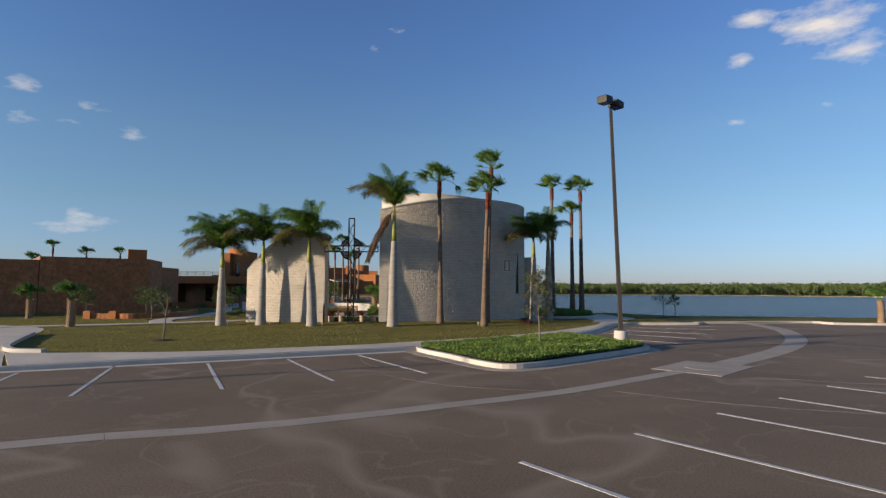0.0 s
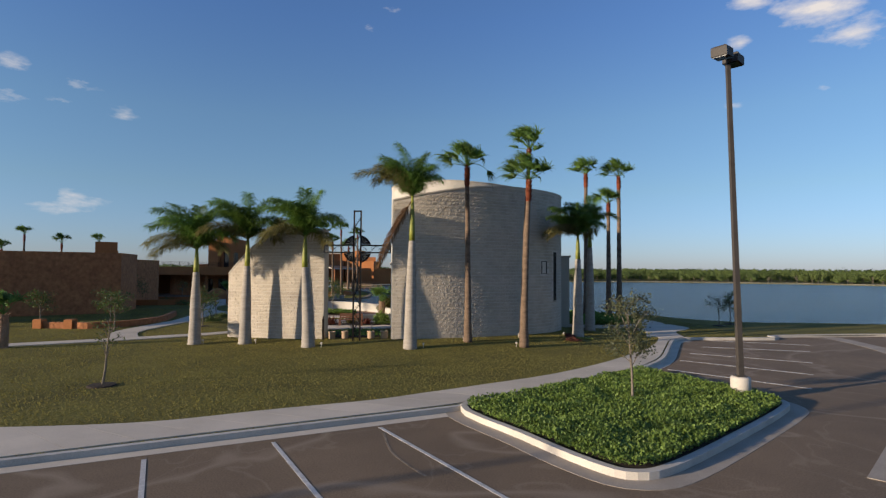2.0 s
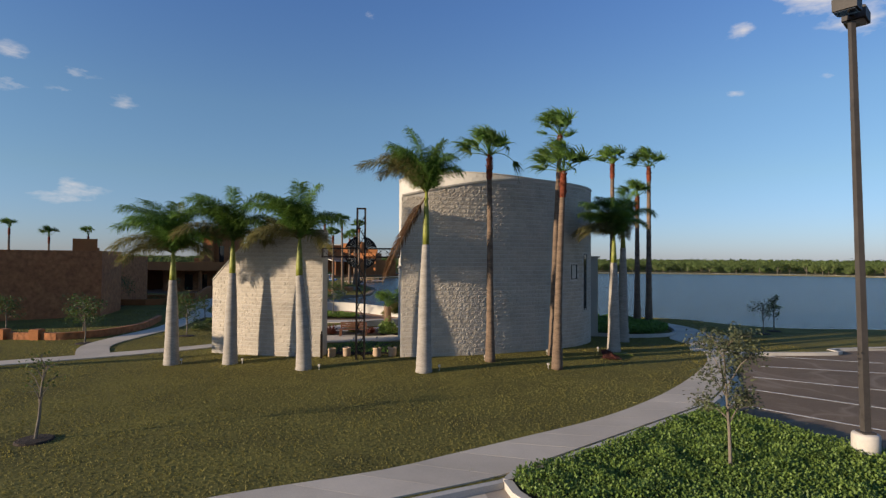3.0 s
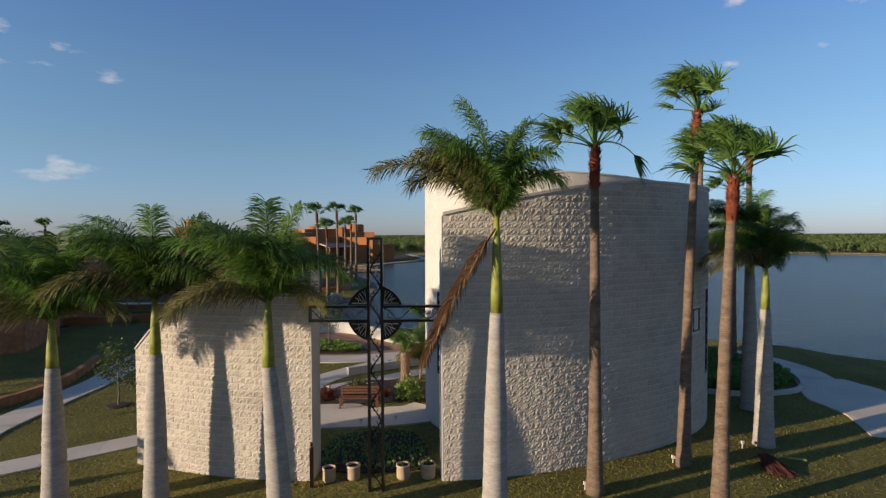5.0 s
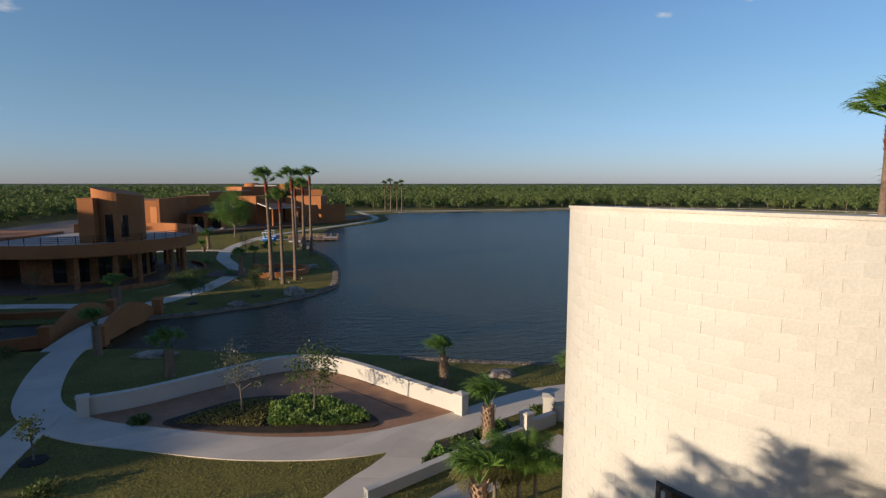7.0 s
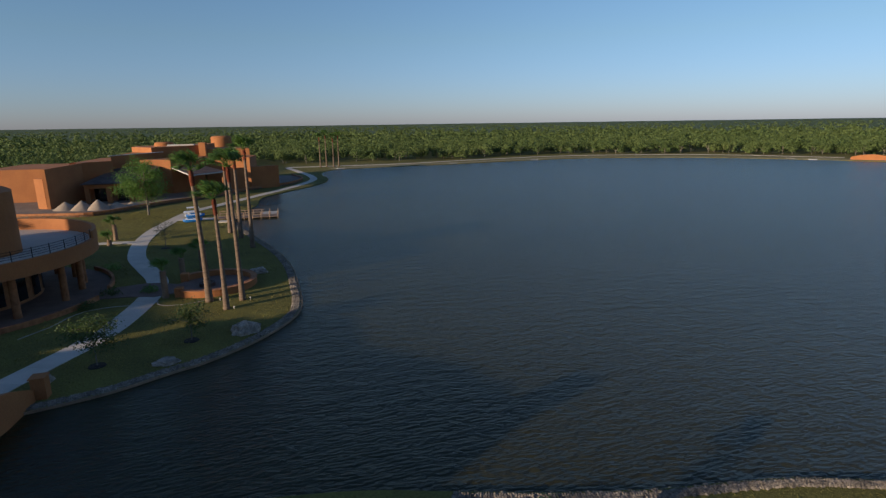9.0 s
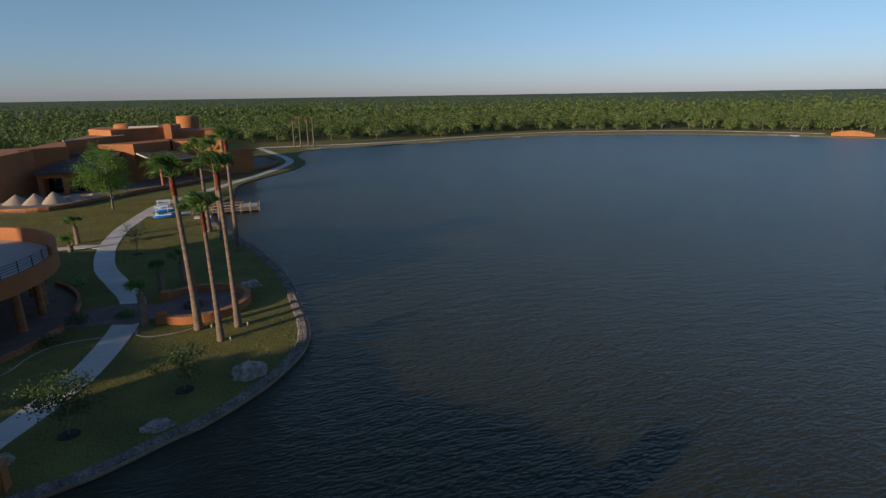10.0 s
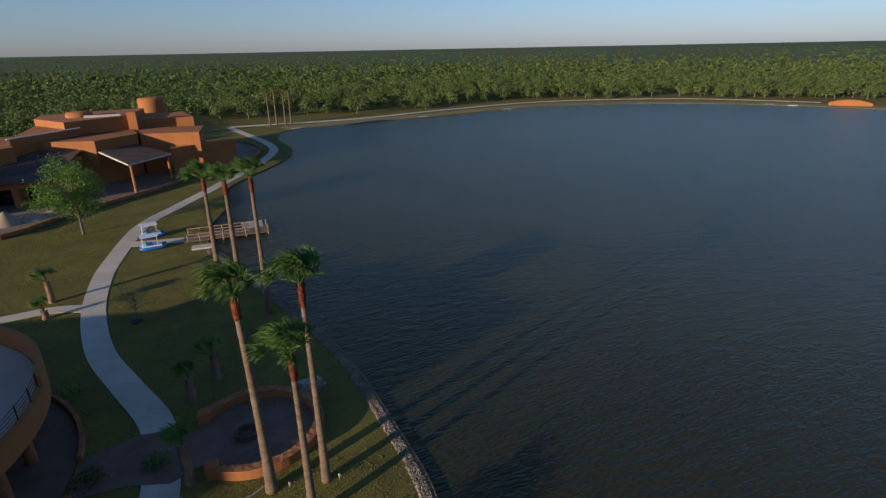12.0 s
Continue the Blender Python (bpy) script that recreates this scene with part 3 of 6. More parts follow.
def lamp_post(x, y):
    ob = holder("street_lamp", "dark bronze square lamp post with two box heads", "street lamp", "street lamps", at=(x, y, 0))
    lean = -0.026  # the pole stands a little out of plumb
    Geo().lathe([(0.31, 0.0), (0.31, 0.72), (0.28, 0.76)], 20).part("base", KERB, ob, "round pale concrete base", True)
    Geo().box(-0.16, -0.16, 0.76, 0.16, 0.16, 0.80).part("base_plate", BRONZE, ob)
    v = [(sx * r + lean * (z - 0.8), sy * r, z) for z, r in ((0.8, 0.085), (11.3, 0.062)) for sx, sy in ((-1, -1), (1, -1), (1, 1), (-1, 1))]
    Geo().add(v, [(4, 5, 6, 7)] + [(i, (i + 1) % 4, 4 + (i + 1) % 4, 4 + i) for i in range(4)]).part("pole", BRONZE, ob)
    turn = Matrix.Translation((lean * 10.6, 0, 0.12)) @ Matrix.Rotation(radians(42), 4, "Z")
    for sgn in (-1, 1):
        m = turn @ Matrix.Translation((sgn * 0.48, 0, 11.45)) @ Matrix.Rotation(radians(4 * sgn), 4, "Y")
        g = Geo().box(-0.28, -0.26, -0.14, 0.28, 0.26, 0.2, m, 0.05)
        head = g.part("lamp_head", BRONZE, ob, "box lamp head")
        Geo().box(-0.24, -0.22, -0.17, 0.24, 0.22, -0.151, m).part("lens", GLASS, head, "flat glass lens")
        Geo().box(-0.2, -0.04, -0.06, 0.2, 0.04, 0.06, turn @ Matrix.Translation((sgn * 0.14, 0, 11.42))).part("arm", BRONZE, ob)
    return ob


lamp_post(8.05, 28.2)
lamp_post(-41.7, 3.7)

# ---- garden paths ----
path("path_lake", "pale concrete path behind the chapel beside the lake", [(11.9, 44.4), (13.0, 47.5), (14.0, 51), (14.8, 55), (13.4, 59.0), (9.5, 61.2), (4, 62.2), (-1.2, 61.8), (-4.4, 60.25), (-7.2, 58.7), (-10.4, 57.7), (-14.2, 57.95), (-18, 59.1), (-21.7, 60.5), (-24.5, 62.8), (-26.2, 66), (-27.6, 70), (-28.1, 72.8)], 1.85)
corner = holder("pavement_corner", "wide pale concrete apron where the walk meets the lakeside path", "pavement", kind="structure")
slabs(corner, [(11.55, 43.6), (11.85, 46.3), (11.9, 47.75), (11.7, 49.4), (12.3, 50.5), (13.3, 52.5)], [(13.3, 44.4), (13.6, 46.1), (14.1, 47.7), (15.3, 48.8), (16.3, 50.2), (15.75, 52.5)], 5, lambda x, y: height(x, y) + 0.045)
path("path_court", "pale concrete path into the chapel court", [(-7.9, 57.9), (-8.7, 56.1), (-9.9, 54.7), (-11.1, 52.8), (-11.3, 50.5), (-10.0, 48.6), (-7.6, 46.6)], 1.5)
path("path_garden", "narrow pale concrete path below the garden wall", [(-1.9, 57.2), (-4.4, 55.5), (-6.5, 54.1), (-8.3, 52.7), (-10.2, 51.2)], 1.1)
path("path_lawn", "pale concrete path behind the lawn", [(-29, 36.6), (-25.5, 38.3), (-22.4, 40.1), (-19.4, 42.1), (-17, 43.9), (-14.0, 45.9), (-11, 47.2), (-8.2, 47.6)], 1.25)
path("path_side", "pale concrete path to the brown building", [(-20.6, 42.0), (-22.2, 45.0), (-22.4, 49.5), (-22.4, 53), (-23.2, 57.5), (-23.8, 61.8)], 1.5)
path("path_shore", "pale concrete path winding along the shore", [(-29.6, 81.5), (-28.6, 84), (-26.7, 88.5), (-25.8, 92), (-25.3, 98), (-25.8, 103), (-27.9, 108), (-30.1, 113.4), (-31.6, 120.5), (-32.1, 127), (-31.9, 133), (-30.3, 145), (-26.6, 153), (-22.6, 161), (-14.2, 178.5), (-10, 192), (-10.6, 204), (-13, 216), (-17, 235)], 1.75, 2.0)
path("path_dock", "short pale concrete path to the dock", [(-31.2, 138.2), (-28, 137.6), (-25.0, 137.3)], 1.7)
path("path_branch", "short pale concrete side path", [(-31.8, 121.6), (-35, 122.6), (-40, 122), (-52, 121)], 1.3)
path("path_deck", "pale concrete path below the round deck", [(-29.4, 83), (-34, 84.6), (-42, 85.2), (-55, 85)], 1.6)
path("path_far", "pale path along the far shore", [(-17, 236), (-2.6, 236), (20.5, 236.8), (53.8, 246), (95, 251), (140, 234), (167, 199)], 2.2, 9)
SHORE_SAND = material("dry_shore_grass", (0.24, 0.20, 0.09), 0.95, vary=0.15, size=0.08, fine=4, bump=0.02)
far_shore = smooth_line([(-4, 226.5), (18, 231), (39.5, 234), (70, 240.5), (94, 240.5), (129, 226), (154, 201), (170, 171)], 6)
Geo().ribbon(far_shore, 6.5, 0.02, 0.128).thing("bank", SHORE_SAND, "dry pale grass bank on the far shore", "bank", kind="structure")


# ---- the chapel ----
DRUM_C, DRUM_R = (0.18, 48.0), 5.65
DRUM = smooth_line([(-5.47, 47.26), (-5.19, 45.69), (-4.39, 44.30), (-3.17, 43.28), (-1.4, 42.75), (0.5, 43.05), (2.35, 43.95), (4.1, 45.3), (5.35, 47.0), (5.85, 48.9), (5.6, 51), (4.2, 53), (2, 54.1), (-0.6, 53.9), (-2.9, 52.5), (-4.45, 50.3), (-5.19, 48.83)], 8, True)
SCREEN = smooth_line([(-4.8, 40.88), (-2.9, 41.1), (-0.75, 41.7), (1.6, 42.75), (3.6, 44.0), (5.15, 45.5), (6.1, 47.2), (6.45, 48.9)], 6)
SMALL = smooth_line([(-14.8, 42.65), (-13.1, 41.97), (-11.65, 41.5), (-10.2, 41.18), (-8.72, 41.0)], 5)
BLOCK_L, BLOCK_H = 0.405, 0.203


def wall_body(line, thick, z0, top):
    """The body of a wall along a plan line, which is its front face; top is a function of the metres along it."""
    back = offsets(line, thick)
    n = len(line)
    d = [0.0]
    for a, b in zip(line, line[1:]):
        d.append(d[-1] + math.hypot(b[0] - a[0], b[1] - a[1]))
    v, f = [], []
    for a, b, s in zip(line, back, d):
        v += [(*a, z0), (*b, z0), (*a, top(s)), (*b, top(s))]
    for i in range(n - 1):
        p, q = 4 * i, 4 * i + 4
        f += [(p, q, q + 2, p + 2), (p + 1, p + 3, q + 3, q + 1), (p + 2, q + 2, q + 3, p + 3), (p, p + 1, q + 1, q)]
    f += [(0, 2, 3, 1), (4 * n - 4, 4 * n - 3, 4 * n - 1, 4 * n - 2)]
    return Geo().add(v, f)


def split_block(seed, length=BLOCK_L, rough=0.023, nx=8, nz=4):
    """One block with a broken face towards -y; origin at the middle of its back."""
    r = random.Random(seed)
    hl, hh = length / 2 - 0.006, BLOCK_H / 2 - 0.011
    v, f = [], []
    for j in range(nz + 1):
        for i in range(nx + 1):
            edge = i in (0, nx) or j in (0, nz)
            v.append((-hl + 2 * hl * i / nx, -(0.003 + (0.5 if edge else 1.0) * rough * r.random() + (0 if edge else rough * 0.15)), -hh + 2 * hh * j / nz))
    for j in range(nz):
        for i in range(nx):
            p = j * (nx + 1) + i
            f.append((p, p + 1, p + nx + 2, p + nx + 1))
    n = len(v)
    v += [(-hl, 0.03, -hh), (hl, 0.03, -hh), (hl, 0.03, hh), (-hl, 0.03, hh)]
    w = nx + 1
    f += [(n, n + 1) + tuple(range(nx, -1, -1)), (n + 3,) + tuple(nz * w + i for i in range(w)) + (n + 2,)]
    f += [(n, ) + tuple(j * w for j in range(nz + 1)) + (n + 3,), (n + 1, n + 2) + tuple(j * w + nx for j in range(nz, -1, -1))]
    return Geo().add(v, f)


def plain_block(length=BLOCK_L):
    hl, hh, c = length / 2 - 0.005, BLOCK_H / 2 - 0.005, 0.001
    v = [(-hl, 0.03, -hh), (hl, 0.03, -hh), (hl, 0.03, hh), (-hl, 0.03, hh), (-hl, -0.0005, -hh), (hl, -0.0005, -hh), (hl, -0.0005, hh), (-hl, -0.0005, hh),
         (-hl + c, -0.0015, -hh + c), (hl - c, -0.0015, -hh + c), (hl - c, -0.0015, hh - c), (-hl + c, -0.0015, hh - c)]
    return Geo().add(v, [(8, 9, 10, 11)] + [(4 * k + i, 4 * k + (i + 1) % 4, 4 * k + 4 + (i + 1) % 4, 4 * k + 4 + i) for k in (0, 1) for i in range(4)])


SPLITS = [split_block(i) for i in range(8)]
PLAIN = plain_block()


def lay_blocks(parent, line, z0, top, kinds, mat, near, holes=(), limit=300):
    """Courses of blocks on the front face of a wall. near(s, z) picks those that are pieces of their own."""
    meshes = [k.mesh("block", mat) for k in kinds]
    rest, made, r = Geo(), 0, random.Random(11)
    course, z = 0, z0 + BLOCK_H / 2
    ztop = max(top(s * 0.3) for s in range(100))
    total = sum(math.hypot(b[0] - a[0], b[1] - a[1]) for a, b in zip(line, line[1:]))
    fine = along(line, 0.01)
    while z + BLOCK_H / 2 < ztop + 0.02:
        cuts = [0.0] + [BLOCK_L * (k + (0.5 if course % 2 else 1.0)) for k in range(int(total / BLOCK_L) + 2)]
        cuts = [c for c in cuts if c < total - 0.08] + [total]
        for a, b in zip(cuts, cuts[1:]):
            sm = (a + b) / 2
            if z + BLOCK_H / 2 > top(sm) - 0.01 or any(h0 < sm < h1 and c < z < d for h0, h1, c, d in holes):
                continue
            x, y, dx, dy = fine[min(len(fine) - 1, int(sm / 0.01))]
            e = (b - a) / BLOCK_L
            m = Matrix(((dx * e, -dy, 0, x), (dy * e, dx, 0, y), (0, 0, 1, z), (0, 0, 0, 1)))
            k = r.randrange(len(kinds))
            if made < limit and near(sm, z):
                made += 1
                ob = new("block", meshes[k])
                ob.parent = parent
                ob.matrix_local = m
            else:
                rest.add([m @ Vector(p) for p in kinds[k].v], kinds[k].f)
        z += BLOCK_H
        course += 1
    tagged(rest.part("blockwork", mat, parent), kind="stuff")


def coping(parent, line, thick, top, proud=0.05, high=0.09):
    """A thin cap that follows the top of a wall."""
    front, back = offsets(line, -proud), offsets(line, thick + proud)
    d = [0.0]
    for a, b in zip(line, line[1:]):
        d.append(d[-1] + math.hypot(b[0] - a[0], b[1] - a[1]))
    v, f = [], []
    for a, b, s in zip(front, back, d):
        v += [(*a, top(s) + 0.002), (*b, top(s) + 0.002), (*a, top(s) + high), (*b, top(s) + high)]
    n = len(front)
    for i in range(n - 1):
        p, q = 4 * i, 4 * i + 4
        f += [(p, q, q + 2, p + 2), (p + 1, p + 3, q + 3, q + 1), (p + 2, q + 2, q + 3, p + 3), (p, p + 1, q + 1, q)]
    f += [(0, 2, 3, 1), (4 * n - 4, 4 * n - 3, 4 * n - 1, 4 * n - 2)]
    Geo().add(v, f).part("coping", COPING, parent, "smooth pale stone cap")


chapel = holder("chapel", "spiral chapel of cream split-face blocks round a tall drum", "chapel")
screen_top = lambda s: 8.2 + 1.12 * math.sin(min(1.0, s / 7.8) * math.pi / 2)
screen = wall_body(SCREEN, 0.56, 0.05, screen_top).part("screen_wall", MORTAR, chapel, "curved wall of rough split-face blocks")
coping(screen, SCREEN, 0.56, screen_top)
lay_blocks(screen, SCREEN, 0.1, screen_top, SPLITS, BLOCK, lambda s, z: s < 5.5 and z > 5.2, ((10.0, 10.75, 4.05, 4.88), (11.5, 12.05, 2.25, 5.5)))
Geo().prism([(-4.83, 40.87), (-4.806, 40.87), (-4.87, 41.44), (-4.894, 41.44)], 0.1, 8.18).part("end_face", SMOOTH_BLOCK, chapel, "smooth cream end of the screen wall")


def wall_window(parent, s0, s1, z0, z1):
    """A dark window set into the screen wall between two lengths along it."""
    pts = along(SCREEN, 0.05)
    a, b = pts[int(s0 / 0.05)], pts[int(s1 / 0.05)]
    d = Vector((b[0] - a[0], b[1] - a[1]))
    ln = d.length
    d.normalize()
    m = Matrix(((d.x, -d.y, 0, a[0]), (d.y, d.x, 0, a[1]), (0, 0, 1, 0), (0, 0, 0, 1)))
    win = Geo().box(0.04, -0.004, z0 + 0.04, ln - 0.04, 0.02, z1 - 0.04, m).part("window", GLASS, parent, "narrow dark window")
    g = Geo()
    for x0, x1, c, e in ((0, 0.045, z0, z1), (ln - 0.045, ln, z0, z1), (0.045, ln - 0.045, z0, z0 + 0.045), (0.045, ln - 0.045, z1 - 0.045, z1)):
        g.box(x0, -0.028, c, x1, 0.02, e, m)
    g.part("frame", BRONZE, win, "dark bronze frame")


wall_window(screen, 10.05, 10.7, 4.05, 4.88)
wall_window(screen, 11.55, 12.0, 2.25, 5.5)

# the drum: cream smooth blocks on a round wall, with a tall window to the court
POLAR = sorted((math.atan2(y - DRUM_C[1], x - DRUM_C[0]) % (2 * math.pi), math.hypot(x - DRUM_C[0], y - DRUM_C[1])) for x, y in DRUM)


def ring(r, a0, a1, n):
    """Points of the drum's plan between two bearings; r over DRUM_R lies that far outside the wall face."""
    out = []
    for i in range(n + 1):
        a = radians(a0 + (a1 - a0) * i / n)
        rad = float(np.interp(a % (2 * math.pi), [p[0] for p in POLAR], [p[1] for p in POLAR], period=2 * math.pi)) + r - DRUM_R
        out.append((DRUM_C[0] + rad * math.cos(a), DRUM_C[1] + rad * math.sin(a)))
    return out


drum_plane = lambda x, y: 9.74 - 0.05 * (0.82 * (x + 5.4) + 0.56 * (y - 46.5))


def rim_of(line):
    """Height of the slanting drum rim at a length along a plan line."""
    lens = [0.0]
    for a, b in zip(line, line[1:]):
        lens.append(lens[-1] + math.hypot(b[0] - a[0], b[1] - a[1]))
    zs = [drum_plane(*p) for p in line]
    return lambda s: float(np.interp(s, lens, zs))


DRUM_RING, DRUM_FACE = ring(DRUM_R, 0, 360, 288), ring(DRUM_R, 120, 330, 168)
drum_top = rim_of(DRUM_RING)
drum = wall_body(DRUM_RING, 0.4, 0.05, drum_top).part("drum_wall", MORTAR, chapel, "tall round wall of smooth cream blocks")
coping(drum, DRUM_RING, 0.4, drum_top, 0.03, 0.05)
W0, W1, WZ0, WZ1 = 209.2, 236.0, 2.46, 5.5
arc = lambda a: sum(math.hypot(q[0] - p[0], q[1] - p[1]) for p, q in zip(ring(DRUM_R, 120, a, 60), ring(DRUM_R, 120, a, 60)[1:]))
lay_blocks(drum, DRUM_FACE, 0.1, rim_of(DRUM_FACE), [PLAIN], SMOOTH_BLOCK, lambda s, z: z > 6.9 and 5.5 < s < 10.5, ((arc(W0), arc(W1), WZ0, WZ1),))
Geo().prism(ring(DRUM_R - 0.41, 0, 355, 71), lambda x, y: drum_plane(x, y) - 0.3, lambda x, y: drum_plane(x, y) - 0.03).part("roof", DECKFLOOR, chapel, "flat pale roof inside the parapet")
window = holder("window", "", "")
window.parent = chapel
tagged(window, "tall dark curved window to the court")
pane_ring = ring(DRUM_R + 0.004, W0, W1, 12)
g = Geo()
for i in range(12):
    a, b = pane_ring[i], pane_ring[i + 1]
    g.add([(*a, WZ0 + 0.05), (*b, WZ0 + 0.05), (*b, WZ1 - 0.05), (*a, WZ1 - 0.05)], [(0, 1, 2, 3)])
g.part("pane", GLASS, window)
g = Geo()
for a in (W0, W0 + 9, W0 + 19, W1):
    p, q, p2, q2 = (ring(rr, a + da, a + da, 1)[0] for rr, da in ((DRUM_R + 0.03, -0.35), (DRUM_R + 0.03, 0.35), (DRUM_R - 0.02, 0.35), (DRUM_R - 0.02, -0.35)))
    g.prism([p, q, p2, q2], WZ0, WZ1)
for z0, z1 in ((WZ0, WZ0 + 0.06), (WZ1 - 0.06, WZ1)):
    o, inn = ring(DRUM_R + 0.032, W0, W1, 12), ring(DRUM_R - 0.02, W0, W1, 12)
    for i in range(12):
        g.prism([o[i], o[i + 1], inn[i + 1], inn[i]], z0, z1)
g.part("frame", BRONZE, window, "dark bronze frame")
lamp = Geo().lathe([(0.02, -0.1), (0.09, -0.08), (0.1, 0.05), (0.03, 0.1)], 10, (*ring(DRUM_R + 0.12, 202, 202, 1)[0], 4.65)).part("wall_lamp", COPING, chapel, "small pale wall lamp")
# low annex beyond the drum
annex = Geo().prism([(5.4, 50.6), (7.4, 50.2), (8.3, 54.6), (6, 55.5), (4.5, 53.5)], 0.1, 5.3).part("annex", SMOOTH_BLOCK, chapel, "lower cream block annex")
Geo().prism([(5.35, 50.5), (7.5, 50.1), (8.4, 54.7), (6, 55.6), (4.4, 53.5)], 5.302, 5.4).part("coping", COPING, annex)

# the small curved wall
small_wall = holder("garden_wall", "curved cream block wall with a sweeping rounded top", "wall")
small_top = lambda s: 3.92 + 2.55 * math.sin(min(1.0, s / 4.1) * math.pi / 2)
body = wall_body(SMALL, 0.75, 0.0, small_top).part("wall_core", MORTAR, small_wall)
coping(small_wall, SMALL, 0.75, small_top, 0.04, 0.07)
lay_blocks(small_wall, SMALL, 0.1, small_top, SPLITS, BLOCK, lambda s, z: s > 1.9 and z > 2.9)
end_a, end_b = SMALL[-1], offsets(SMALL, 0.75)[-1]
Geo().prism([(end_a[0] + 0.002, end_a[1] - 0.02), (end_a[0] + 0.03, end_a[1] - 0.02), (end_b[0] + 0.03, end_b[1]), (end_b[0] + 0.002, end_b[1])], 0.1, small_top(9.0) - 0.005).part("end_face", SMOOTH_BLOCK, small_wall, "smooth cream end of the wall")


# ---- the iron cross in the gap ----
def iron_cross():
    ob = holder("iron_cross", "tall black wrought-iron cross with leaf scrolls and a round tree medallion", "cross", at=(-6.72, 40.37, 0))
    zb, zt, za, zc = 0.3, 7.56, 5.2, 5.6
    w, dpt = 0.19, 0.09
    for x in (-w, w):
        Geo().box(x - 0.035, -dpt, zb, x + 0.035, dpt, zt - 0.07).part("upright", IRON, ob)
    Geo().box(-w - 0.035, -dpt, zt - 0.068, w + 0.035, dpt, zt).part("cap_bar", IRON, ob)
    for sgn in (-1, 1):
        x1 = sgn * 1.82
        for z in (za, zc):
            Geo().box(min(sgn * (w + 0.037), x1), -dpt, z - 0.035, max(sgn * (w + 0.037), x1), dpt, z + 0.035).part("arm_bar", IRON, ob)
        Geo().box(min(x1, x1 + sgn * 0.06), -dpt, za - 0.035, max(x1, x1 + sgn * 0.06), dpt, zc + 0.035).part("end_bar", IRON, ob)
    g = Geo()
    for k in range(15):
        z0 = zb + 0.1 + k * 0.48
        if z0 + 0.5 > zt:
            break
        sg = 1 if k % 2 else -1
        g.tube([(-0.13 * sg * math.cos(t * math.pi / 8), 0, z0 + 0.5 * t / 8) for t in range(9)], 0.02, 5)
        for b in range(4):
            zz = z0 + 0.04 + 0.11 * b
            for side in (-1, 1):
                c = -0.13 * sg * math.cos((zz - z0) / 0.5 * math.pi)
                g.tube([(c, 0, zz), (c + side * 0.05, 0, zz + 0.03), (c + side * 0.075, 0, zz + 0.10)] if abs(c + side * 0.075) < 0.17 else [(c, 0, zz), (c + side * 0.02, 0, zz + 0.04)], [0.014, 0.017, 0.006] if abs(c + side * 0.075) < 0.17 else 0.01, 4)
    g.part("scroll", IRON, ob, "leafy iron scrollwork")
    for sgn in (-1, 1):
        g = Geo()
        for k in range(4):
            x0 = sgn * (0.24 + k * 0.42)
            up = 1 if k % 2 else -1
            zm = (za + zc) / 2
            g.tube([(x0 + sgn * 0.42 * t / 8, 0, zm - 0.15 * up * math.cos(t * math.pi / 8)) for t in range(9)], 0.014, 5)
            g.tube([(x0 + sgn * (0.2 + 0.09 * math.cos(t)), 0, zm + up * 0.05 + 0.09 * math.sin(t)) for t in [0.8 * i for i in range(7)]], 0.009, 4)
        g.part("scroll", IRON, ob, "leafy iron scrollwork")
    zm = (za + zc) / 2
    for qx in (-1, 1):
        for qz in (-1, 1):
            r0 = 0.8
            pts = [(qx * (w + 0.04), qz * 0.25)] + [(qx * max(w + 0.04, r0 * math.cos(a)), qz * max(0.25, r0 * math.sin(a))) for a in [radians(18 + 60 * i / 10) for i in range(11)]]
            v = [(x, y, zm + z) for y in (-0.03, 0.03) for x, z in pts]
            n = len(pts)
            pl = Geo().add(v, [tuple(range(n)), tuple(range(2 * n - 1, n - 1, -1))] + [(i, (i + 1) % n, n + (i + 1) % n, n + i) for i in range(n)]).part("medallion_plate", IRON, ob, "black quarter plate")
            g = Geo()
            for a in (24, 38, 52, 66):
                d = (math.cos(radians(a)), math.sin(radians(a)))
                for y in (-0.034, 0.034):
                    st = (qx * (w + 0.06), qz * 0.28)
                    en = (qx * 0.72 * d[0], qz * 0.72 * d[1])
                    mid = ((st[0] + en[0]) / 2, (st[1] + en[1]) / 2)
                    g.tube([(st[0], y, zm + st[1]), (mid[0], y, zm + mid[1] * 1.04), (en[0], y, zm + en[1])], 0.010, 4)
                    g.tube([(mid[0], y, zm + mid[1] * 1.04), (mid[0] + qx * 0.12 * d[1], y, zm + mid[1] + qz * 0.16)], 0.008, 4)
            g.part("branch_pattern", COPING, pl, "pale cut-out branches")
    return ob


iron_cross()


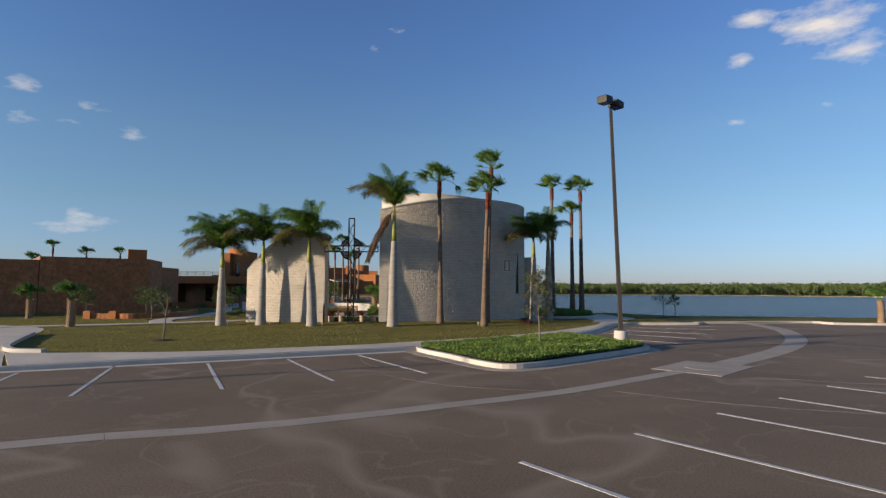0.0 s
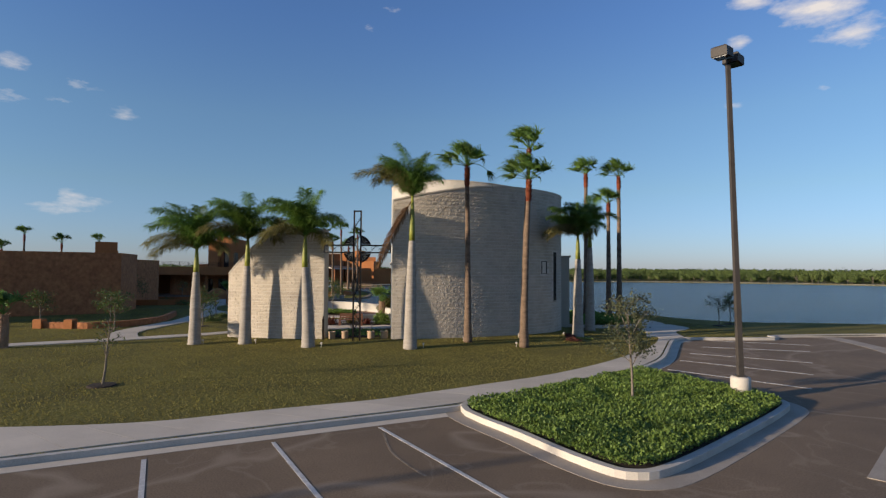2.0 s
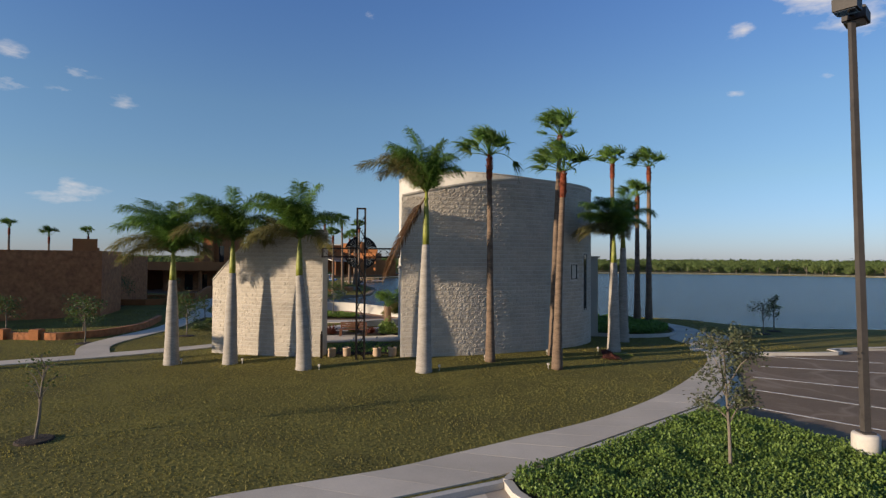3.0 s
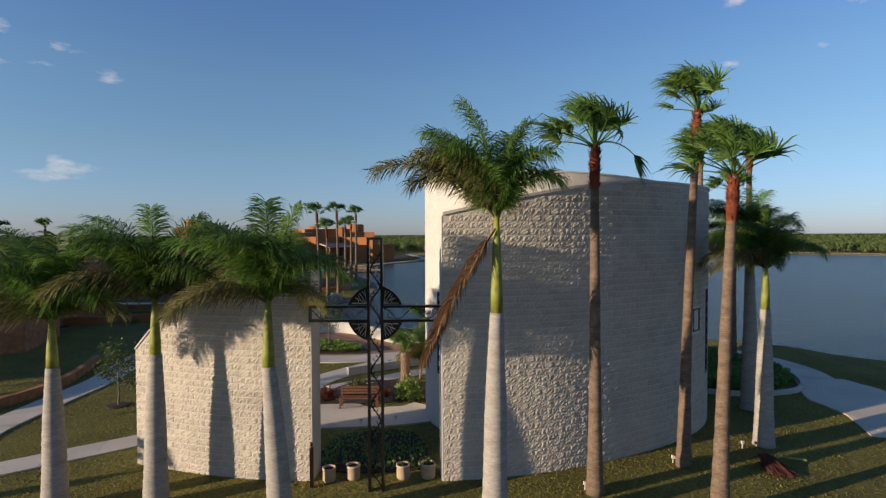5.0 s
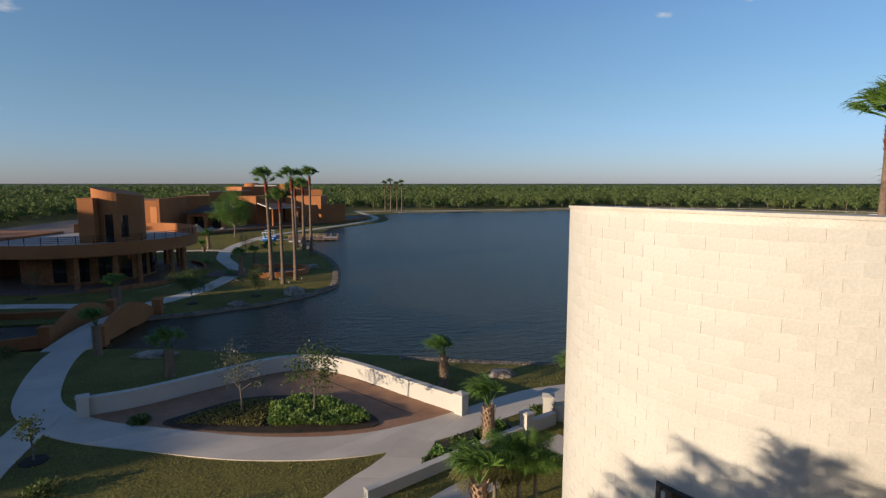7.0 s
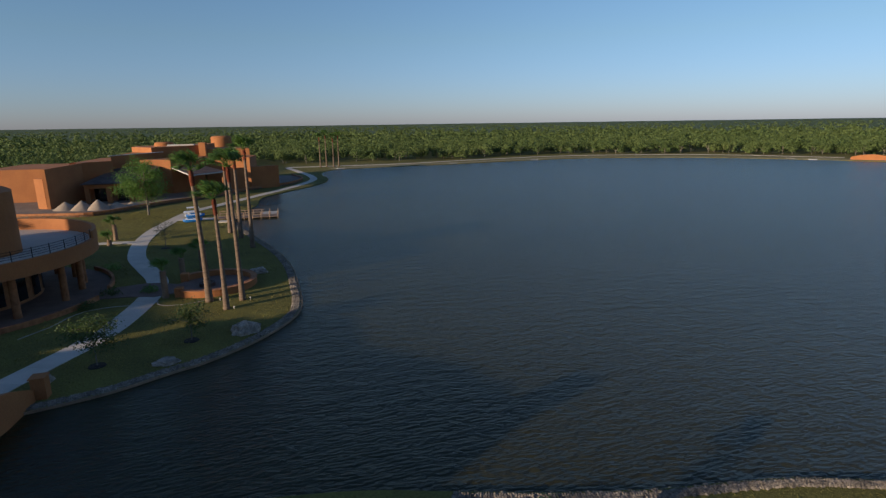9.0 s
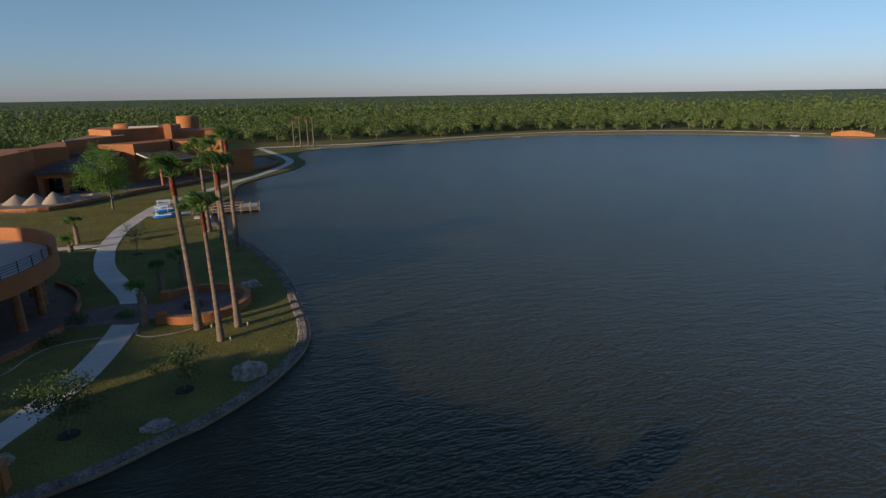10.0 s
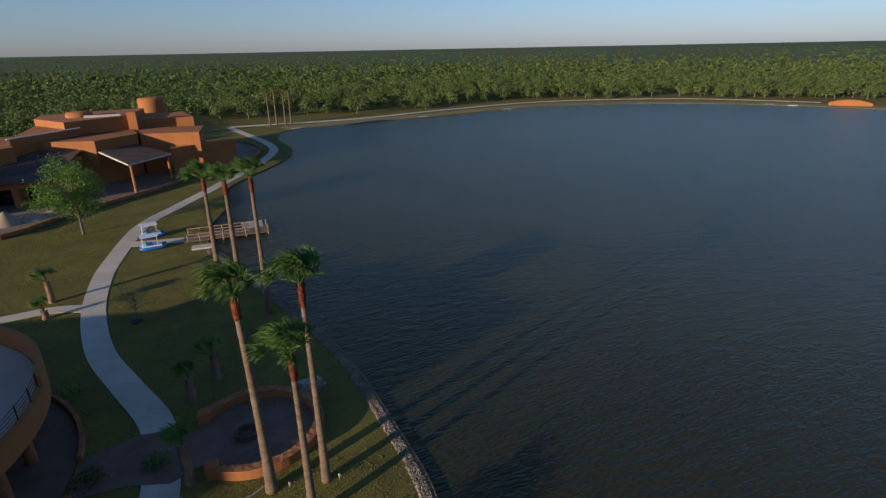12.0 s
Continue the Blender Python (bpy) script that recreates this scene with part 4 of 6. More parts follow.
def pot(x, y, r, h, plant):
    ob = holder("plant_pot", "round pale clay pot standing in the chapel gap", "plant pot", "pots in the gap", at=(x, y, height(x, y)))
    Geo().lathe([(r * 0.85, 0), (r, 0.06), (r, h - 0.07), (r * 1.07, h - 0.06), (r * 1.07, h), (r * 0.9, h), (r * 0.85, h - 0.08)], 18).part("bowl", CLAY, ob, "", True)
    Geo().lathe([(r * 0.86, h - 0.09), (r * 0.86, h - 0.06)], 14).part("earth", SOIL, ob)
    if plant:
        g = Geo()
        for k in range(26):
            a, e, ln = rnd.uniform(0, 6.28), rnd.uniform(0.3, 1.4), rnd.uniform(0.1, 0.2)
            d = Vector((math.cos(a) * math.cos(e), math.sin(a) * math.cos(e), math.sin(e)))
            s = Vector((-math.sin(a), math.cos(a), 0)) * 0.035
            p = Vector((0, 0, h - 0.07))
            g.add([p, p + d * ln * 0.6 + s, p + d * ln, p + d * ln * 0.6 - s], [(0, 1, 2, 3)])
        g.part("sprig", LEAF, ob, "small yellow-green sprig")


CLAY = material("pale_clay", (0.50, 0.36, 0.24), 0.9, vary=0.12, size=3, fine=25, bump=0.006)
for x, y, r, h, pl in ((-8.2, 41.0, 0.19, 0.42, 0), (-7.5, 41.12, 0.2, 0.43, 0), (-6.0, 41.1, 0.2, 0.43, 1), (-5.25, 41.12, 0.21, 0.45, 1)):
    pot(x, y, r, h, pl)
gate = holder("gate_post", "slim dark post beside the small wall", "post", at=(-8.63, 40.62, 0.3))
Geo().box(-0.05, -0.05, 0, 0.05, 0.05, 1.15).part("shaft", IRON, gate)
Geo().lathe([(0.05, 1.15), (0.02, 1.2), (0.05, 1.26), (0.01, 1.32)], 8).part("finial", IRON, gate)
GAP_BED = smooth_line([(-8.3, 41.6), (-8.85, 42.9), (-8.5, 44.4), (-7.0, 45.0), (-5.8, 44.5), (-5.3, 42.8), (-5.6, 41.6)], 4, True)
Geo().prism(GAP_BED, 0.2, lambda x, y: height(x, y) + 0.05).thing("bed", SOIL, "dark mulched bed behind the cross", "flower bed", kind="structure")
leaf_bed(GAP_BED, 900, 0.13, 0.36, FAN, "bed_plants", "low dark green plants in the chapel gap", 0.12, 8)
COURT_BED = smooth_line([(-11, 48.6), (-9.4, 48.3), (-7, 48.4), (-5.2, 48.6), (-5.2, 50.5), (-7.4, 52.5), (-9.0, 52.5), (-10.2, 50.6)], 4, True)
Geo().prism(COURT_BED, 0.1, lambda x, y: height(x, y) + 0.05).thing("bed", SOIL, "brown mulched bed round the court bench", "flower bed", kind="structure")
path("path_gap", "pale concrete paving in the chapel court", [(-14, 45.9), (-11.4, 46.4), (-8.6, 46.4), (-6.0, 46.7), (-5.1, 47.6)], 2.3, 1.5, 0.039)


def bench():
    ob = holder("bench", "dark red-brown wooden slatted bench in the court", "bench", at=(-8.3, 47.75, height(-8.3, 47.75) + 0.03))
    for x in (-0.8, 0.72):
        for y in (-0.22, 0.2):
            Geo().box(x, y, 0, x + 0.08, y + 0.07, 0.42 if y < 0 else 0.85).part("leg", TIMBER_RED, ob)
    for k in range(4):
        Geo().box(-0.82, -0.24 + k * 0.12, 0.42, 0.82, -0.14 + k * 0.12, 0.455).part("seat_slat", TIMBER_RED, ob)
    for k in range(3):
        Geo().box(-0.72, 0.205, 0.52 + k * 0.12, 0.72, 0.23, 0.61 + k * 0.12).part("back_slat", TIMBER_RED, ob)


TIMBER_RED = material("red_brown_timber", (0.14, 0.06, 0.035), 0.7, vary=0.15, size=2, fine=25, bump=0.003)
bench()


def uplight(x, y):
    z = height(x, y)
    g = Geo().tube([(x, y, z - 0.05), (x, y, z + 0.16)], 0.018, 6)
    ob = g.thing("garden_light", COPING, "small pale landscape light in the grass", "garden light", "garden lights")
    Geo().box(x - 0.045, y - 0.07, z + 0.162, x + 0.045, y + 0.03, z + 0.26, None, 0.015).part("head", COPING, ob)


for x, y in ((-15.0, 39.8), (-12.1, 39.7), (-8.2, 38.3), (-0.75, 40.3), (2.55, 42.1), (2.0, 38.9), (-2.9, 38.2), (5.5, 43.4), (-19.6, 95.4), (-18.3, 92.9), (-17.3, 95.0), (-7.9, 45.6), (-6.6, 45.9)):
    uplight(x, y)


# ---- plants ----
WIND = Vector((-1.0, 0.25, 0.0))


def frond_geo(az, el, length, seed, wind=0.6, sag=0.75, stations=120, leaflet=0.92, thin=0.016):
    """A feather leaf from the origin: a drooping stalk, and long leaflets in two ranks that hang and stream with the wind."""
    r = random.Random(seed)
    g = Geo()
    d = Vector((math.cos(az) * math.cos(el), math.sin(az) * math.cos(el), math.sin(el)))
    p, pts, n = Vector((0, 0, 0)), [], 14
    dirs = []
    for i in range(n + 1):
        pts.append(p.copy())
        dirs.append(d.copy())
        t = i / n
        d = (d + Vector((0, 0, -sag * (0.04 + 0.17 * t))) + WIND * wind * (0.06 + 0.10 * t)).normalized()
        p = p + d * length / n
    g.tube(pts, [0.035 * (1 - 0.85 * i / n) for i in range(n + 1)], 4, False)
    down = Vector((0, 0, -1))
    for k in range(stations):
        t = 0.08 + 0.92 * (k + 0.5) / stations
        i = min(n - 1, int(t * n))
        f = t * n - i
        base = pts[i].lerp(pts[i + 1], f)
        fwd = dirs[i].lerp(dirs[min(n, i + 1)], f).normalized()
        side = fwd.cross(Vector((0, 0, 1)))
        if side.length < 0.05:
            side = Vector((0, 1, 0))
        side.normalize()
        up = side.cross(fwd)
        ln = leaflet * (0.42 + 0.58 * math.sin(math.pi * min(1, 0.2 + 0.72 * t))) * r.uniform(0.82, 1.12)
        for sgn in (-1, 1):
            rank = 0.45 if (k + (sgn > 0)) % 2 else -0.1
            a = (side * sgn * r.uniform(0.75, 0.95) + fwd * r.uniform(0.5, 0.75) + up * (rank + r.uniform(-0.12, 0.12))).normalized()
            pull = WIND * wind * r.uniform(0.15, 0.45) + down * r.uniform(0.3, 0.8)
            b = (a + pull * 0.8).normalized()
            c = (b + pull * 1.7).normalized()
            w = fwd - a * fwd.dot(a)
            w = (w.normalized() + up * r.uniform(-0.5, 0.5)).normalized() * thin
            p1 = base + a * ln * 0.3
            p2 = p1 + b * ln * 0.35
            p3 = p2 + c * ln * 0.4
            g.add([base - w * 0.4, base + w * 0.4, p1 + w, p2 + w * 0.85, p3, p2 - w * 0.85, p1 - w], [(0, 1, 2, 6), (6, 2, 3, 5), (5, 3, 4)])
    return g


def fan_geo(az, el, petiole, radius, seed, wind=0.6, segs=26, sag=0.3, hang=0.0):
    """A fan leaf: a bare stalk and a pleated blade whose long pointed segments fold away from the wind."""
    r = random.Random(seed)
    g = Geo()
    d = Vector((math.cos(az) * math.cos(el), math.sin(az) * math.cos(el), math.sin(el)))
    p, pts = Vector((0, 0, 0)), []
    for i in range(6):
        pts.append(p.copy())
        d = (d + WIND * wind * 0.06 + Vector((0, 0, -sag * 0.09 - hang * 0.22))).normalized()
        p = p + d * petiole / 5
    g.tube(pts, [0.026, 0.022, 0.02, 0.018, 0.016, 0.014], 4, False)
    hub = pts[-1]
    fwd = (d * 0.6 + WIND * wind * 0.8 + Vector((0, 0, 0.65 - hang))).normalized()
    side = fwd.cross(Vector((r.uniform(-0.5, 0.5), r.uniform(-0.5, 0.5), 1)))
    side = side.normalized() if side.length > 0.05 else Vector((0, 1, 0))
    up = side.cross(fwd)
    spread = 88 if hang == 0 else 55
    for k in range(segs):
        a0 = radians(-spread + 2 * spread * (k + 0.5) / segs)
        ln = radius * (0.7 + 0.3 * math.cos(a0)) * r.uniform(0.7, 1.2)
        dr = (fwd * math.cos(a0) + side * math.sin(a0) + up * (0.3 * abs(math.sin(a0)) + r.uniform(-0.1, 0.1))).normalized()
        b = (dr + WIND * wind * 0.45 + Vector((0, 0, -sag * r.uniform(0.2, 0.7)))).normalized()
        c = (b + WIND * wind * 0.5 + Vector((0, 0, -sag * r.uniform(0.7, 1.8)))).normalized()
        w = dr.cross(up).normalized() * ln * radians(2 * spread / segs) * 0.3
        fold = up * 0.02 * (1 if k % 2 else -1)
        m = hub + dr * ln * 0.42
        q = m + b * ln * 0.34
        e = q + c * ln * 0.38
        g.add([hub, m - w + fold, m - fold, m + w + fold, q - w * 0.55, q + w * 0.55, e], [(0, 1, 2), (0, 2, 3), (1, 4, 2), (2, 4, 5), (2, 5, 3), (4, 6, 5)])
    return g


def crown_plan(seed, count, low, high):
    """Azimuth, elevation and size factor of the leaves of one crown."""
    r = random.Random(seed)
    return [(2.399963 * i + r.uniform(-0.4, 0.4), low + (high - low) * (i / (count - 1)) ** 0.85 + r.uniform(-0.25, 0.25), r.uniform(0.75, 1.12)) for i in range(count)]


# a royal crown in a wind from the right: bearing, rise, length, droop, wind and dryness of each frond
ROYAL_PLAN = [(1.2, 1.52, 2.6, 0.12, 0.05, 0), (2.9, 1.45, 3.3, 0.55, 0.60, 0), (3.3, 1.15, 3.2, 0.85, 0.50, 0), (2.6, 0.85, 3.0, 1.00, 0.40, 1), (3.9, 0.75, 2.8, 1.10, 0.40, 1), (0.25, 1.30, 2.6, 1.00, 0.10, 0),
              (-0.3, 0.95, 2.5, 1.25, 0.05, 0), (1.5, 1.15, 2.7, 0.95, 0.35, 0), (-1.5, 1.10, 2.7, 1.00, 0.35, 0), (4.3, 1.25, 3.0, 0.85, 0.50, 0), (0.9, 0.70, 2.4, 1.25, 0.15, 1), (2.2, 1.30, 3.0, 0.80, 0.55, 0),
              (3.6, 1.35, 2.9, 0.95, 0.65, 0), (2.4, 1.05, 2.8, 1.10, 0.55, 1), (3.1, 0.60, 2.6, 1.10, 0.35, 1), (-0.9, 1.30, 2.4, 1.10, 0.20, 0), (0.5, 1.05, 2.3, 1.20, 0.05, 0)]
ROYAL_SETS = []
for k in range(3):
    r = random.Random(300 + k)
    ROYAL_SETS.append([frond_geo(a + r.uniform(-0.3, 0.3), e + r.uniform(-0.12, 0.08), ln * r.uniform(0.9, 1.08), 50 * k + i, w, sg, 140, 0.95, 0.014).mesh("frond", FROND_DRY if dry else FROND) for i, (a, e, ln, sg, w, dry) in enumerate(ROYAL_PLAN)])
FAN_SETS = []
for k in range(4):
    FAN_SETS.append([(fan_geo(a, e, 0.92 * s, 0.92 * s, 90 * k + i, 0.85, 28, 0.7).mesh("fan_leaf", FAN)) for i, (a, e, s) in enumerate(crown_plan(20 + k, 19, 0.5, 1.5))])


def trunk_geo(h, radii, lean, rings, seed, wobble=0.02):
    r = random.Random(seed)
    g, path_, rr = Geo(), [], []
    n = rings
    for i in range(n + 1):
        t = i / n
        path_.append((lean[0] * t ** 1.6, lean[1] * t ** 1.6, -0.12 + (h + 0.12) * t))
        j = t * (len(radii) - 1)
        q = min(len(radii) - 2, int(j))
        rad = radii[q] + (radii[q + 1] - radii[q]) * (j - q)
        rr.append(rad * (1 + (0.02 + wobble) * (1 if i % 2 else -1) * 0.5 + r.uniform(-wobble, wobble) * 0.4))
    return g.tube(path_, rr, 14)


def put_leaves(parent, meshes, at, scale, name, label=""):
    for me in meshes:
        ob = new(name, me)
        ob.parent = parent
        ob.location = at
        ob.scale = (scale,) * 3
        if label:
            tagged(ob, label)


def royal_palm(x, y, shaft0, shaft1, k, scale=1.0, lean=(0, 0), label="royal palm with a swollen grey trunk and wind-blown feather fronds", z=None):
    z = height(x, y) if z is None else z
    ob = holder("royal_palm", label, "palm tree", "palms", at=(x, y, z))
    h = shaft0 - z
    trunk_geo(h, [0.37, 0.33, 0.30, 0.285, 0.27, 0.24, 0.20, 0.165], lean, 34, k, 0.02).part("trunk", TRUNK_GREY, ob, "ringed grey trunk", True)
    top = shaft1 - z
    Geo().tube([(lean[0], lean[1], h - 0.02), (lean[0], lean[1], h + 0.25 * (top - h)), (lean[0], lean[1], h + 0.7 * (top - h)), (lean[0], lean[1], top + 0.25)], [0.15, 0.145, 0.11, 0.06], 12).part("crownshaft", SHAFT, ob, "smooth yellow-green crownshaft", True)
    if scale:
        put_leaves(ob, ROYAL_SETS[k % 3], (lean[0], lean[1], top + 0.1), scale, "frond")
    return ob


def fan_palm(x, y, top, k, scale=1.0, r0=0.28, lean=(0, 0), boots=1.15, label="tall fan palm with a thin brown trunk and a windswept crown", z=None, count=19):
    z = height(x, y) if z is None else z
    ob = holder("fan_palm", label, "palm tree", "palms", at=(x, y, z))
    h = top - z
    trunk_geo(h, [r0 * 1.2, r0 * 0.88, r0 * 0.74, r0 * 0.66, r0 * 0.58, r0 * 0.52], lean, 30, k, 0.05).part("trunk", TRUNK_BROWN, ob, "", True)
    g, r = Geo(), random.Random(k)
    b = min(boots, h * 0.6)
    tz = lambda t: (lean[0] * (1 - (1 - t) * b / h) ** 1.6, lean[1] * (1 - (1 - t) * b / h) ** 1.6, h - b + b * t)
    g.tube([tz(0), tz(0.3), tz(0.75), tz(1.05)], [r0 * 0.55, r0 * 0.68, r0 * 0.66, r0 * 0.42], 12)
    for i in range(int(60 * b)):
        a, t = 2.4 * i, r.random()
        c = Vector(tz(t))
        d = Vector((math.cos(a), math.sin(a), 0))
        s = Vector((-math.sin(a), math.cos(a), 0)) * 0.05
        p = c + d * r0 * 0.6
        g.add([p - s, p + s, p + d * 0.09 + Vector((0, 0, 0.16))], [(0, 1, 2)])
    g.part("boot_sleeve", BOOTS, ob, "rust-red old leaf bases")
    put_leaves(ob, FAN_SETS[k % 4][19 - count:], (lean[0], lean[1], h), scale, "fan_leaf")
    return ob


def sabal(x, y, h, k, scale=0.9, z=None):
    """A short palm with a stout trunk covered by old leaf bases."""
    z = height(x, y) if z is None else z
    ob = holder("short_palm", "short stout palm with a shaggy brown trunk and green fan leaves", "palm tree", "short palms", at=(x, y, z))
    g, r = Geo(), random.Random(k)
    g.tube([(0, 0, -0.1), (0, 0, 0.15), (0.03, 0, h * 0.5), (0, 0.02, h)], [0.30, 0.24, 0.23, 0.2], 12)
    for i in range(int(70 * h)):
        a, t = 2.4 * i, (i + 0.5) / int(70 * h)
        d = Vector((math.cos(a), math.sin(a), 0))
        s = Vector((-math.sin(a), math.cos(a), 0)) * 0.07
        p = Vector((0, 0, h * t)) + d * 0.2
        g.add([p - s, p + s, p + d * 0.12 + Vector((0, 0, 0.2))], [(0, 1, 2)])
    g.part("trunk", TIMBER, ob, "tan trunk of old leaf bases")
    put_leaves(ob, FAN_SETS[k % 4][6:], (0, 0, h), scale, "fan_leaf")
    return ob


def young_tree(x, y, h, crown, leaves, k, mat=LEAF, size=0.11, z=None, label="slender young tree with a thin trunk and sparse leaves", ring=True, clear=0.42, stem=0.045, flat=1.0):
    z = height(x, y) if z is None else z
    ob = holder("young_tree", label, "tree", "young trees", at=(x, y, z))
    r = random.Random(k)
    g = Geo()
    top = Vector((r.uniform(-0.15, 0.15), r.uniform(-0.15, 0.15), h * 0.8))
    g.tube([(0, 0, -0.1), tuple(top * 0.3 + Vector((0.03, 0.02, 0))), tuple(top * 0.65), tuple(top)], [stem, stem * 0.85, stem * 0.6, stem * 0.25], 7)
    tips = []
    for i in range(11):
        t = clear + (1 - clear) * i / 11
        a = 2.4 * i + r.uniform(-0.3, 0.3)
        b = top * t
        ln = crown * r.uniform(0.6, 1.05) * (1 - 0.45 * max(0, t - 0.6))
        e = b + Vector((math.cos(a) * ln, math.sin(a) * ln, h * 0.2 * r.uniform(0.5, 1.3)))
        m = b.lerp(e, 0.5) + Vector((0, 0, 0.04 * h))
        g.tube([b, m, e], [stem * 0.4, stem * 0.25, stem * 0.1], 5, False)
        tips.append((b, m, e))
        for _ in range(3):
            q = m.lerp(e, r.random())
            e2 = q + Vector((r.uniform(-1, 1), r.uniform(-1, 1), r.uniform(-0.3, 0.8))) * crown * 0.45
            g.tube([q, e2], [stem * 0.15, stem * 0.06], 4, False)
            tips.append((q, q.lerp(e2, 0.6), e2))
    g.part("trunk", BARK, ob)
    g = Geo()
    for _ in range(leaves):
        b, m, e = tips[r.randrange(len(tips))]
        t = r.random() ** 0.6
        p = m.lerp(e, t) + Vector((r.gauss(0, 1), r.gauss(0, 1), r.gauss(0, 0.8) * flat)) * crown * 0.17
        d = Vector((r.uniform(-1, 1), r.uniform(-1, 1), r.uniform(-0.8, 0.5))).normalized()
        s = d.cross(Vector((r.uniform(-1, 1), r.uniform(-1, 1), 1))).normalized() * size * 0.35
        g.add([p, p + d * size * 0.5 + s, p + d * size, p + d * size * 0.5 - s], [(0, 1, 2, 3)])
    g.part("crown", mat, ob, "loose airy leaves")
    if ring:
        Geo().lathe([(0.48, 0.0), (0.44, 0.05), (0.1, 0.06)], 14, (0, 0, 0)).part("mulch_ring", SOIL, ob, "round ring of dark mulch")
    return ob


def shrub(x, y, r0, h, leaves, k, mat, size=0.1, label="rounded leafy green shrub", z=None, spiky=False):
    z = height(x, y) if z is None else z
    g, r = Geo(), random.Random(k)
    for _ in range(leaves):
        if spiky:
            a, e, ln = r.uniform(0, 6.28), r.uniform(0.2, 1.5), h * r.uniform(0.7, 1.15)
            d = Vector((math.cos(a) * math.cos(e), math.sin(a) * math.cos(e), math.sin(e)))
            p, q = Vector((x, y, z)) + Vector((math.cos(a), math.sin(a), 0)) * r0 * 0.25 * r.random(), None
            m = p + d * ln * 0.6
            q = m + (d + Vector((math.cos(a), math.sin(a), -0.6)) * 0.5).normalized() * ln * 0.5
            s = Vector((-math.sin(a), math.cos(a), 0)) * size * 0.2
            g.add([p - s, p + s, m + s, q, m - s], [(0, 1, 2, 4), (4, 2, 3)])
        else:
            a, e, rr = r.uniform(0, 6.28), math.asin(r.uniform(0, 1)), r.random() ** 0.35
            lump = 0.8 + 0.35 * noise.noise((math.cos(a) * 1.6 + k, math.sin(a) * 1.6, e * 1.5))
            p = Vector((x + rr * lump * r0 * math.cos(a) * math.cos(e), y + rr * lump * r0 * math.sin(a) * math.cos(e), z + 0.08 * h + rr * lump * h * 0.9 * math.sin(e)))
            d = Vector((r.uniform(-1, 1), r.uniform(-1, 1), r.uniform(-0.2, 1))).normalized()
            s = d.cross(Vector((r.uniform(-1, 1), r.uniform(-1, 1), 0.5))).normalized() * size * 0.38
            g.add([p, p + d * size * 0.5 + s, p + d * size, p + d * size * 0.5 - s], [(0, 1, 2, 3)])
    return g.thing("shrub", mat, label, "shrub", "garden shrubs")


# royal palms on the lawn
royal_palm(-15.45, 39.75, 4.05, 5.2, 0, 1.02)
royal_palm(-12.72, 39.8, 4.4, 5.75, 1, 0.98, (0.05, 0))
royal_palm(-8.93, 38.5, 4.35, 5.85, 2, 0.98, (-0.25, 0))
p4 = royal_palm(-3.57, 37.98, 5.75, 7.85, 0, 0, (0.05, 0), "tall royal palm with a hanging dead frond")
for n, (az, el, ln, sg, w, mat) in enumerate(((1.6, 1.52, 3.5, 0.25, 0.35, FROND), (2.7, 1.42, 3.5, 0.62, 0.55, FROND), (3.25, 0.95, 3.9, 0.80, 0.35, FROND_DRY), (3.6, 1.25, 3.1, 0.90, 0.4, FROND_DRY), (0.1, 1.4, 2.8, 0.75, 0.0, FROND),
                                              (-0.5, 1.25, 2.5, 1.1, 0.05, FROND), (0.7, 1.25, 2.6, 1.0, 0.1, FROND), (4.4, 1.2, 2.8, 0.9, 0.3, FROND), (1.4, 1.0, 2.6, 1.0, 0.3, FROND), (2.4, 1.2, 3.2, 0.85, 0.45, FROND), (3.0, 1.5, 2.8, 0.8, 0.7, FROND_DRY),
                                              (2.2, 1.45, 3.2, 0.7, 0.6, FROND), (3.5, 1.45, 2.7, 0.95, 0.55, FROND), (2.9, 1.1, 3.0, 1.0, 0.45, FROND_DRY), (-0.1, 1.15, 2.3, 1.2, 0.0, FROND), (0.4, 1.45, 2.4, 0.9, 0.05, FROND))):
    fr = frond_geo(az, el, ln * 0.88, 180 + n, w, sg, 150, 0.9, 0.014).part("frond", mat, p4, "" if mat is FROND else "brown drying frond streaming in the wind")
    fr.location = (0.05, 0, 7.75)
dead = frond_geo(2.85, -0.98, 3.8, 77, 0.0, 0.3, 260, 0.62, 0.018).part("dead_frond", FROND_DEAD, p4, "brown dead frond hanging beside the trunk")
dead.location = (0, -0.15, 7.55)
royal_palm(6.45, 43.75, 5.0, 6.3, 1, 0.8)
royal_palm(8.3, 47.9, 5.9, 7.2, 2, 0.85)
# fan palms
p5 = fan_palm(-0.52, 40.12, 10.0, 0, 1.05, 0.21, (-0.1, -0.2), label="fan palm with one broken leaf dangling from its crown")
loose = fan_geo(0.15, 0.55, 1.25, 0.9, 7, 0.0, 24, 0.5, 1.0).part("broken_leaf", FAN, p5, "broken leaf hanging straight down")
loose.location = (-0.1, -0.2, 9.8)
fan_palm(2.4, 38.9, 9.1, 1, 1.0, 0.22, (0.28, 0))
fan_palm(2.8, 41.9, 11.4, 2, 1.0, 0.2, (0.35, 0))
fan_palm(10.3, 56.6, 12.6, 3, 1.05, 0.26, z=0.12)
fan_palm(12.2, 56.5, 10.1, 0, 1.0, 0.26, z=0.12)
fan_palm(13.1, 56.5, 12.4, 1, 1.05, 0.26, z=0.12)
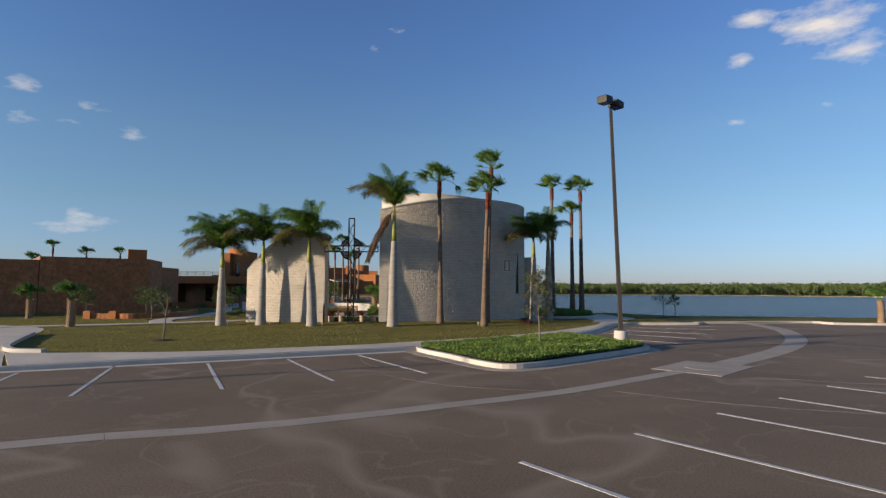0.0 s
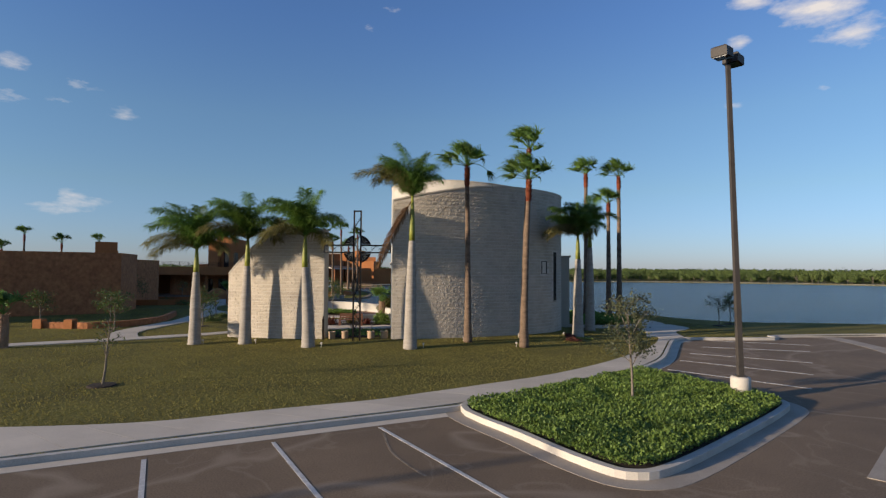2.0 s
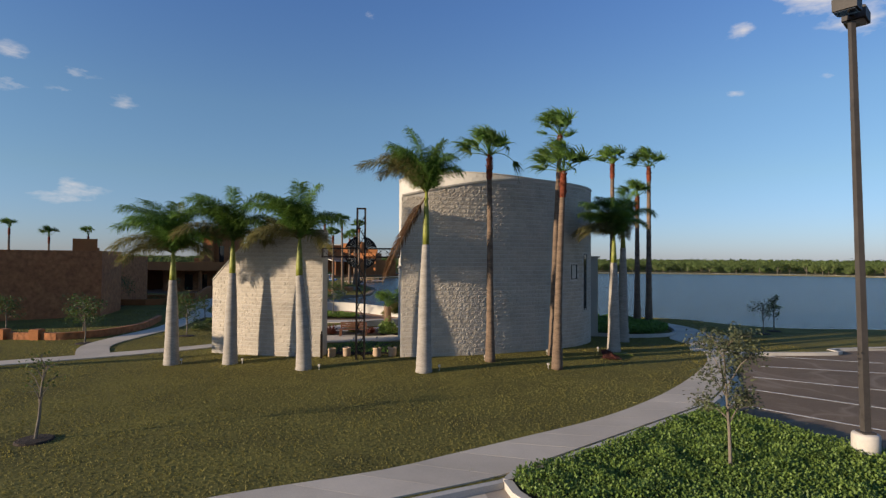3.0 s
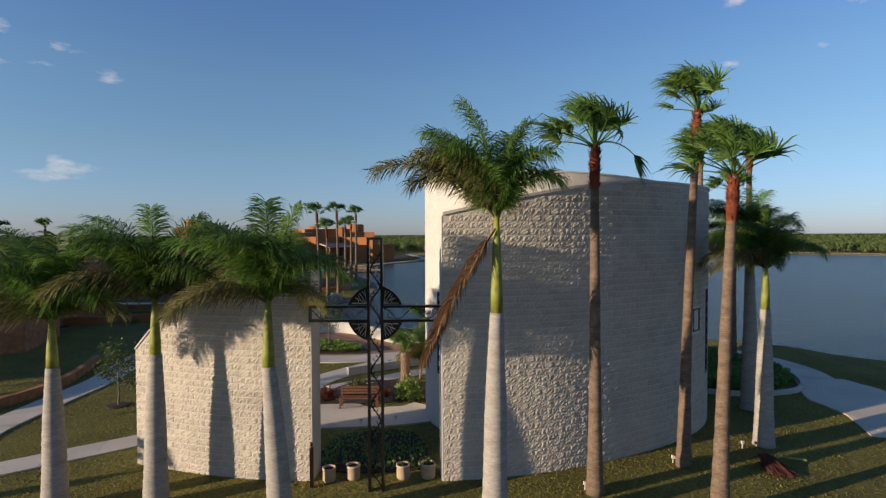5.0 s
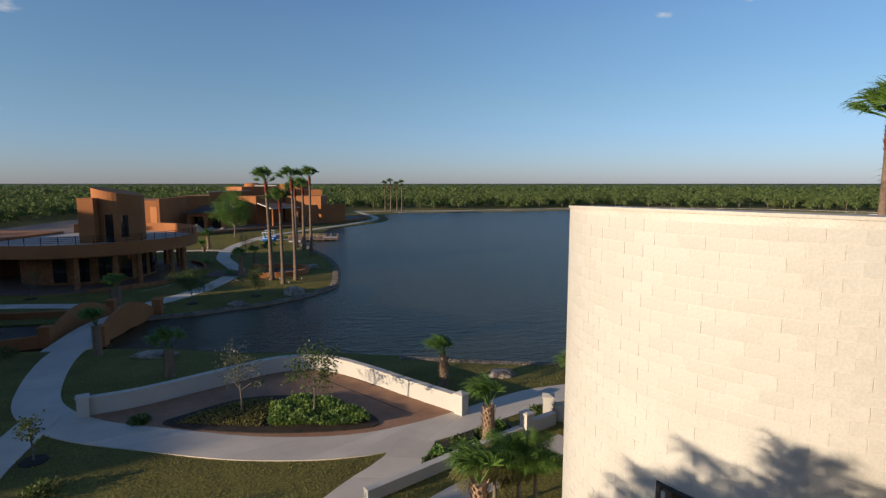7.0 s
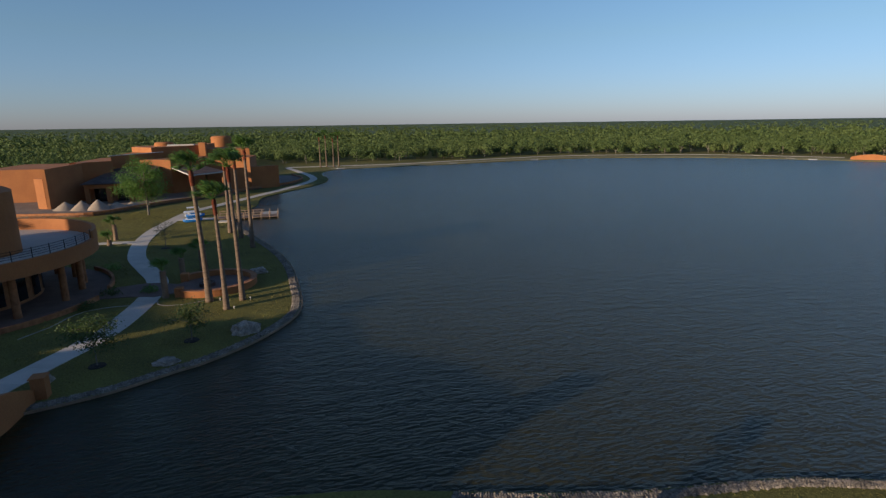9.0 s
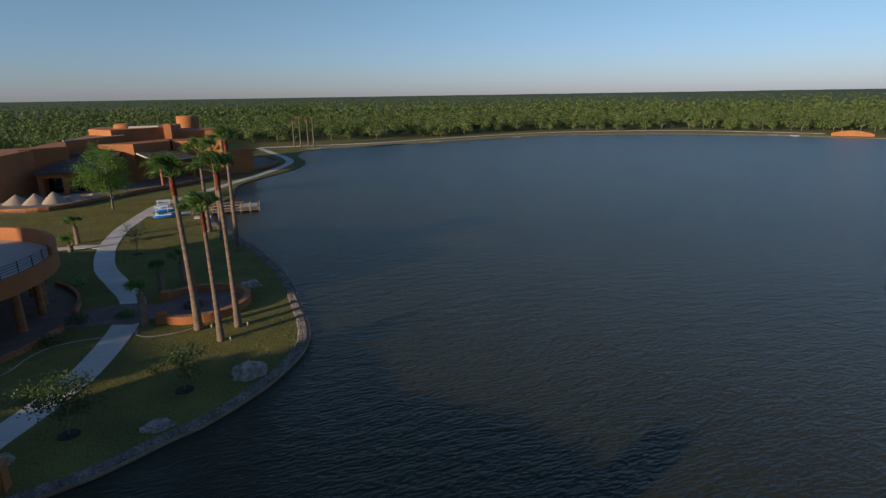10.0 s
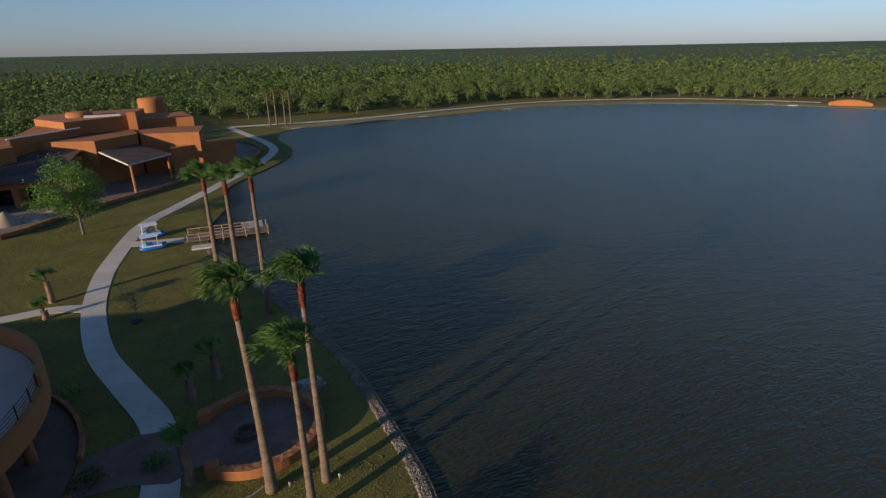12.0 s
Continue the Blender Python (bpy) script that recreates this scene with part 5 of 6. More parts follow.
# fan palms on the point
fan_palm(-20.4, 95.5, 10.3, 2, 1.1, 0.26, (-0.3, 0), label="tall fan palm with orange dry leaves on the point")
fan_palm(-18.85, 93.1, 8.4, 3, 1.0, 0.215, (-0.1, 0))
fan_palm(-17.9, 95.1, 10.5, 0, 1.05, 0.215, (-0.15, 0))
fan_palm(-22.1, 125, 9.2, 1, 1.1, 0.28)
fan_palm(-20.4, 121, 9.6, 2, 1.05, 0.28)
fan_palm(-18.6, 114.9, 11.0, 3, 1.1, 0.25)
for i, (x, y, h) in enumerate(((-6.6, 233, 9.6), (-4.6, 234.5, 10.2), (-2.4, 233, 9.2), (-0.6, 235, 9.8), (-70, 98, 9.6), (-66, 101, 8.4), (-61, 103, 8.6), (-72, 96, 7.2))):
    fan_palm(x, y, h, i, 1.15, 0.24, z=0.12, count=14, label="distant slim fan palm with a small windswept crown")
# short palms
for i, (x, y, h) in enumerate(((-24.3, 37.7, 1.7), (-34.2, 47.0, 1.5), (-5.2, 57.2, 1.55), (-0.6, 60.0, 1.6), (-6.15, 63.6, 1.5), (-20.3, 66.7, 1.4), (-25.9, 71.0, 1.7), (-30.6, 84.4, 1.6), (-24.0, 97.6, 2.2),
                               (-35.2, 124.4, 1.9), (-34.9, 121.0, 0.7), (-32.2, 86.9, 1.0), (-24.0, 104.6, 1.6), (-22.6, 106.5, 1.8), (-6.6, 51.6, 1.6), (33.8, 45.8, 1.7))):
    sabal(x, y, h, i, 0.95 if i < 2 else 0.8)
# slim feather palms beside the garden path
for x, y, h in ((-5.3, 52.3, 1.5), (-4.7, 52.6, 1.2), (-5.9, 52.9, 1.0)):
    ob = holder("feather_palm", "small slim feather palm with bright arching fronds", "palm tree", "feather palms", at=(x, y, height(x, y)))
    Geo().tube([(0, 0, -0.1), (0.04, 0.02, h * 0.5), (0.02, 0.0, h)], [0.085, 0.065, 0.05], 8).part("trunk", BARK, ob, "thin ringed trunk", True)
    put_leaves(ob, ROYAL_SETS[int(h * 10) % 3], (0.02, 0, h), 0.5, "frond")
WALL_BED = [(-4.1, 59.3), (-6.6, 57.85), (-7.35, 57.2), (-7.75, 56.0), (-8.1, 55.3), (-6.0, 56.5), (-3.8, 57.95)]
Geo().prism(WALL_BED, 0.1, lambda x, y: height(x, y) + 0.04).thing("bed", SOIL, "dark mulched bed along the low garden wall", "flower bed", kind="structure")
# young trees
young_tree(4.15, 27.3, 3.7, 0.8, 2600, 1, LEAF_GREY, 0.085, 0.14, "young tree with pale bark in the island ground cover", False, 0.35)
young_tree(-13.75, 29.0, 2.6, 0.5, 110, 2, LEAF, 0.1, label="bare slender young tree in a ring of mulch")
for i, (x, y, h, c, n) in enumerate(((-23.4, 45.6, 2.5, 0.9, 700), (-25.5, 48.6, 2.7, 0.9, 650), (-19.1, 48.9, 2.6, 1.0, 1100), (-31.6, 50.1, 2.6, 0.9, 800), (-15.4, 61.4, 3.0, 1.0, 420), (-12.2, 60.5, 3.3, 1.15, 1100),
                                     (21.0, 53.6, 2.6, 0.5, 500), (19.3, 52.0, 2.5, 0.75, 260), (-24.9, 84.6, 2.8, 1.5, 2800), (-20.3, 87.2, 2.4, 1.2, 1600), (-28.2, 117.5, 3.0, 1.3, 700), (-21.9, 57.9, 1.8, 0.5, 260),
                                     (-36, 70, 3.2, 1.3, 800), (-39.5, 88.2, 2.4, 1.0, 300))):
    young_tree(x, y, h, c, n, 10 + i, LEAF_GREY if i in (4, 7, 10) else LEAF, 0.13, 0.12 if not -18 < x < 11 else None, ring=i != 5)
young_tree(-36.3, 144.6, 8.0, 3.2, 13000, 40, FAN, 0.2, 0.12, "broad leafy tree beside the building terrace", False, 0.22, 0.17)
# court shrubs
shrub(-6.3, 48.9, 0.75, 1.15, 900, 1, COVER, 0.13)
shrub(-9.9, 49.0, 0.5, 0.7, 160, 2, RED_LEAF, 0.16, "low red spiky-leaved shrub", None, True)
shrub(-8.7, 50.2, 0.5, 0.85, 160, 3, FROND_DRY, 0.16, "tan tufted grass clump", None, True)
shrub(-7.4, 49.3, 0.4, 0.55, 120, 4, RED_LEAF, 0.14, "low red spiky-leaved shrub", None, True)
for i, (x, y, r, h) in enumerate(((-4.5, 58.4, 0.45, 0.45), (-5.3, 57.9, 0.4, 0.4), (-6.3, 57.3, 0.45, 0.45), (-7.2, 56.6, 0.4, 0.4), (-7.6, 55.9, 0.35, 0.35), (-2.4, 59.6, 0.6, 0.6), (-25.6, 99.6, 0.9, 0.8), (-28.5, 99.5, 1.0, 0.9),
                                  (-29.2, 96.2, 0.9, 0.8), (-31, 108.5, 1.1, 0.9), (-35, 75, 1.2, 0.9), (-31, 71, 1.0, 0.8), (-36, 68, 1.0, 0.9), (-19.5, 52, 0.8, 0.6), (-20.3, 55.5, 0.8, 0.6), (-19.4, 60.8, 0.5, 0.4))):
    shrub(x, y, r, h, 420, 20 + i, LEAF if i % 3 else FAN, 0.11)
leaf_bed(smooth_line([(7.6, 50.9), (9.6, 50.2), (12.2, 51.2), (13.4, 54.5), (12.2, 58.5), (10.5, 60.0), (8.6, 58), (8.7, 54)], 4, True), 9000, 0.2, 0.15, FAN, "hedge", "low dark hedge filling the bed beside the chapel", 0.55, 31)
Geo().ribbon(smooth_line([(7.4, 50.4), (9.6, 49.8), (12.5, 50.8), (13.8, 54.5), (12.6, 58.9), (10.5, 60.5)], 5), 0.16, 0.05, 0.34).thing("bed_edge", KERB, "low pale concrete edge of the hedge bed", "edging", kind="structure")
# fallen palm flower stalk
g, r = Geo(), random.Random(5)
for _ in range(110):
    p = Vector((5.75 + r.gauss(0, 0.05), 42.35 + r.gauss(0, 0.05), height(5.7, 42.3) + 0.07))
    a, l = r.gauss(-1.35, 0.26), r.uniform(0.7, 1.25)
    m = p + Vector((-0.25 + r.gauss(0, 0.1), -0.25, r.uniform(0.12, 0.3)))
    g.tube([p, m, m + Vector((math.cos(a) * l * 0.8, math.sin(a) * l * 0.8, -m.z + height(5.7, 41.5) + r.uniform(0.01, 0.1)))], 0.012, 3, False)
stalk = g.thing("fallen_stalk", RED_LEAF, "fallen red palm flower stalk lying on the lawn", "palm litter")
Geo().tube([(5.6, 42.4, height(5.6, 42.4) + 0.08), (6.3, 42.5, height(6.3, 42.5) + 0.09), (7.0, 42.35, height(7.0, 42.35) + 0.06)], [0.045, 0.035, 0.05], 6).part("stem", SHAFT, stalk, "yellow-green stem")

# ---- the round plaza ----
PLAZA_WALL = smooth_line([(-22.0, 61.8), (-20.5, 62.4), (-19.1, 63.3), (-17.0, 64.9), (-15.4, 66.1), (-13.9, 66.6), (-12.1, 66.3), (-10.3, 64.8), (-8.1, 62.4), (-6.0, 60.2)], 6)
PLAZA_EDGE = smooth_line([(-5.8, 60.0), (-7.2, 59.7), (-10.4, 58.6), (-14.2, 58.8), (-18, 59.8), (-21.7, 61.2)], 6)
Geo().prism(PLAZA_WALL + PLAZA_EDGE, 0.0, 0.15).thing("plaza", TERRACOTTA, "round plaza of brown-red paving", "plaza", kind="structure")
for a, b in (((-11.2, 65.6), (-7.2, 61.6)), ((-13.2, 66.2), (-8.0, 60.4))):
    Geo().ribbon([a, b], 0.05, 0.1, 0.154).thing("paving_joint", SOIL, "dark joint across the plaza paving", "joint", kind="structure")
plaza_wall = holder("plaza_wall", "low curved cream wall round the plaza with square end piers", "wall")
wall_body(PLAZA_WALL, 0.28, 0.0, lambda s: 0.9).part("wall_body", SMOOTH_BLOCK, plaza_wall)
coping(plaza_wall, PLAZA_WALL, 0.28, lambda s: 0.9, 0.03, 0.05)


def pier(parent, x, y, w, h, turn, mat=SMOOTH_BLOCK, cap=COPING):
    m = Matrix.Translation((x, y, 0)) @ Matrix.Rotation(turn, 4, "Z")
    p = Geo().box(-w, -w, 0, w, w, h, m).part("pier", mat, parent)
    k = w * 1.18
    v = [m @ Vector(q) for q in ((-k, -k, h + 0.002), (k, -k, h + 0.002), (k, k, h + 0.002), (-k, k, h + 0.002), (-k, -k, h + 0.06), (k, -k, h + 0.06), (k, k, h + 0.06), (-k, k, h + 0.06), (0, 0, h + 0.15))]
    Geo().add(v, [(3, 2, 1, 0), (0, 1, 5, 4), (1, 2, 6, 5), (2, 3, 7, 6), (3, 0, 4, 7), (4, 5, 8), (5, 6, 8), (6, 7, 8), (7, 4, 8)]).part("cap", cap, p)


pier(plaza_wall, -22.1, 61.75, 0.22, 1.02, 0.4)
pier(plaza_wall, -5.8, 60.1, 0.22, 1.02, -0.85)
BED = smooth_line([(-18.3, 60.4), (-17.5, 61.6), (-15.7, 62.9), (-13.4, 63.0), (-11.2, 62.0), (-9.7, 60.4), (-9.5, 59.3), (-11.2, 59.0), (-14.4, 59.2)], 5, True)
Geo().prism(BED, 0.1, 0.19).thing("bed", SOIL, "dark mulched bed in the plaza", "flower bed", kind="structure")
leaf_bed([(-13.9, 59.5), (-14.2, 61.6), (-13.2, 62.6), (-11.4, 61.8), (-10.0, 60.3), (-9.8, 59.4), (-11.2, 59.2)], 6500, 0.16, 0.2, COVER, "bed_plants", "green ground cover in the plaza bed", 0.3, 9)
leaf_bed([(-17.9, 60.4), (-17.2, 61.4), (-15.6, 62.6), (-14.3, 62.7), (-14.2, 59.6)], 2500, 0.1, 0.19, BLADE, "bed_grass", "short grass in the plaza bed", 0.06, 19)
court_wall = holder("court_wall", "low cream garden wall with capped piers beside the chapel", "wall")
for line, h in (([(-9.75, 53.8), (-6.6, 55.8), (-3.7, 57.6)], 0.5), ([(-3.3, 57.85), (-2.6, 58.25), (-2.0, 58.6)], 0.6), ([(-2.0, 58.9), (-1.2, 58.6), (-0.4, 58.3)], 0.85)):
    wall_body(line, 0.25, 0.05, lambda s: h).part("wall_body", SMOOTH_BLOCK, court_wall)
    coping(court_wall, line, 0.25, lambda s: h, 0.02, 0.05)
pier(court_wall, -3.5, 57.75, 0.2, 1.05, 0.5)
pier(court_wall, -2.2, 59.1, 0.22, 1.15, -0.3)

# ---- footbridge over the inlet ----
bridge = holder("footbridge", "arched footbridge with solid orange stucco sides", "bridge")


def bridge_side(parent, a, b, thick, z_end, z_mid, base, mat=STUCCO, arch=True):
    """A solid parapet between two plan points with an arched top and an arch over the water."""
    d = Vector((b[0] - a[0], b[1] - a[1]))
    ln = d.length
    d.normalize()
    n = 18
    prof = [(ln * i / n, z_end + (z_mid - z_end) * math.sin(math.pi * i / n)) for i in range(n + 1)]
    low = [(ln * i / n, base + (1.0 if arch else 0.0) * max(0.0, math.sin(math.pi * i / n)) * (0.75 if 1 < i < n - 1 else 0)) for i in range(n, -1, -1)]
    pr = prof + low
    v = [(a[0] + d.x * u - d.y * t, a[1] + d.y * u + d.x * t, z) for t in (0, thick) for u, z in pr]
    m = len(pr)
    half = n + 1
    f = []
    for i in range(n):
        j0, j1 = m - 1 - i, m - 2 - i
        f += [(i, i + 1, j1, j0), (m + i + 1, m + i, m + j0, m + j1)]
    f += [(i, m + i, m + (i + 1) % m, (i + 1) % m) for i in range(m)]
    return Geo().add(v, f).part("parapet", mat, parent)


bridge_side(bridge, (-26.9, 73.6), (-26.5, 80.8), 0.3, 0.75, 1.85, -0.7)
bridge_side(bridge, (-29.9, 73.8), (-29.6, 80.9), 0.3, 0.75, 1.85, -0.7)
slabs(bridge, [(-29.55, 71.8), (-29.5, 76.5), (-29.3, 81.9)], [(-27.0, 71.8), (-26.9, 76.5), (-26.6, 81.9)], 7, lambda x, y: 0.17 + 0.35 * max(0, math.cos((y - 76.9) / 9.5 * math.pi)), thick=0.3)
for x, y in ((-26.75, 73.3), (-30.0, 73.4), (-26.35, 81.2), (-29.75, 81.3)):
    pier(bridge, x, y, 0.32, 1.25, 0.05, STUCCO, STUCCO)
wing = holder("wing_wall", "low orange stucco wing wall at the footbridge", "wall")
wall_body([(-40, 70.5), (-34, 71.2), (-30.3, 73.2)], 0.3, -0.6, lambda s: 0.75).part("wall_body", STUCCO, wing)
wing = holder("wing_wall", "low orange stucco wing wall with a lantern pier", "wall")
wall_body([(-52, 79), (-44, 80.5), (-36, 80.5), (-30.2, 81.4)], 0.3, -0.6, lambda s: 0.6).part("wall_body", STUCCO, wing)

# retaining wall beside the brown building
ret = holder("retaining_wall", "low brown stucco retaining wall with short piers", "wall")
wall_body(smooth_line([(-29.0, 46.9), (-27.2, 46.9), (-25.6, 46.9), (-24.0, 48.8), (-23.7, 52.5), (-25.2, 57.6)], 5), 0.3, 0.0, lambda s: 0.55).part("wall_body", STUCCO_DARK, ret)
for x, y in ((-29.3, 47.0), (-27.2, 47.0)):
    Geo().box(x - 0.28, y - 0.3, 0, x + 0.28, y + 0.3, 0.75, None, 0.04).part("pier", STUCCO, ret)

# ---- brown building west of the lawn ----
west = holder("stucco_building", "low brown building with rough textured stucco walls", "building")
Geo().prism([(-31.7, 60.2), (-39.4, 54.7), (-44, 60), (-60, 75), (-44, 75), (-33.5, 66)], 0.0, 5.65).part("wall_block", STUCCO_DARK, west)
Geo().prism([(-39.45, 54.66), (-55, 43.5), (-75, 60), (-62, 76), (-44.2, 60.2)], 0.0, 5.3).part("wall_block", STUCCO_DARK, west)
Geo().prism([(-55.05, 43.4), (-62, 38.4), (-85, 60), (-75.2, 60.2)], 0.0, 6.0).part("wall_block", STUCCO_DARK, west)
Geo().prism([(-32.1, 57.9 + 2.3), (-33.5, 58.95 + 0.2), (-34.3, 60.4), (-32.9, 61.4)], 5.652, 6.65).part("chimney", STUCCO, west, "square orange stucco chimney")
Geo().prism([(-36.5, 68.6), (-37, 77), (-46, 79), (-46.5, 75.2), (-44.1, 75.2)], 0.0, 5.25).part("wall_block", STUCCO_DARK, west)
Geo().box(-34.9, 61.6, 5.652, -33.7, 63, 5.95).part("roof_box", STUCCO, west)
# two tall blocks added out of view to cast shade on the plaza and lawn
Geo().prism([(-79.1, 30.2), (-88.2, 26.1), (-89.2, 28.3), (-80.1, 32.4)], 0.0, 12.3).part("wall_block", STUCCO_DARK, west)
Geo().prism([(-80.12, 32.45), (-89.22, 28.35), (-91.6, 33.7), (-82.5, 37.8)], 0.0, 13.3).part("wall_block", STUCCO_DARK, west)

# ---- building with the round deck ----
deckb = holder("deck_building", "orange stucco building with a round raised deck and tower", "building")
DC = (-40.6, 101.0)
arc_pts = lambda r, a0, a1, n: [(DC[0] + r * math.cos(radians(a0 + (a1 - a0) * i / n)), DC[1] + r * math.sin(radians(a0 + (a1 - a0) * i / n))) for i in range(n + 1)]
deck = Geo().prism(arc_pts(10.7, 0, 354, 59), 3.35, 4.05).part("deck_slab", STUCCO, deckb, "thick round orange deck edge")
Geo().prism(arc_pts(10.35, 0, 354, 59), 4.054, 4.1).part("deck_floor", DECKFLOOR, deck, "pale deck floor")
low = arc_pts(10.7, -130, 5, 40)
wall_body(low, 0.3, 4.053, lambda s: 4.55).part("parapet", STUCCO, deckb)
wall_body(arc_pts(10.7, 5, 125, 36), 0.3, 4.053, lambda s: 5.15).part("parapet", STUCCO, deckb)
rail = Geo()
for z in (4.75, 4.92, 5.09, 5.26):
    rail.tube([(*p, z) for p in arc_pts(10.5, -130, 5, 40)], 0.018, 5)
rl = rail.part("railing", IRON, deckb, "thin black iron railing")
for x, y in arc_pts(10.5, -130, 5, 18):
    Geo().tube([(x, y, 4.55), (x, y, 5.32)], 0.03, 6).part("post", IRON, rl)
for a in (-72, -52, -38, -12, 8, 22, 40, 58, 78):
    x, y = arc_pts(9.2, a, a, 1)[0]
    Geo().lathe([(0.3, 0.1), (0.27, 0.2), (0.26, 3.2), (0.32, 3.348)], 14, (x, y, 0)).part("column", STUCCO_DARK, deckb, "round dark stucco column", True)
Geo().prism(arc_pts(6.3, 0, 350, 35), 0.1, 3.348).part("ground_floor", STUCCO_DARK, deckb)
for a in range(-95, 60, 18):
    p = arc_pts(6.34, a, a + 11, 3)
    w = Geo()
    for q0, q1 in zip(p, p[1:]):
        w.add([(*q0, 0.4), (*q1, 0.4), (*q1, 2.7), (*q0, 2.7)], [(0, 1, 2, 3)])
    w.part("window", GLASS, deckb, "dark ground-floor window")
Geo().prism(arc_pts(11.2, 0, 350, 35), 0.0, 0.155).part("patio", BROWN_PAVING, deckb, "shaded brown paved patio")
tower_c = (-36.9, 99.8)
tw = [(tower_c[0] + 2.45 * math.cos(2 * math.pi * i / 36), tower_c[1] + 2.45 * math.sin(2 * math.pi * i / 36)) for i in range(36)]
tower = Geo().prism(tw, 4.1, lambda x, y: 9.35 - 0.19 * (x - tower_c[0])).part("tower", STUCCO, deckb, "round orange tower with a slanting top")
Geo().box(-39.45, 96.6, 0.1, -37.95, 98.6, 8.68).part("tower_pier", STUCCO, deckb, "square orange stucco pier")
for a0, a1, z0, z1 in ((205, 222, 4.1, 6.9), (262, 280, 4.1, 7.0), (296, 312, 4.6, 6.9)):
    pts = [(tower_c[0] + 2.465 * math.cos(radians(a0 + (a1 - a0) * i / 4)), tower_c[1] + 2.465 * math.sin(radians(a0 + (a1 - a0) * i / 4))) for i in range(5)]
    w = Geo()
    for q0, q1 in zip(pts, pts[1:]):
        w.add([(*q0, z0), (*q1, z0), (*q1, z1), (*q0, z1)], [(0, 1, 2, 3)])
    w.part("window", GLASS, deckb, "dark tower door")
Geo().prism([(-49.5, 96), (-47.5, 109), (-60, 112), (-85, 108), (-85, 92), (-60, 93)], 0.0, 4.35).part("wing", STUCCO, deckb, "long low orange wing")
Geo().prism([(-49.6, 95.9), (-60, 92.9), (-85, 91.9), (-85, 92.4), (-60, 93.4), (-49.7, 96.4)], 4.352, 4.75).part("wing_parapet", STUCCO, deckb)
for k in range(7):
    x = -52 - k * 4.4
    yb = 96 - 0.29 * (-49.5 - x) if x > -60 else 93 - 0.04 * (-60 - x)
    Geo().box(x - 1.1, yb - 0.03 - 0.1, 0.4, x + 1.1, yb + 0.4, 2.7).part("window", GLASS, deckb, "dark wide window")
# unseen shade casters, not wings: added far west to darken deck and shore lawn
Geo().prism([(-85.3, 68.8), (-94.5, 64.7), (-101.2, 79.8), (-92.0, 83.9)], 0.0, 16.8).part("wing", STUCCO, deckb)
Geo().prism([(-83.1, 63.7), (-92.2, 59.6), (-94.4, 64.6), (-85.3, 68.7)], 0.0, 12.0).part("wing", STUCCO, deckb)
arcs = holder("planter_wall", "low curved stucco planter walls round the patio", "wall")
for r, a0, a1 in ((11.8, -66, -12), (11.5, 2, 46)):
    wall_body(arc_pts(r, a0, a1, 14), 0.22, 0.05, lambda s: 0.5).part("wall_body", STUCCO_DARK, arcs)

# ---- fire-pit terrace on the point ----
fc = (-20.7, 100.1)
ft = lambda r, a0, a1, n: [(fc[0] + r * math.cos(radians(a0 + (a1 - a0) * i / n)), fc[1] + r * math.sin(radians(a0 + (a1 - a0) * i / n))) for i in range(n + 1)]
Geo().prism(ft(3.2, 0, 350, 35), 0.0, 0.185).thing("terrace", BROWN_PAVING, "round brown paved terrace with a fire pit", "terrace", kind="structure")
seat = holder("seat_wall", "curved orange stucco seat wall round the fire pit", "wall")
wall_body(ft(3.55, -130, 140, 44), 0.42, 0.05, lambda s: 0.62).part("wall_body", STUCCO, seat)
wall_body(offsets(ft(3.55, -130, 140, 44), -0.04), 0.5, 0.622, lambda s: 0.70).part("wall_cap", STUCCO_DARK, seat)
for a in (-132, 142):
    x, y = ft(3.35, a, a, 1)[0]
    Geo().box(x - 0.32, y - 0.32, 0.1, x + 0.32, y + 0.32, 0.9, None, 0.05).part("pier", STUCCO, seat)
Geo().lathe([(0.62, 0.16), (0.66, 0.2), (0.64, 0.5), (0.5, 0.52), (0.45, 0.3)], 18, (-21.2, 100.0, 0)).thing("fire_pit", ROOF, "round dark stone fire pit on the terrace", "fire pit", smooth=False)
Geo().prism([(-29.3, 98.6), (-26.6, 98.45), (-24.9, 97.85), (-23.3, 98.6), (-22.6, 98.0), (-22.6, 101.4), (-23.9, 101.3), (-25.3, 102.15), (-26.6, 102.4), (-29.3, 101.5)], 0.0, 0.18).thing("pavement_link", BROWN_PAVING, "brown paved crossing between path, patio and fire pit", "path", kind="structure")
Geo().ribbon(smooth_line([(-20.6, 95.95), (-21.5, 95.45), (-22.6, 95.25), (-23.5, 95.35), (-24.2, 95.9), (-24.4, 96.8)], 5), 0.1, 0.05, 0.15).thing("bed_edge", GUTTER, "pale curved edging beside the path", "edging", kind="structure")
Geo().ribbon(smooth_line([(-26.1, 96.1), (-27.5, 96.15), (-29.0, 95.6), (-29.8, 94.4), (-30.2, 92.8), (-31.4, 90.6)], 5), 0.1, 0.05, 0.15).thing("bed_edge", GUTTER, "pale curved edging beside the path", "edging", kind="structure")


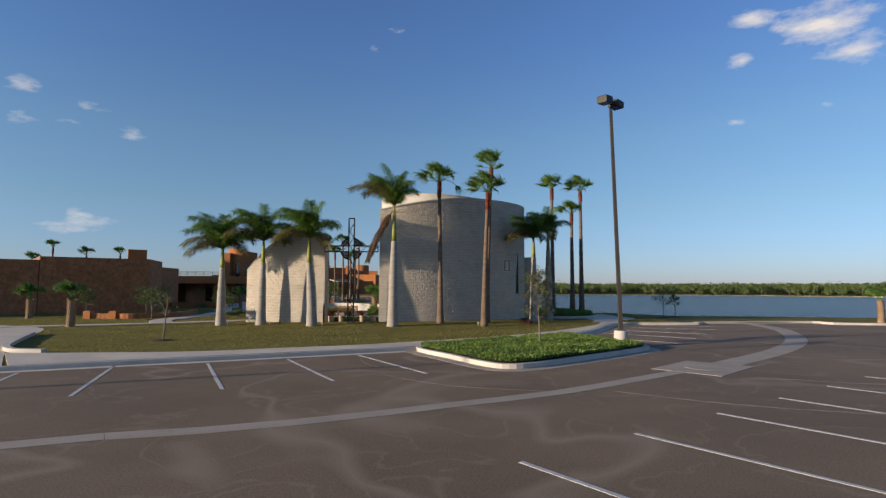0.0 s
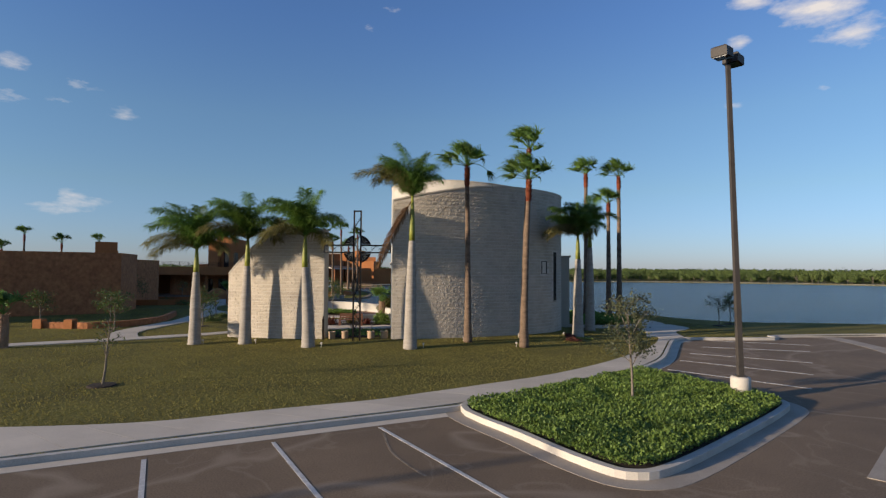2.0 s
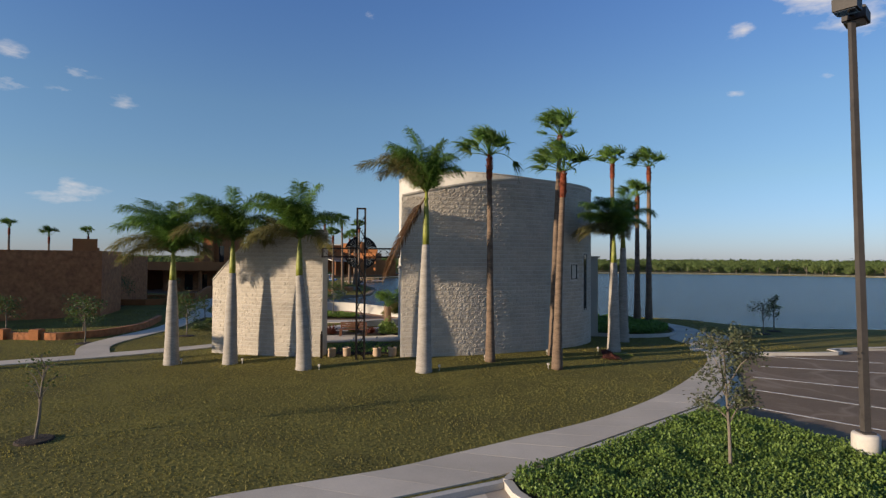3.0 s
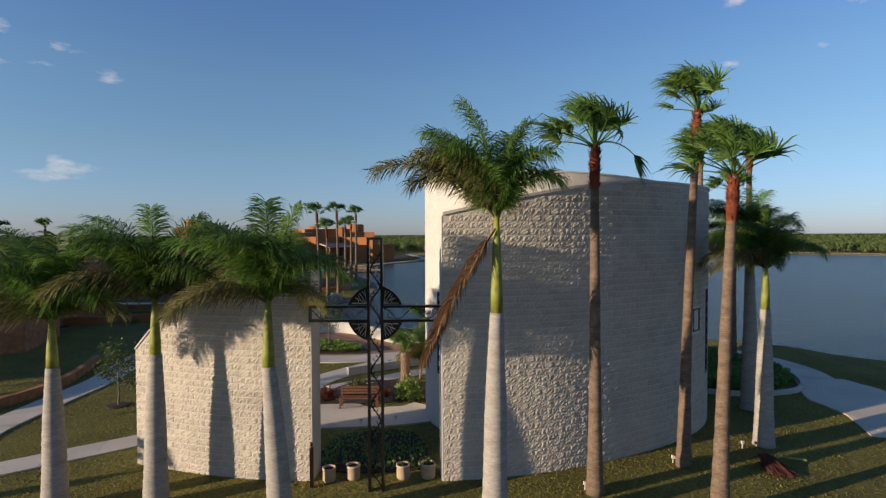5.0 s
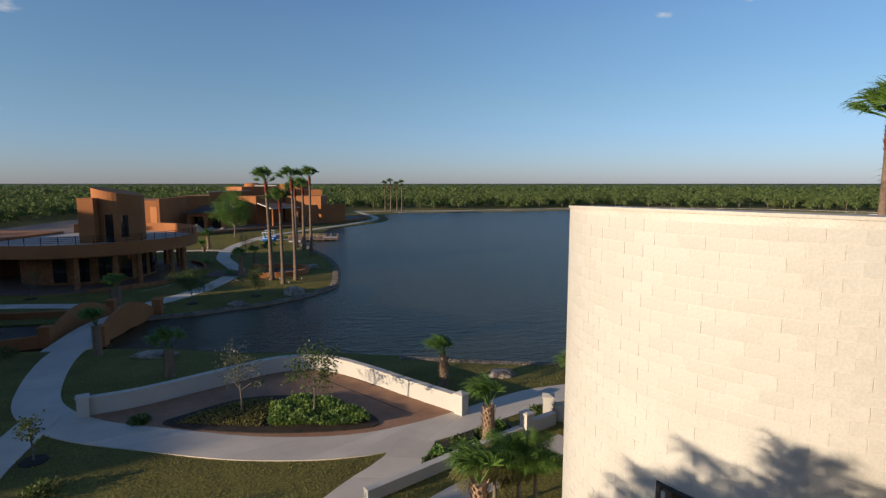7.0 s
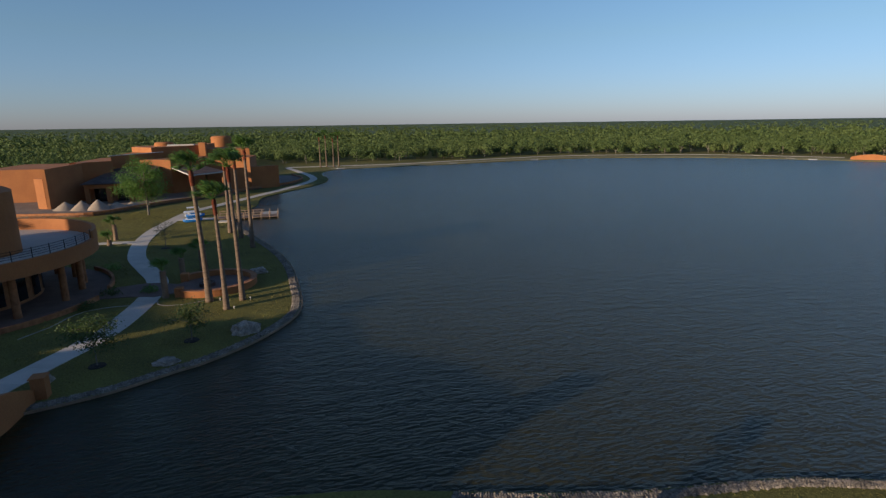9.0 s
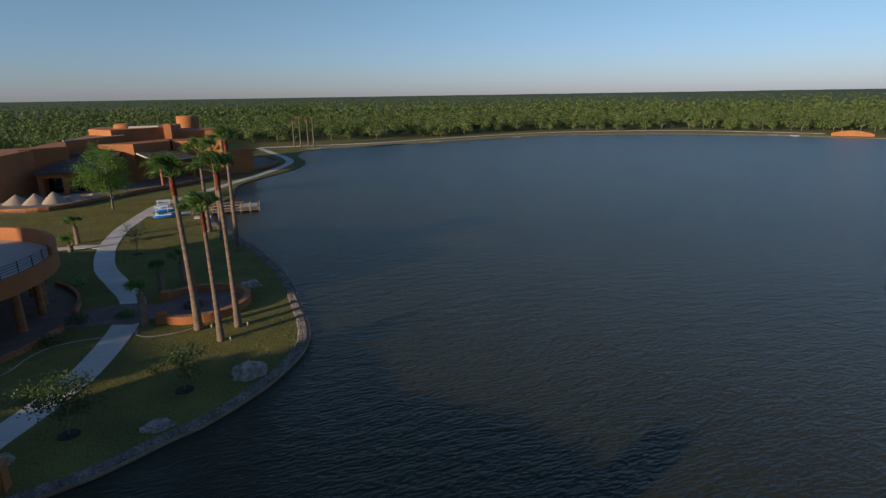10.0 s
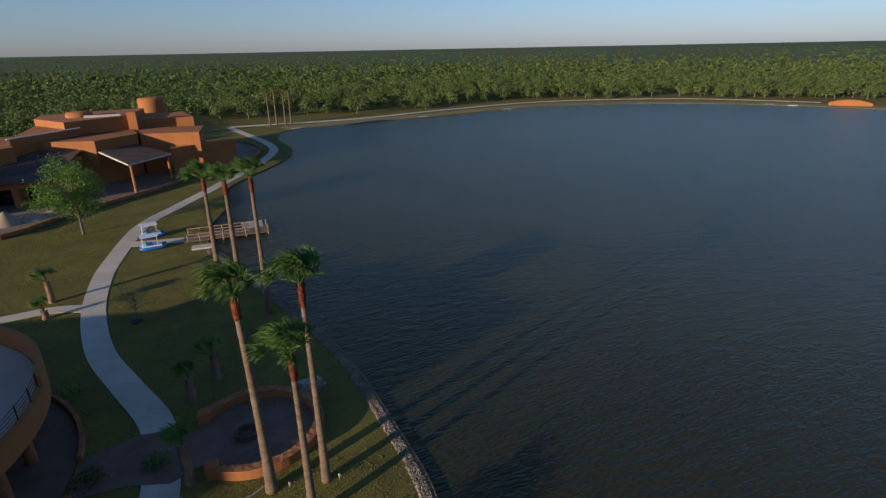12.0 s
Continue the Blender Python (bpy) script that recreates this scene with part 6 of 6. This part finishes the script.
def boulder(x, y, rx, ry, h, k, label="weathered pale limestone boulder lying on the grass"):
    r0 = random.Random(k)
    bm = bmesh.new()
    bmesh.ops.create_icosphere(bm, subdivisions=4, radius=1.0)
    for v in bm.verts:
        n = 1 + 0.32 * noise.noise(v.co * 1.3 + Vector((k, 0, 0))) + 0.16 * noise.noise(v.co * 3.2 + Vector((0, k, 0))) + 0.09 * noise.noise(v.co * 7.5 + Vector((k, k, 0)))
        v.co = Vector((v.co.x * rx * n, v.co.y * ry * n, max(-0.3, v.co.z) * h * n))
    me = bpy.data.meshes.new("boulder")
    bm.to_mesh(me)
    bm.free()
    me.materials.append(ROCK)
    ob = tagged(new("boulder", me), label, "rock", "boulders")
    ob.location = (x, y, 0.2)
    return ob


for i, (x, y, a, b, h) in enumerate(((-17.1, 87.9, 0.95, 0.75, 0.6), (-21.1, 83.9, 0.7, 0.5, 0.22), (-17.2, 103.4, 0.8, 0.6, 0.4), (-22.4, 70.2, 1.2, 0.5, 0.25), (-3, 64.6, 0.7, 0.4, 0.3), (-27.0, 83.2, 0.4, 0.4, 0.3))):
    boulder(x, y, a, b, h, i + 1)


def shore_stones(name, line, count, width, seed, inward=1, label="rough brown stones packed along the shore"):
    g, r = Geo(), random.Random(seed)
    pts = along(line, 0.1)
    for _ in range(count):
        x, y, dx, dy = pts[r.randrange(len(pts))]
        t = r.random() * width
        s = r.uniform(0.04, 0.11)
        c = Vector((x - dy * t * inward, y + dx * t * inward, 0.13 - 0.05 * (t < 0.15)))
        ring_ = [c + Vector((s * math.cos(a + 0.3) * r.uniform(0.7, 1.2), s * math.sin(a + 0.3) * r.uniform(0.7, 1.2), r.uniform(-0.02, 0.02))) for a in (0, 1.25, 2.5, 3.75, 5.0)]
        top = c + Vector((r.uniform(-0.3, 0.3) * s, r.uniform(-0.3, 0.3) * s, s * 0.75))
        g.add(ring_ + [top], [(i, (i + 1) % 5, 5) for i in range(5)])
    return g.thing(name, RIPRAP, label, "shore stones", kind="stuff")


i0 = min(range(len(LAKE)), key=lambda i: math.hypot(LAKE[i][0] + 22.6, LAKE[i][1] - 133))
i1 = min(range(len(LAKE)), key=lambda i: math.hypot(LAKE[i][0] + 29, LAKE[i][1] - 79.2))
shore_stones("shore_stones", LAKE[i0:i1 + 1], 14000, 0.68, 2, -1)
Geo().ribbon(offsets(LAKE[i0:i1 + 1], 0.04), 0.05, -0.7, 0.14).thing("shore_edge", TIMBER, "thin weathered edging board along the shore", "edging", kind="structure")
j0 = min(range(len(LAKE)), key=lambda i: math.hypot(LAKE[i][0] + 8, LAKE[i][1] - 66.8))
j1 = min(range(len(LAKE)), key=lambda i: math.hypot(LAKE[i][0] - 9, LAKE[i][1] - 63.9))
shore_stones("shore_stones", LAKE[j0:j1 + 1], 3600, 0.55, 3, -1)

# ---- dock and boats ----
dock = holder("dock", "weathered timber dock with a low rail", "dock")
for k in range(30):
    Geo().box(-25.4 + k * 0.29, 135.9, 0.2, -25.4 + k * 0.29 + 0.27, 138.4, 0.25).part("plank", TIMBER, dock)
for k in range(8):
    for y in (136.0, 138.3):
        Geo().tube([(-25 + k * 1.2, y, -1.2), (-25 + k * 1.2, y, 1.05)], 0.07, 6).part("pile", TIMBER, dock)
for y in (136.0, 138.3):
    for z in (0.65, 1.0):
        Geo().box(-25.1, y - 0.03, z - 0.05, -18.6, y + 0.03, z + 0.05).part("rail", TIMBER, dock)
Geo().box(-19.3, 138.42, 0.18, -16.9, 141.0, 0.26).part("landing", CONCRETE, dock, "pale landing platform")
Geo().box(-24.6, 133.1, 0.02, -22.6, 134.3, 0.3).thing("boat_ramp", CONCRETE, "small pale concrete slab at the water", "ramp")
BOAT_BLUE = material("boat_blue", (0.02, 0.16, 0.45), 0.4, vary=0.08, size=2, fine=20, bump=0.0)
BOAT_WHITE = material("boat_white", (0.75, 0.75, 0.73), 0.4, vary=0.06, size=2, fine=20, bump=0.0)


def pedal_boat(x, y, a, canopy):
    ob = holder("pedal_boat", "blue and white pedal boat pulled up on the grass", "boat", "pedal boats", at=(x, y, 0.14))
    ob.rotation_euler = (0, 0, a)
    for s in (-0.5, 0.5):
        Geo().tube([(-1.25, s, 0.28), (-0.8, s, 0.2), (0.9, s, 0.2), (1.35, s, 0.36)], [0.1, 0.22, 0.22, 0.06], 10).part("float", BOAT_BLUE, ob, "", True)
    Geo().box(-1.0, -0.6, 0.36, 0.9, 0.6, 0.48, None, 0.05).part("hull_deck", BOAT_WHITE, ob)
    for s in (-0.3, 0.3):
        Geo().box(-0.5, s - 0.22, 0.482, 0.0, s + 0.22, 0.6, None, 0.04).part("seat", BOAT_BLUE, ob)
        Geo().box(-0.58, s - 0.22, 0.482, -0.502, s + 0.22, 1.0, None, 0.03).part("backrest", BOAT_BLUE, ob)
    if canopy:
        for sx in (-0.9, 0.5):
            for sy in (-0.55, 0.55):
                Geo().tube([(sx, sy, 0.48), (sx, sy, 1.45)], 0.02, 5).part("canopy_post", BOAT_WHITE, ob)
        Geo().box(-1.05, -0.68, 1.45, 0.65, 0.68, 1.5).part("canopy", BOAT_WHITE, ob, "pale blue-white canopy")


pedal_boat(-28.8, 140.0, 0.2, True)
pedal_boat(-28.4, 135.6, 0.1, True)

# ---- the far orange building ----
far_b = holder("orange_building", "sprawling orange stucco building with stepped walls", "building")
Z0 = 0.1
slab_of = lambda name, poly, z1, label="", mat=STUCCO, z0=Z0: Geo().prism(poly, z0, (lambda x, y: 0.92 * z1(x, y)) if callable(z1) else 0.92 * z1).part(name, mat, far_b, label)
slab_of("main_hall", [(-43.1, 180.0), (-33.9, 184.6), (-33.0, 198), (-50, 197), (-49.5, 190.2)], lambda x, y: 10.1 + 0.02 * (x + 43))
slab_of("upper_hall", [(-48.5, 171.6), (-40.9, 179.6), (-43.2, 180.2), (-49.6, 190)], lambda x, y: 8.75 + 0.03 * (x + 48.5))
Geo().add([(-48.75, 171.45, 8.06), (-40.8, 179.45, 8.28), (-41.1, 179.9, 8.28), (-49.0, 171.9, 8.06), (-48.75, 171.45, 8.2), (-40.8, 179.45, 8.42), (-41.1, 179.9, 8.42), (-49.0, 171.9, 8.2)],
          [(3, 2, 1, 0), (4, 5, 6, 7), (0, 1, 5, 4), (1, 2, 6, 5), (2, 3, 7, 6), (3, 0, 4, 7)]).part("parapet_cap", KERB, far_b, "pale cap on the sloping parapet")
slab_of("entrance_block", [(-47.5, 174.9), (-37.9, 171.3), (-32.6, 177.2), (-34.0, 184.4), (-43.0, 179.9), (-41.0, 179.5), (-47.4, 172.9)], 7.75)
slab_of("wing", [(-32.3, 177.6), (-23.2, 175.0), (-22.5, 184), (-31.4, 186.0), (-33.8, 184.3)], 7.6)
slab_of("wing", [(-31.3, 186.2), (-24, 186), (-26, 197), (-32.9, 197.9), (-33.8, 184.8)], 9.2)
slab_of("screen_wall", [(-27.8, 173.4), (-17.6, 178.6), (-17.9, 179.6), (-22.4, 178.0), (-27.9, 174.4)], 5.3)
slab_of("chimney", [(-34.4, 183.6), (-33.0, 183.4), (-32.8, 184.9), (-34.2, 185.2)], 10.9, "square orange stucco chimney")
slab_of("wing", [(-68, 166.5), (-53.4, 165.5), (-53.4, 182), (-68, 183)], 6.9)
slab_of("wing", [(-53.38, 164.9), (-47.6, 169.2), (-48.6, 171.5), (-50, 182), (-53.38, 182)], 7.95)
slab_of("buttress_wall", [(-53.9, 154.6), (-53.4, 154.6), (-51.4, 165.0), (-51.9, 165.3)], lambda x, y: 7.6 + 0.03 * (y - 154.6))
for (x, y), r, z1 in (((-32.0, 203.0), 2.5, 11.0), ((-42.3, 188.5), 2.1, 10.1)):
    Geo().lathe([(r, 0), (r, z1 - 0.5), (r * 0.93, z1 - 0.15), (r * 0.7, z1)], 28, (x, y, Z0)).part("round_turret", STUCCO, far_b, "low round orange turret", True)
Geo().box(-41, 184.9, 9.35, -35.5, 186, 9.7).part("roof_unit", KERB, far_b, "pale roof unit")
porch_top = lambda x, y: 3.75 + 0.148 * (y - 159.7)
slab_of("porch_wall", [(-49.5, 162.6), (-42.4, 162.6), (-40.2, 171.9), (-47.6, 174.6)], porch_top, mat=STUCCO_DARK)
for x in (-49.6, -46.2, -42.6):
    Geo().box(x - 0.35, 160.0, Z0, x + 0.35, 160.7, 3.7).part("porch_pier", STUCCO, far_b)
Geo().box(-49.95, 160.02, 3.05, -42.25, 160.68, 3.74).part("porch_beam", STUCCO, far_b)
Geo().add([(-50.3, 159.4, 3.9), (-41.9, 159.4, 3.9), (-40.0, 171.9, 5.85), (-48.0, 174.9, 5.95), (-50.3, 159.4, 3.76), (-41.9, 159.4, 3.76), (-40.0, 171.9, 5.7), (-48.0, 174.9, 5.8)],
          [(0, 1, 2, 3), (7, 6, 5, 4), (0, 4, 5, 1), (1, 5, 6, 2), (2, 6, 7, 3), (3, 7, 4, 0)]).part("porch_roof", ROOF, far_b, "dark brown tiled porch roof")
for x in (-48.0, -44.3):
    Geo().box(x - 1.2, 162.5, 0.45, x + 1.2, 162.9, 2.9).part("window", GLASS, far_b, "dark wide window")
Geo().add([(-37.4, 171.0, 5.6), (-33.0, 176.4, 5.6), (-27.6, 169.6, 4.7), (-32.8, 162.6, 4.7), (-37.4, 171.0, 5.45), (-33.0, 176.4, 5.45), (-27.6, 169.6, 4.52), (-32.8, 162.6, 4.52)],
          [(3, 2, 1, 0), (4, 5, 6, 7), (0, 1, 5, 4), (1, 2, 6, 5), (2, 3, 7, 6), (3, 0, 4, 7)]).part("canopy_roof", ROOF, far_b, "dark tiled canopy roof")
Geo().tube([(-37.5, 170.9, 5.45), (-32.8, 162.5, 4.55), (-27.6, 169.5, 4.55)], 0.13, 6).part("canopy_beam", KERB, far_b, "pale canopy beam")
for x, y in ((-32.6, 163.1), (-28.1, 169.4)):
    Geo().lathe([(0.26, 0), (0.22, 0.2), (0.2, 4.35)], 10, (x, y, Z0)).part("canopy_post", STUCCO_DARK, far_b)
Geo().add([(-36.2, 173.2, 0.5), (-34.4, 175.25, 0.5), (-34.4, 175.25, 3.0), (-36.2, 173.2, 3.0)], [(0, 1, 2, 3)]).part("window", GLASS, far_b, "dark glazed entrance")
far_b.children[-1].location = (0.03, -0.03, 0)
yard = holder("yard_wall", "short free-standing orange stucco yard wall", "wall")
Geo().prism([(-55.8, 156.1), (-54.0, 154.75), (-54.0, 155.3), (-55.6, 156.5)], 0.0, 5.4).part("wall_body", STUCCO, yard)
TERR = smooth_line([(-62, 149.5), (-52, 147.0), (-44.5, 146.2), (-39.8, 152.2), (-35.5, 157.5), (-29, 164.5), (-22, 176), (-15.5, 182), (-12.5, 193), (-15, 204)], 5)
Geo().prism(TERR + [(-30, 205), (-90, 200), (-90, 155)], 0.0, 0.42).thing("terrace", EARTH, "bare brown earth building terrace", "terrace", kind="structure")
edge = holder("terrace_wall", "low brown stucco edge of the sandy terrace", "wall")
wall_body(TERR, 0.3, 0.0, lambda s: 0.78).part("wall_body", STUCCO_DARK, edge)


def sand_pile(x, y, r0, h, k):
    g, n, rings = Geo(), 22, 7
    v = []
    for j in range(rings):
        t = j / rings
        v += [(x + r0 * (1 - t) * math.cos(6.283 * i / n) * (1 + 0.15 * noise.noise((i * 0.7, j, k))), y + r0 * (1 - t) * math.sin(6.283 * i / n) * (1 + 0.15 * noise.noise((i * 0.7, j, k + 9))), 0.38 + h * t) for i in range(n)]
    v.append((x, y, 0.38 + h))
    f = [(j * n + i, j * n + (i + 1) % n, (j + 1) * n + (i + 1) % n, (j + 1) * n + i) for j in range(rings - 1) for i in range(n)] + [((rings - 1) * n + i, (rings - 1) * n + (i + 1) % n, len(v) - 1) for i in range(n)]
    return g.add(v, f).thing("sand_pile", SAND, "heap of pale building sand on the terrace", "sand pile", "sand piles", smooth=True)


for i, (x, y, r, h) in enumerate(((-50.8, 153.4, 1.9, 1.4), (-48.0, 152.3, 1.8, 1.6), (-45.6, 152.2, 1.9, 1.7), (-43.2, 153.4, 1.6, 1.0), (-41.4, 155.4, 1.3, 0.7))):
    sand_pile(x, y, r, h, i)

# ---- far shore: platforms, bridge, poles, woods ----
for x, y, a in ((37.3, 231.0, 0.1), (69.2, 236.6, 0.1), (149, 203.6, -0.9), (151.8, 197.6, -0.9), (-1.0, 224.2, 0.3)):
    m = Matrix.Translation((x, y, 0)) @ Matrix.Rotation(a, 4, "Z")
    ob = Geo().box(-1.3, -0.7, -0.2, 1.3, 0.7, 0.15, m, 0.06).thing("jetty", KERB, "small pale jetty platform on the far shore", "jetty", "far jetties")
    for sx in (-1.1, 1.1):
        Geo().tube([m @ Vector((sx, -0.6, -1)), m @ Vector((sx, -0.6, 0.45))], 0.08, 6).part("post", KERB, ob)
far_bridge = holder("arched_bridge", "distant low arched orange footbridge", "bridge")
bridge_side(far_bridge, (160.2, 191.5), (167.5, 183.0), 0.4, 0.8, 1.75, -0.6)
bridge_side(far_bridge, (162.6, 193.5), (169.9, 185.0), 0.4, 0.8, 1.75, -0.6)
Geo().prism([(160.4, 191.8), (167.7, 183.3), (169.9, 185.0), (162.6, 193.5)], 0.25, 0.5).part("deck", CONCRETE, far_bridge)


def lake_gap(x, y):
    return min(math.hypot(x - p[0], y - p[1]) for p in LAKE[::4])


def leaf_ball(g, c, rad, n, size, r):
    """Leaf sprays on a rounded clump, mostly facing outwards."""
    for _ in range(n):
        a, sz = r.uniform(0, 6.28), r.uniform(-0.5, 1)
        cz = math.sqrt(1 - sz * sz)
        o = Vector((cz * math.cos(a), cz * math.sin(a), sz))
        p = c + o * rad * r.uniform(0.62, 1.06)
        nrm = (o + Vector((r.uniform(-1, 1), r.uniform(-1, 1), r.uniform(-1, 1))) * 0.35).normalized()
        u = nrm.cross(Vector((r.uniform(-1, 1), r.uniform(-1, 1), r.uniform(-1, 1)))).normalized() * size * r.uniform(0.35, 0.65)
        w = nrm.cross(u) * r.uniform(0.5, 0.9)
        g.add([p - u, p - w, p + u, p + w], [(0, 1, 2, 3)])


def clump_tree(g, x, y, h, balls, n, size, r):
    for k in range(balls):
        a, d = r.uniform(0, 6.28), (0 if k == 0 else h * r.uniform(0.2, 0.42))
        rad = h * r.uniform(0.24, 0.36)
        leaf_ball(g, Vector((x + d * math.cos(a), y + d * math.sin(a), h * (0.72 if k == 0 else r.uniform(0.28, 0.66)))), rad, n, size, r)


def wooded(x, y):
    """Whether the woods stand here: outside the lake, its mown bank and the buildings."""
    if inside(x, y, LAKE):
        return 0
    if -95 < x < 22 and y < 208 or -34 < x < 22 and y < 252:
        return 0
    if x > 18 and y < 46:
        return 0
    gap = lake_gap(x, y)
    need = 27 + 9 * noise.noise((x * 0.025, y * 0.025, 0))
    if x > 60 and y < 150:
        need = 15
    return 0 if gap < need else gap - need + 1


def woods():
    r = random.Random(12)
    near, mid, trunks = Geo(), Geo(), Geo()
    step = 4.6
    for ix in range(int(520 / step)):
        for iy in range(int(400 / step)):
            x, y = -175 + (ix + r.random()) * step, 50 + (iy + r.random()) * step
            deep = wooded(x, y)
            if not deep:
                continue
            if deep < 16:
                if r.random() < 0.25:
                    continue
                h = r.uniform(3.4, 6.0)
                clump_tree(near, x, y, h, 6, 60, 0.5, r)
                trunks.tube([(x, y, 0), (x + r.uniform(-0.3, 0.3), y, h * 0.6)], [0.13, 0.06], 4, False)
                for _b in range(3):
                    a = r.uniform(0, 6.28)
                    trunks.tube([(x, y, h * 0.2), (x + math.cos(a) * h * 0.28, y + math.sin(a) * h * 0.28, h * 0.62)], [0.08, 0.03], 3, False)
            elif deep < 85:
                if r.random() < 0.15:
                    continue
                clump_tree(near, x, y, r.uniform(3.6, 6.4), 4, 38, 0.62, r)
            elif deep < 180:
                clump_tree(near, x, y, r.uniform(3.8, 6.6), 3, 20, 1.0, r)
    wd = holder("woods", "dense low green mesquite woodland behind the lake", "woodland", kind="stuff")
    tagged(near.part("canopy", WOODLAND, wd), kind="stuff")
    tagged(trunks.part("trunks", BARK, wd), kind="stuff")
    for _ in range(10500):
        a = r.uniform(radians(-12), radians(200))
        d = 300 * (1 + 4.6 * r.random() ** 1.7)
        x, y = 20 + d * math.cos(a), 120 + d * math.sin(a)
        if wooded(x, y) < 110:
            continue
        clump_tree(mid, x, y, r.uniform(4.4, 7.2), 3, 14, 1.7, r)
    tagged(mid.part("canopy", WOODLAND, wd), kind="stuff")
    # the closed canopy further out
    sheet, rows, cols = Geo(), 60, 150
    v = []
    for j in range(rows):
        d = 285 * (1.058 ** j)
        for i in range(cols):
            a = radians(-14 + 214 * i / (cols - 1))
            x, y = 20 + d * math.cos(a), 120 + d * math.sin(a)
            z = 2.9 + min(1.7, (d - 285) / 300) + 1.3 * noise.noise((x * 0.05, y * 0.05, 0)) + 0.8 * noise.noise((x * 0.2, y * 0.2, 3))
            v.append((x, y, z))
    f = [(j * cols + i, j * cols + i + 1, (j + 1) * cols + i + 1, (j + 1) * cols + i) for j in range(rows - 1) for i in range(cols - 1)]
    tagged(sheet.add(v, f).part("far_canopy", WOODLAND, wd, "", True), kind="stuff")


woods()


# ---- grass blades on the lawns ----
def lawn(x0, x1, y0, y1, count, tall, seed):
    """Short blades where nothing else covers the ground, as one mesh."""
    cell = 0.1
    nx, ny = int((x1 - x0) / cell), int((y1 - y0) / cell)
    free = np.ones((nx, ny), bool)
    gx, gy = x0 + (np.arange(nx) + 0.5) * cell, y0 + (np.arange(ny) + 0.5) * cell
    for poly in FOOT + [LAKE, LOT]:
        xs, ys = [p[0] for p in poly], [p[1] for p in poly]
        i0, i1 = max(0, int((min(xs) - x0) / cell) - 1), min(nx, int((max(xs) - x0) / cell) + 2)
        j0, j1 = max(0, int((min(ys) - y0) / cell) - 1), min(ny, int((max(ys) - y0) / cell) + 2)
        if i0 >= i1 or j0 >= j1:
            continue
        px, py = gx[i0:i1, None], gy[None, j0:j1]
        hit = np.zeros((i1 - i0, j1 - j0), bool)
        for (ax, ay), (bx, by) in zip(poly, poly[1:] + poly[:1]):
            if ay != by:
                hit ^= ((ay > py) != (by > py)) & (px < (bx - ax) * (py - ay) / (by - ay) + ax)
        free[i0:i1, j0:j1] &= ~hit
    rng = np.random.default_rng(seed)
    ci, cj = np.nonzero(free)
    pick = rng.integers(0, len(ci), count)
    x, y = gx[ci[pick]] + rng.uniform(-0.05, 0.05, count), gy[cj[pick]] + rng.uniform(-0.05, 0.05, count)
    d = np.hypot((x + 3.5) / 13, (y - 45) / 9)
    z = 0.11 + 0.27 * np.clip(1 - d * d, 0, 1)
    a = rng.uniform(0, 2 * np.pi, count)
    clump = 0.6 + 0.5 * np.sin(x * 1.7 + 2 * np.sin(y * 0.9)) * np.sin(y * 1.3 + 2 * np.sin(x * 0.8))
    h, w = tall * rng.uniform(0.5, 1.1, count) * (0.6 + 0.4 * clump), tall * rng.uniform(0.25, 0.5, count)
    v = np.empty((count, 3, 3))
    v[:, 0] = np.stack([x - np.cos(a) * w, y - np.sin(a) * w, z], 1)
    v[:, 1] = np.stack([x + np.cos(a) * w, y + np.sin(a) * w, z], 1)
    v[:, 2] = np.stack([x + rng.normal(-0.3, 0.5, count) * h, y + rng.normal(0, 0.5, count) * h, z + h], 1)
    me = bpy.data.meshes.new("grass_blades")
    me.from_pydata(v.reshape(-1, 3).tolist(), [], np.arange(3 * count).reshape(-1, 3).tolist())
    me.materials.append(BLADE)
    me.update()
    tagged(new("grass_blades", me), "short golden-green mown grass blades of the lawn", "grass", kind="stuff")


lawn(-34, 18, 14, 66, 150000, 0.065, 1)
lawn(-46, -12, 79, 150, 60000, 0.09, 2)
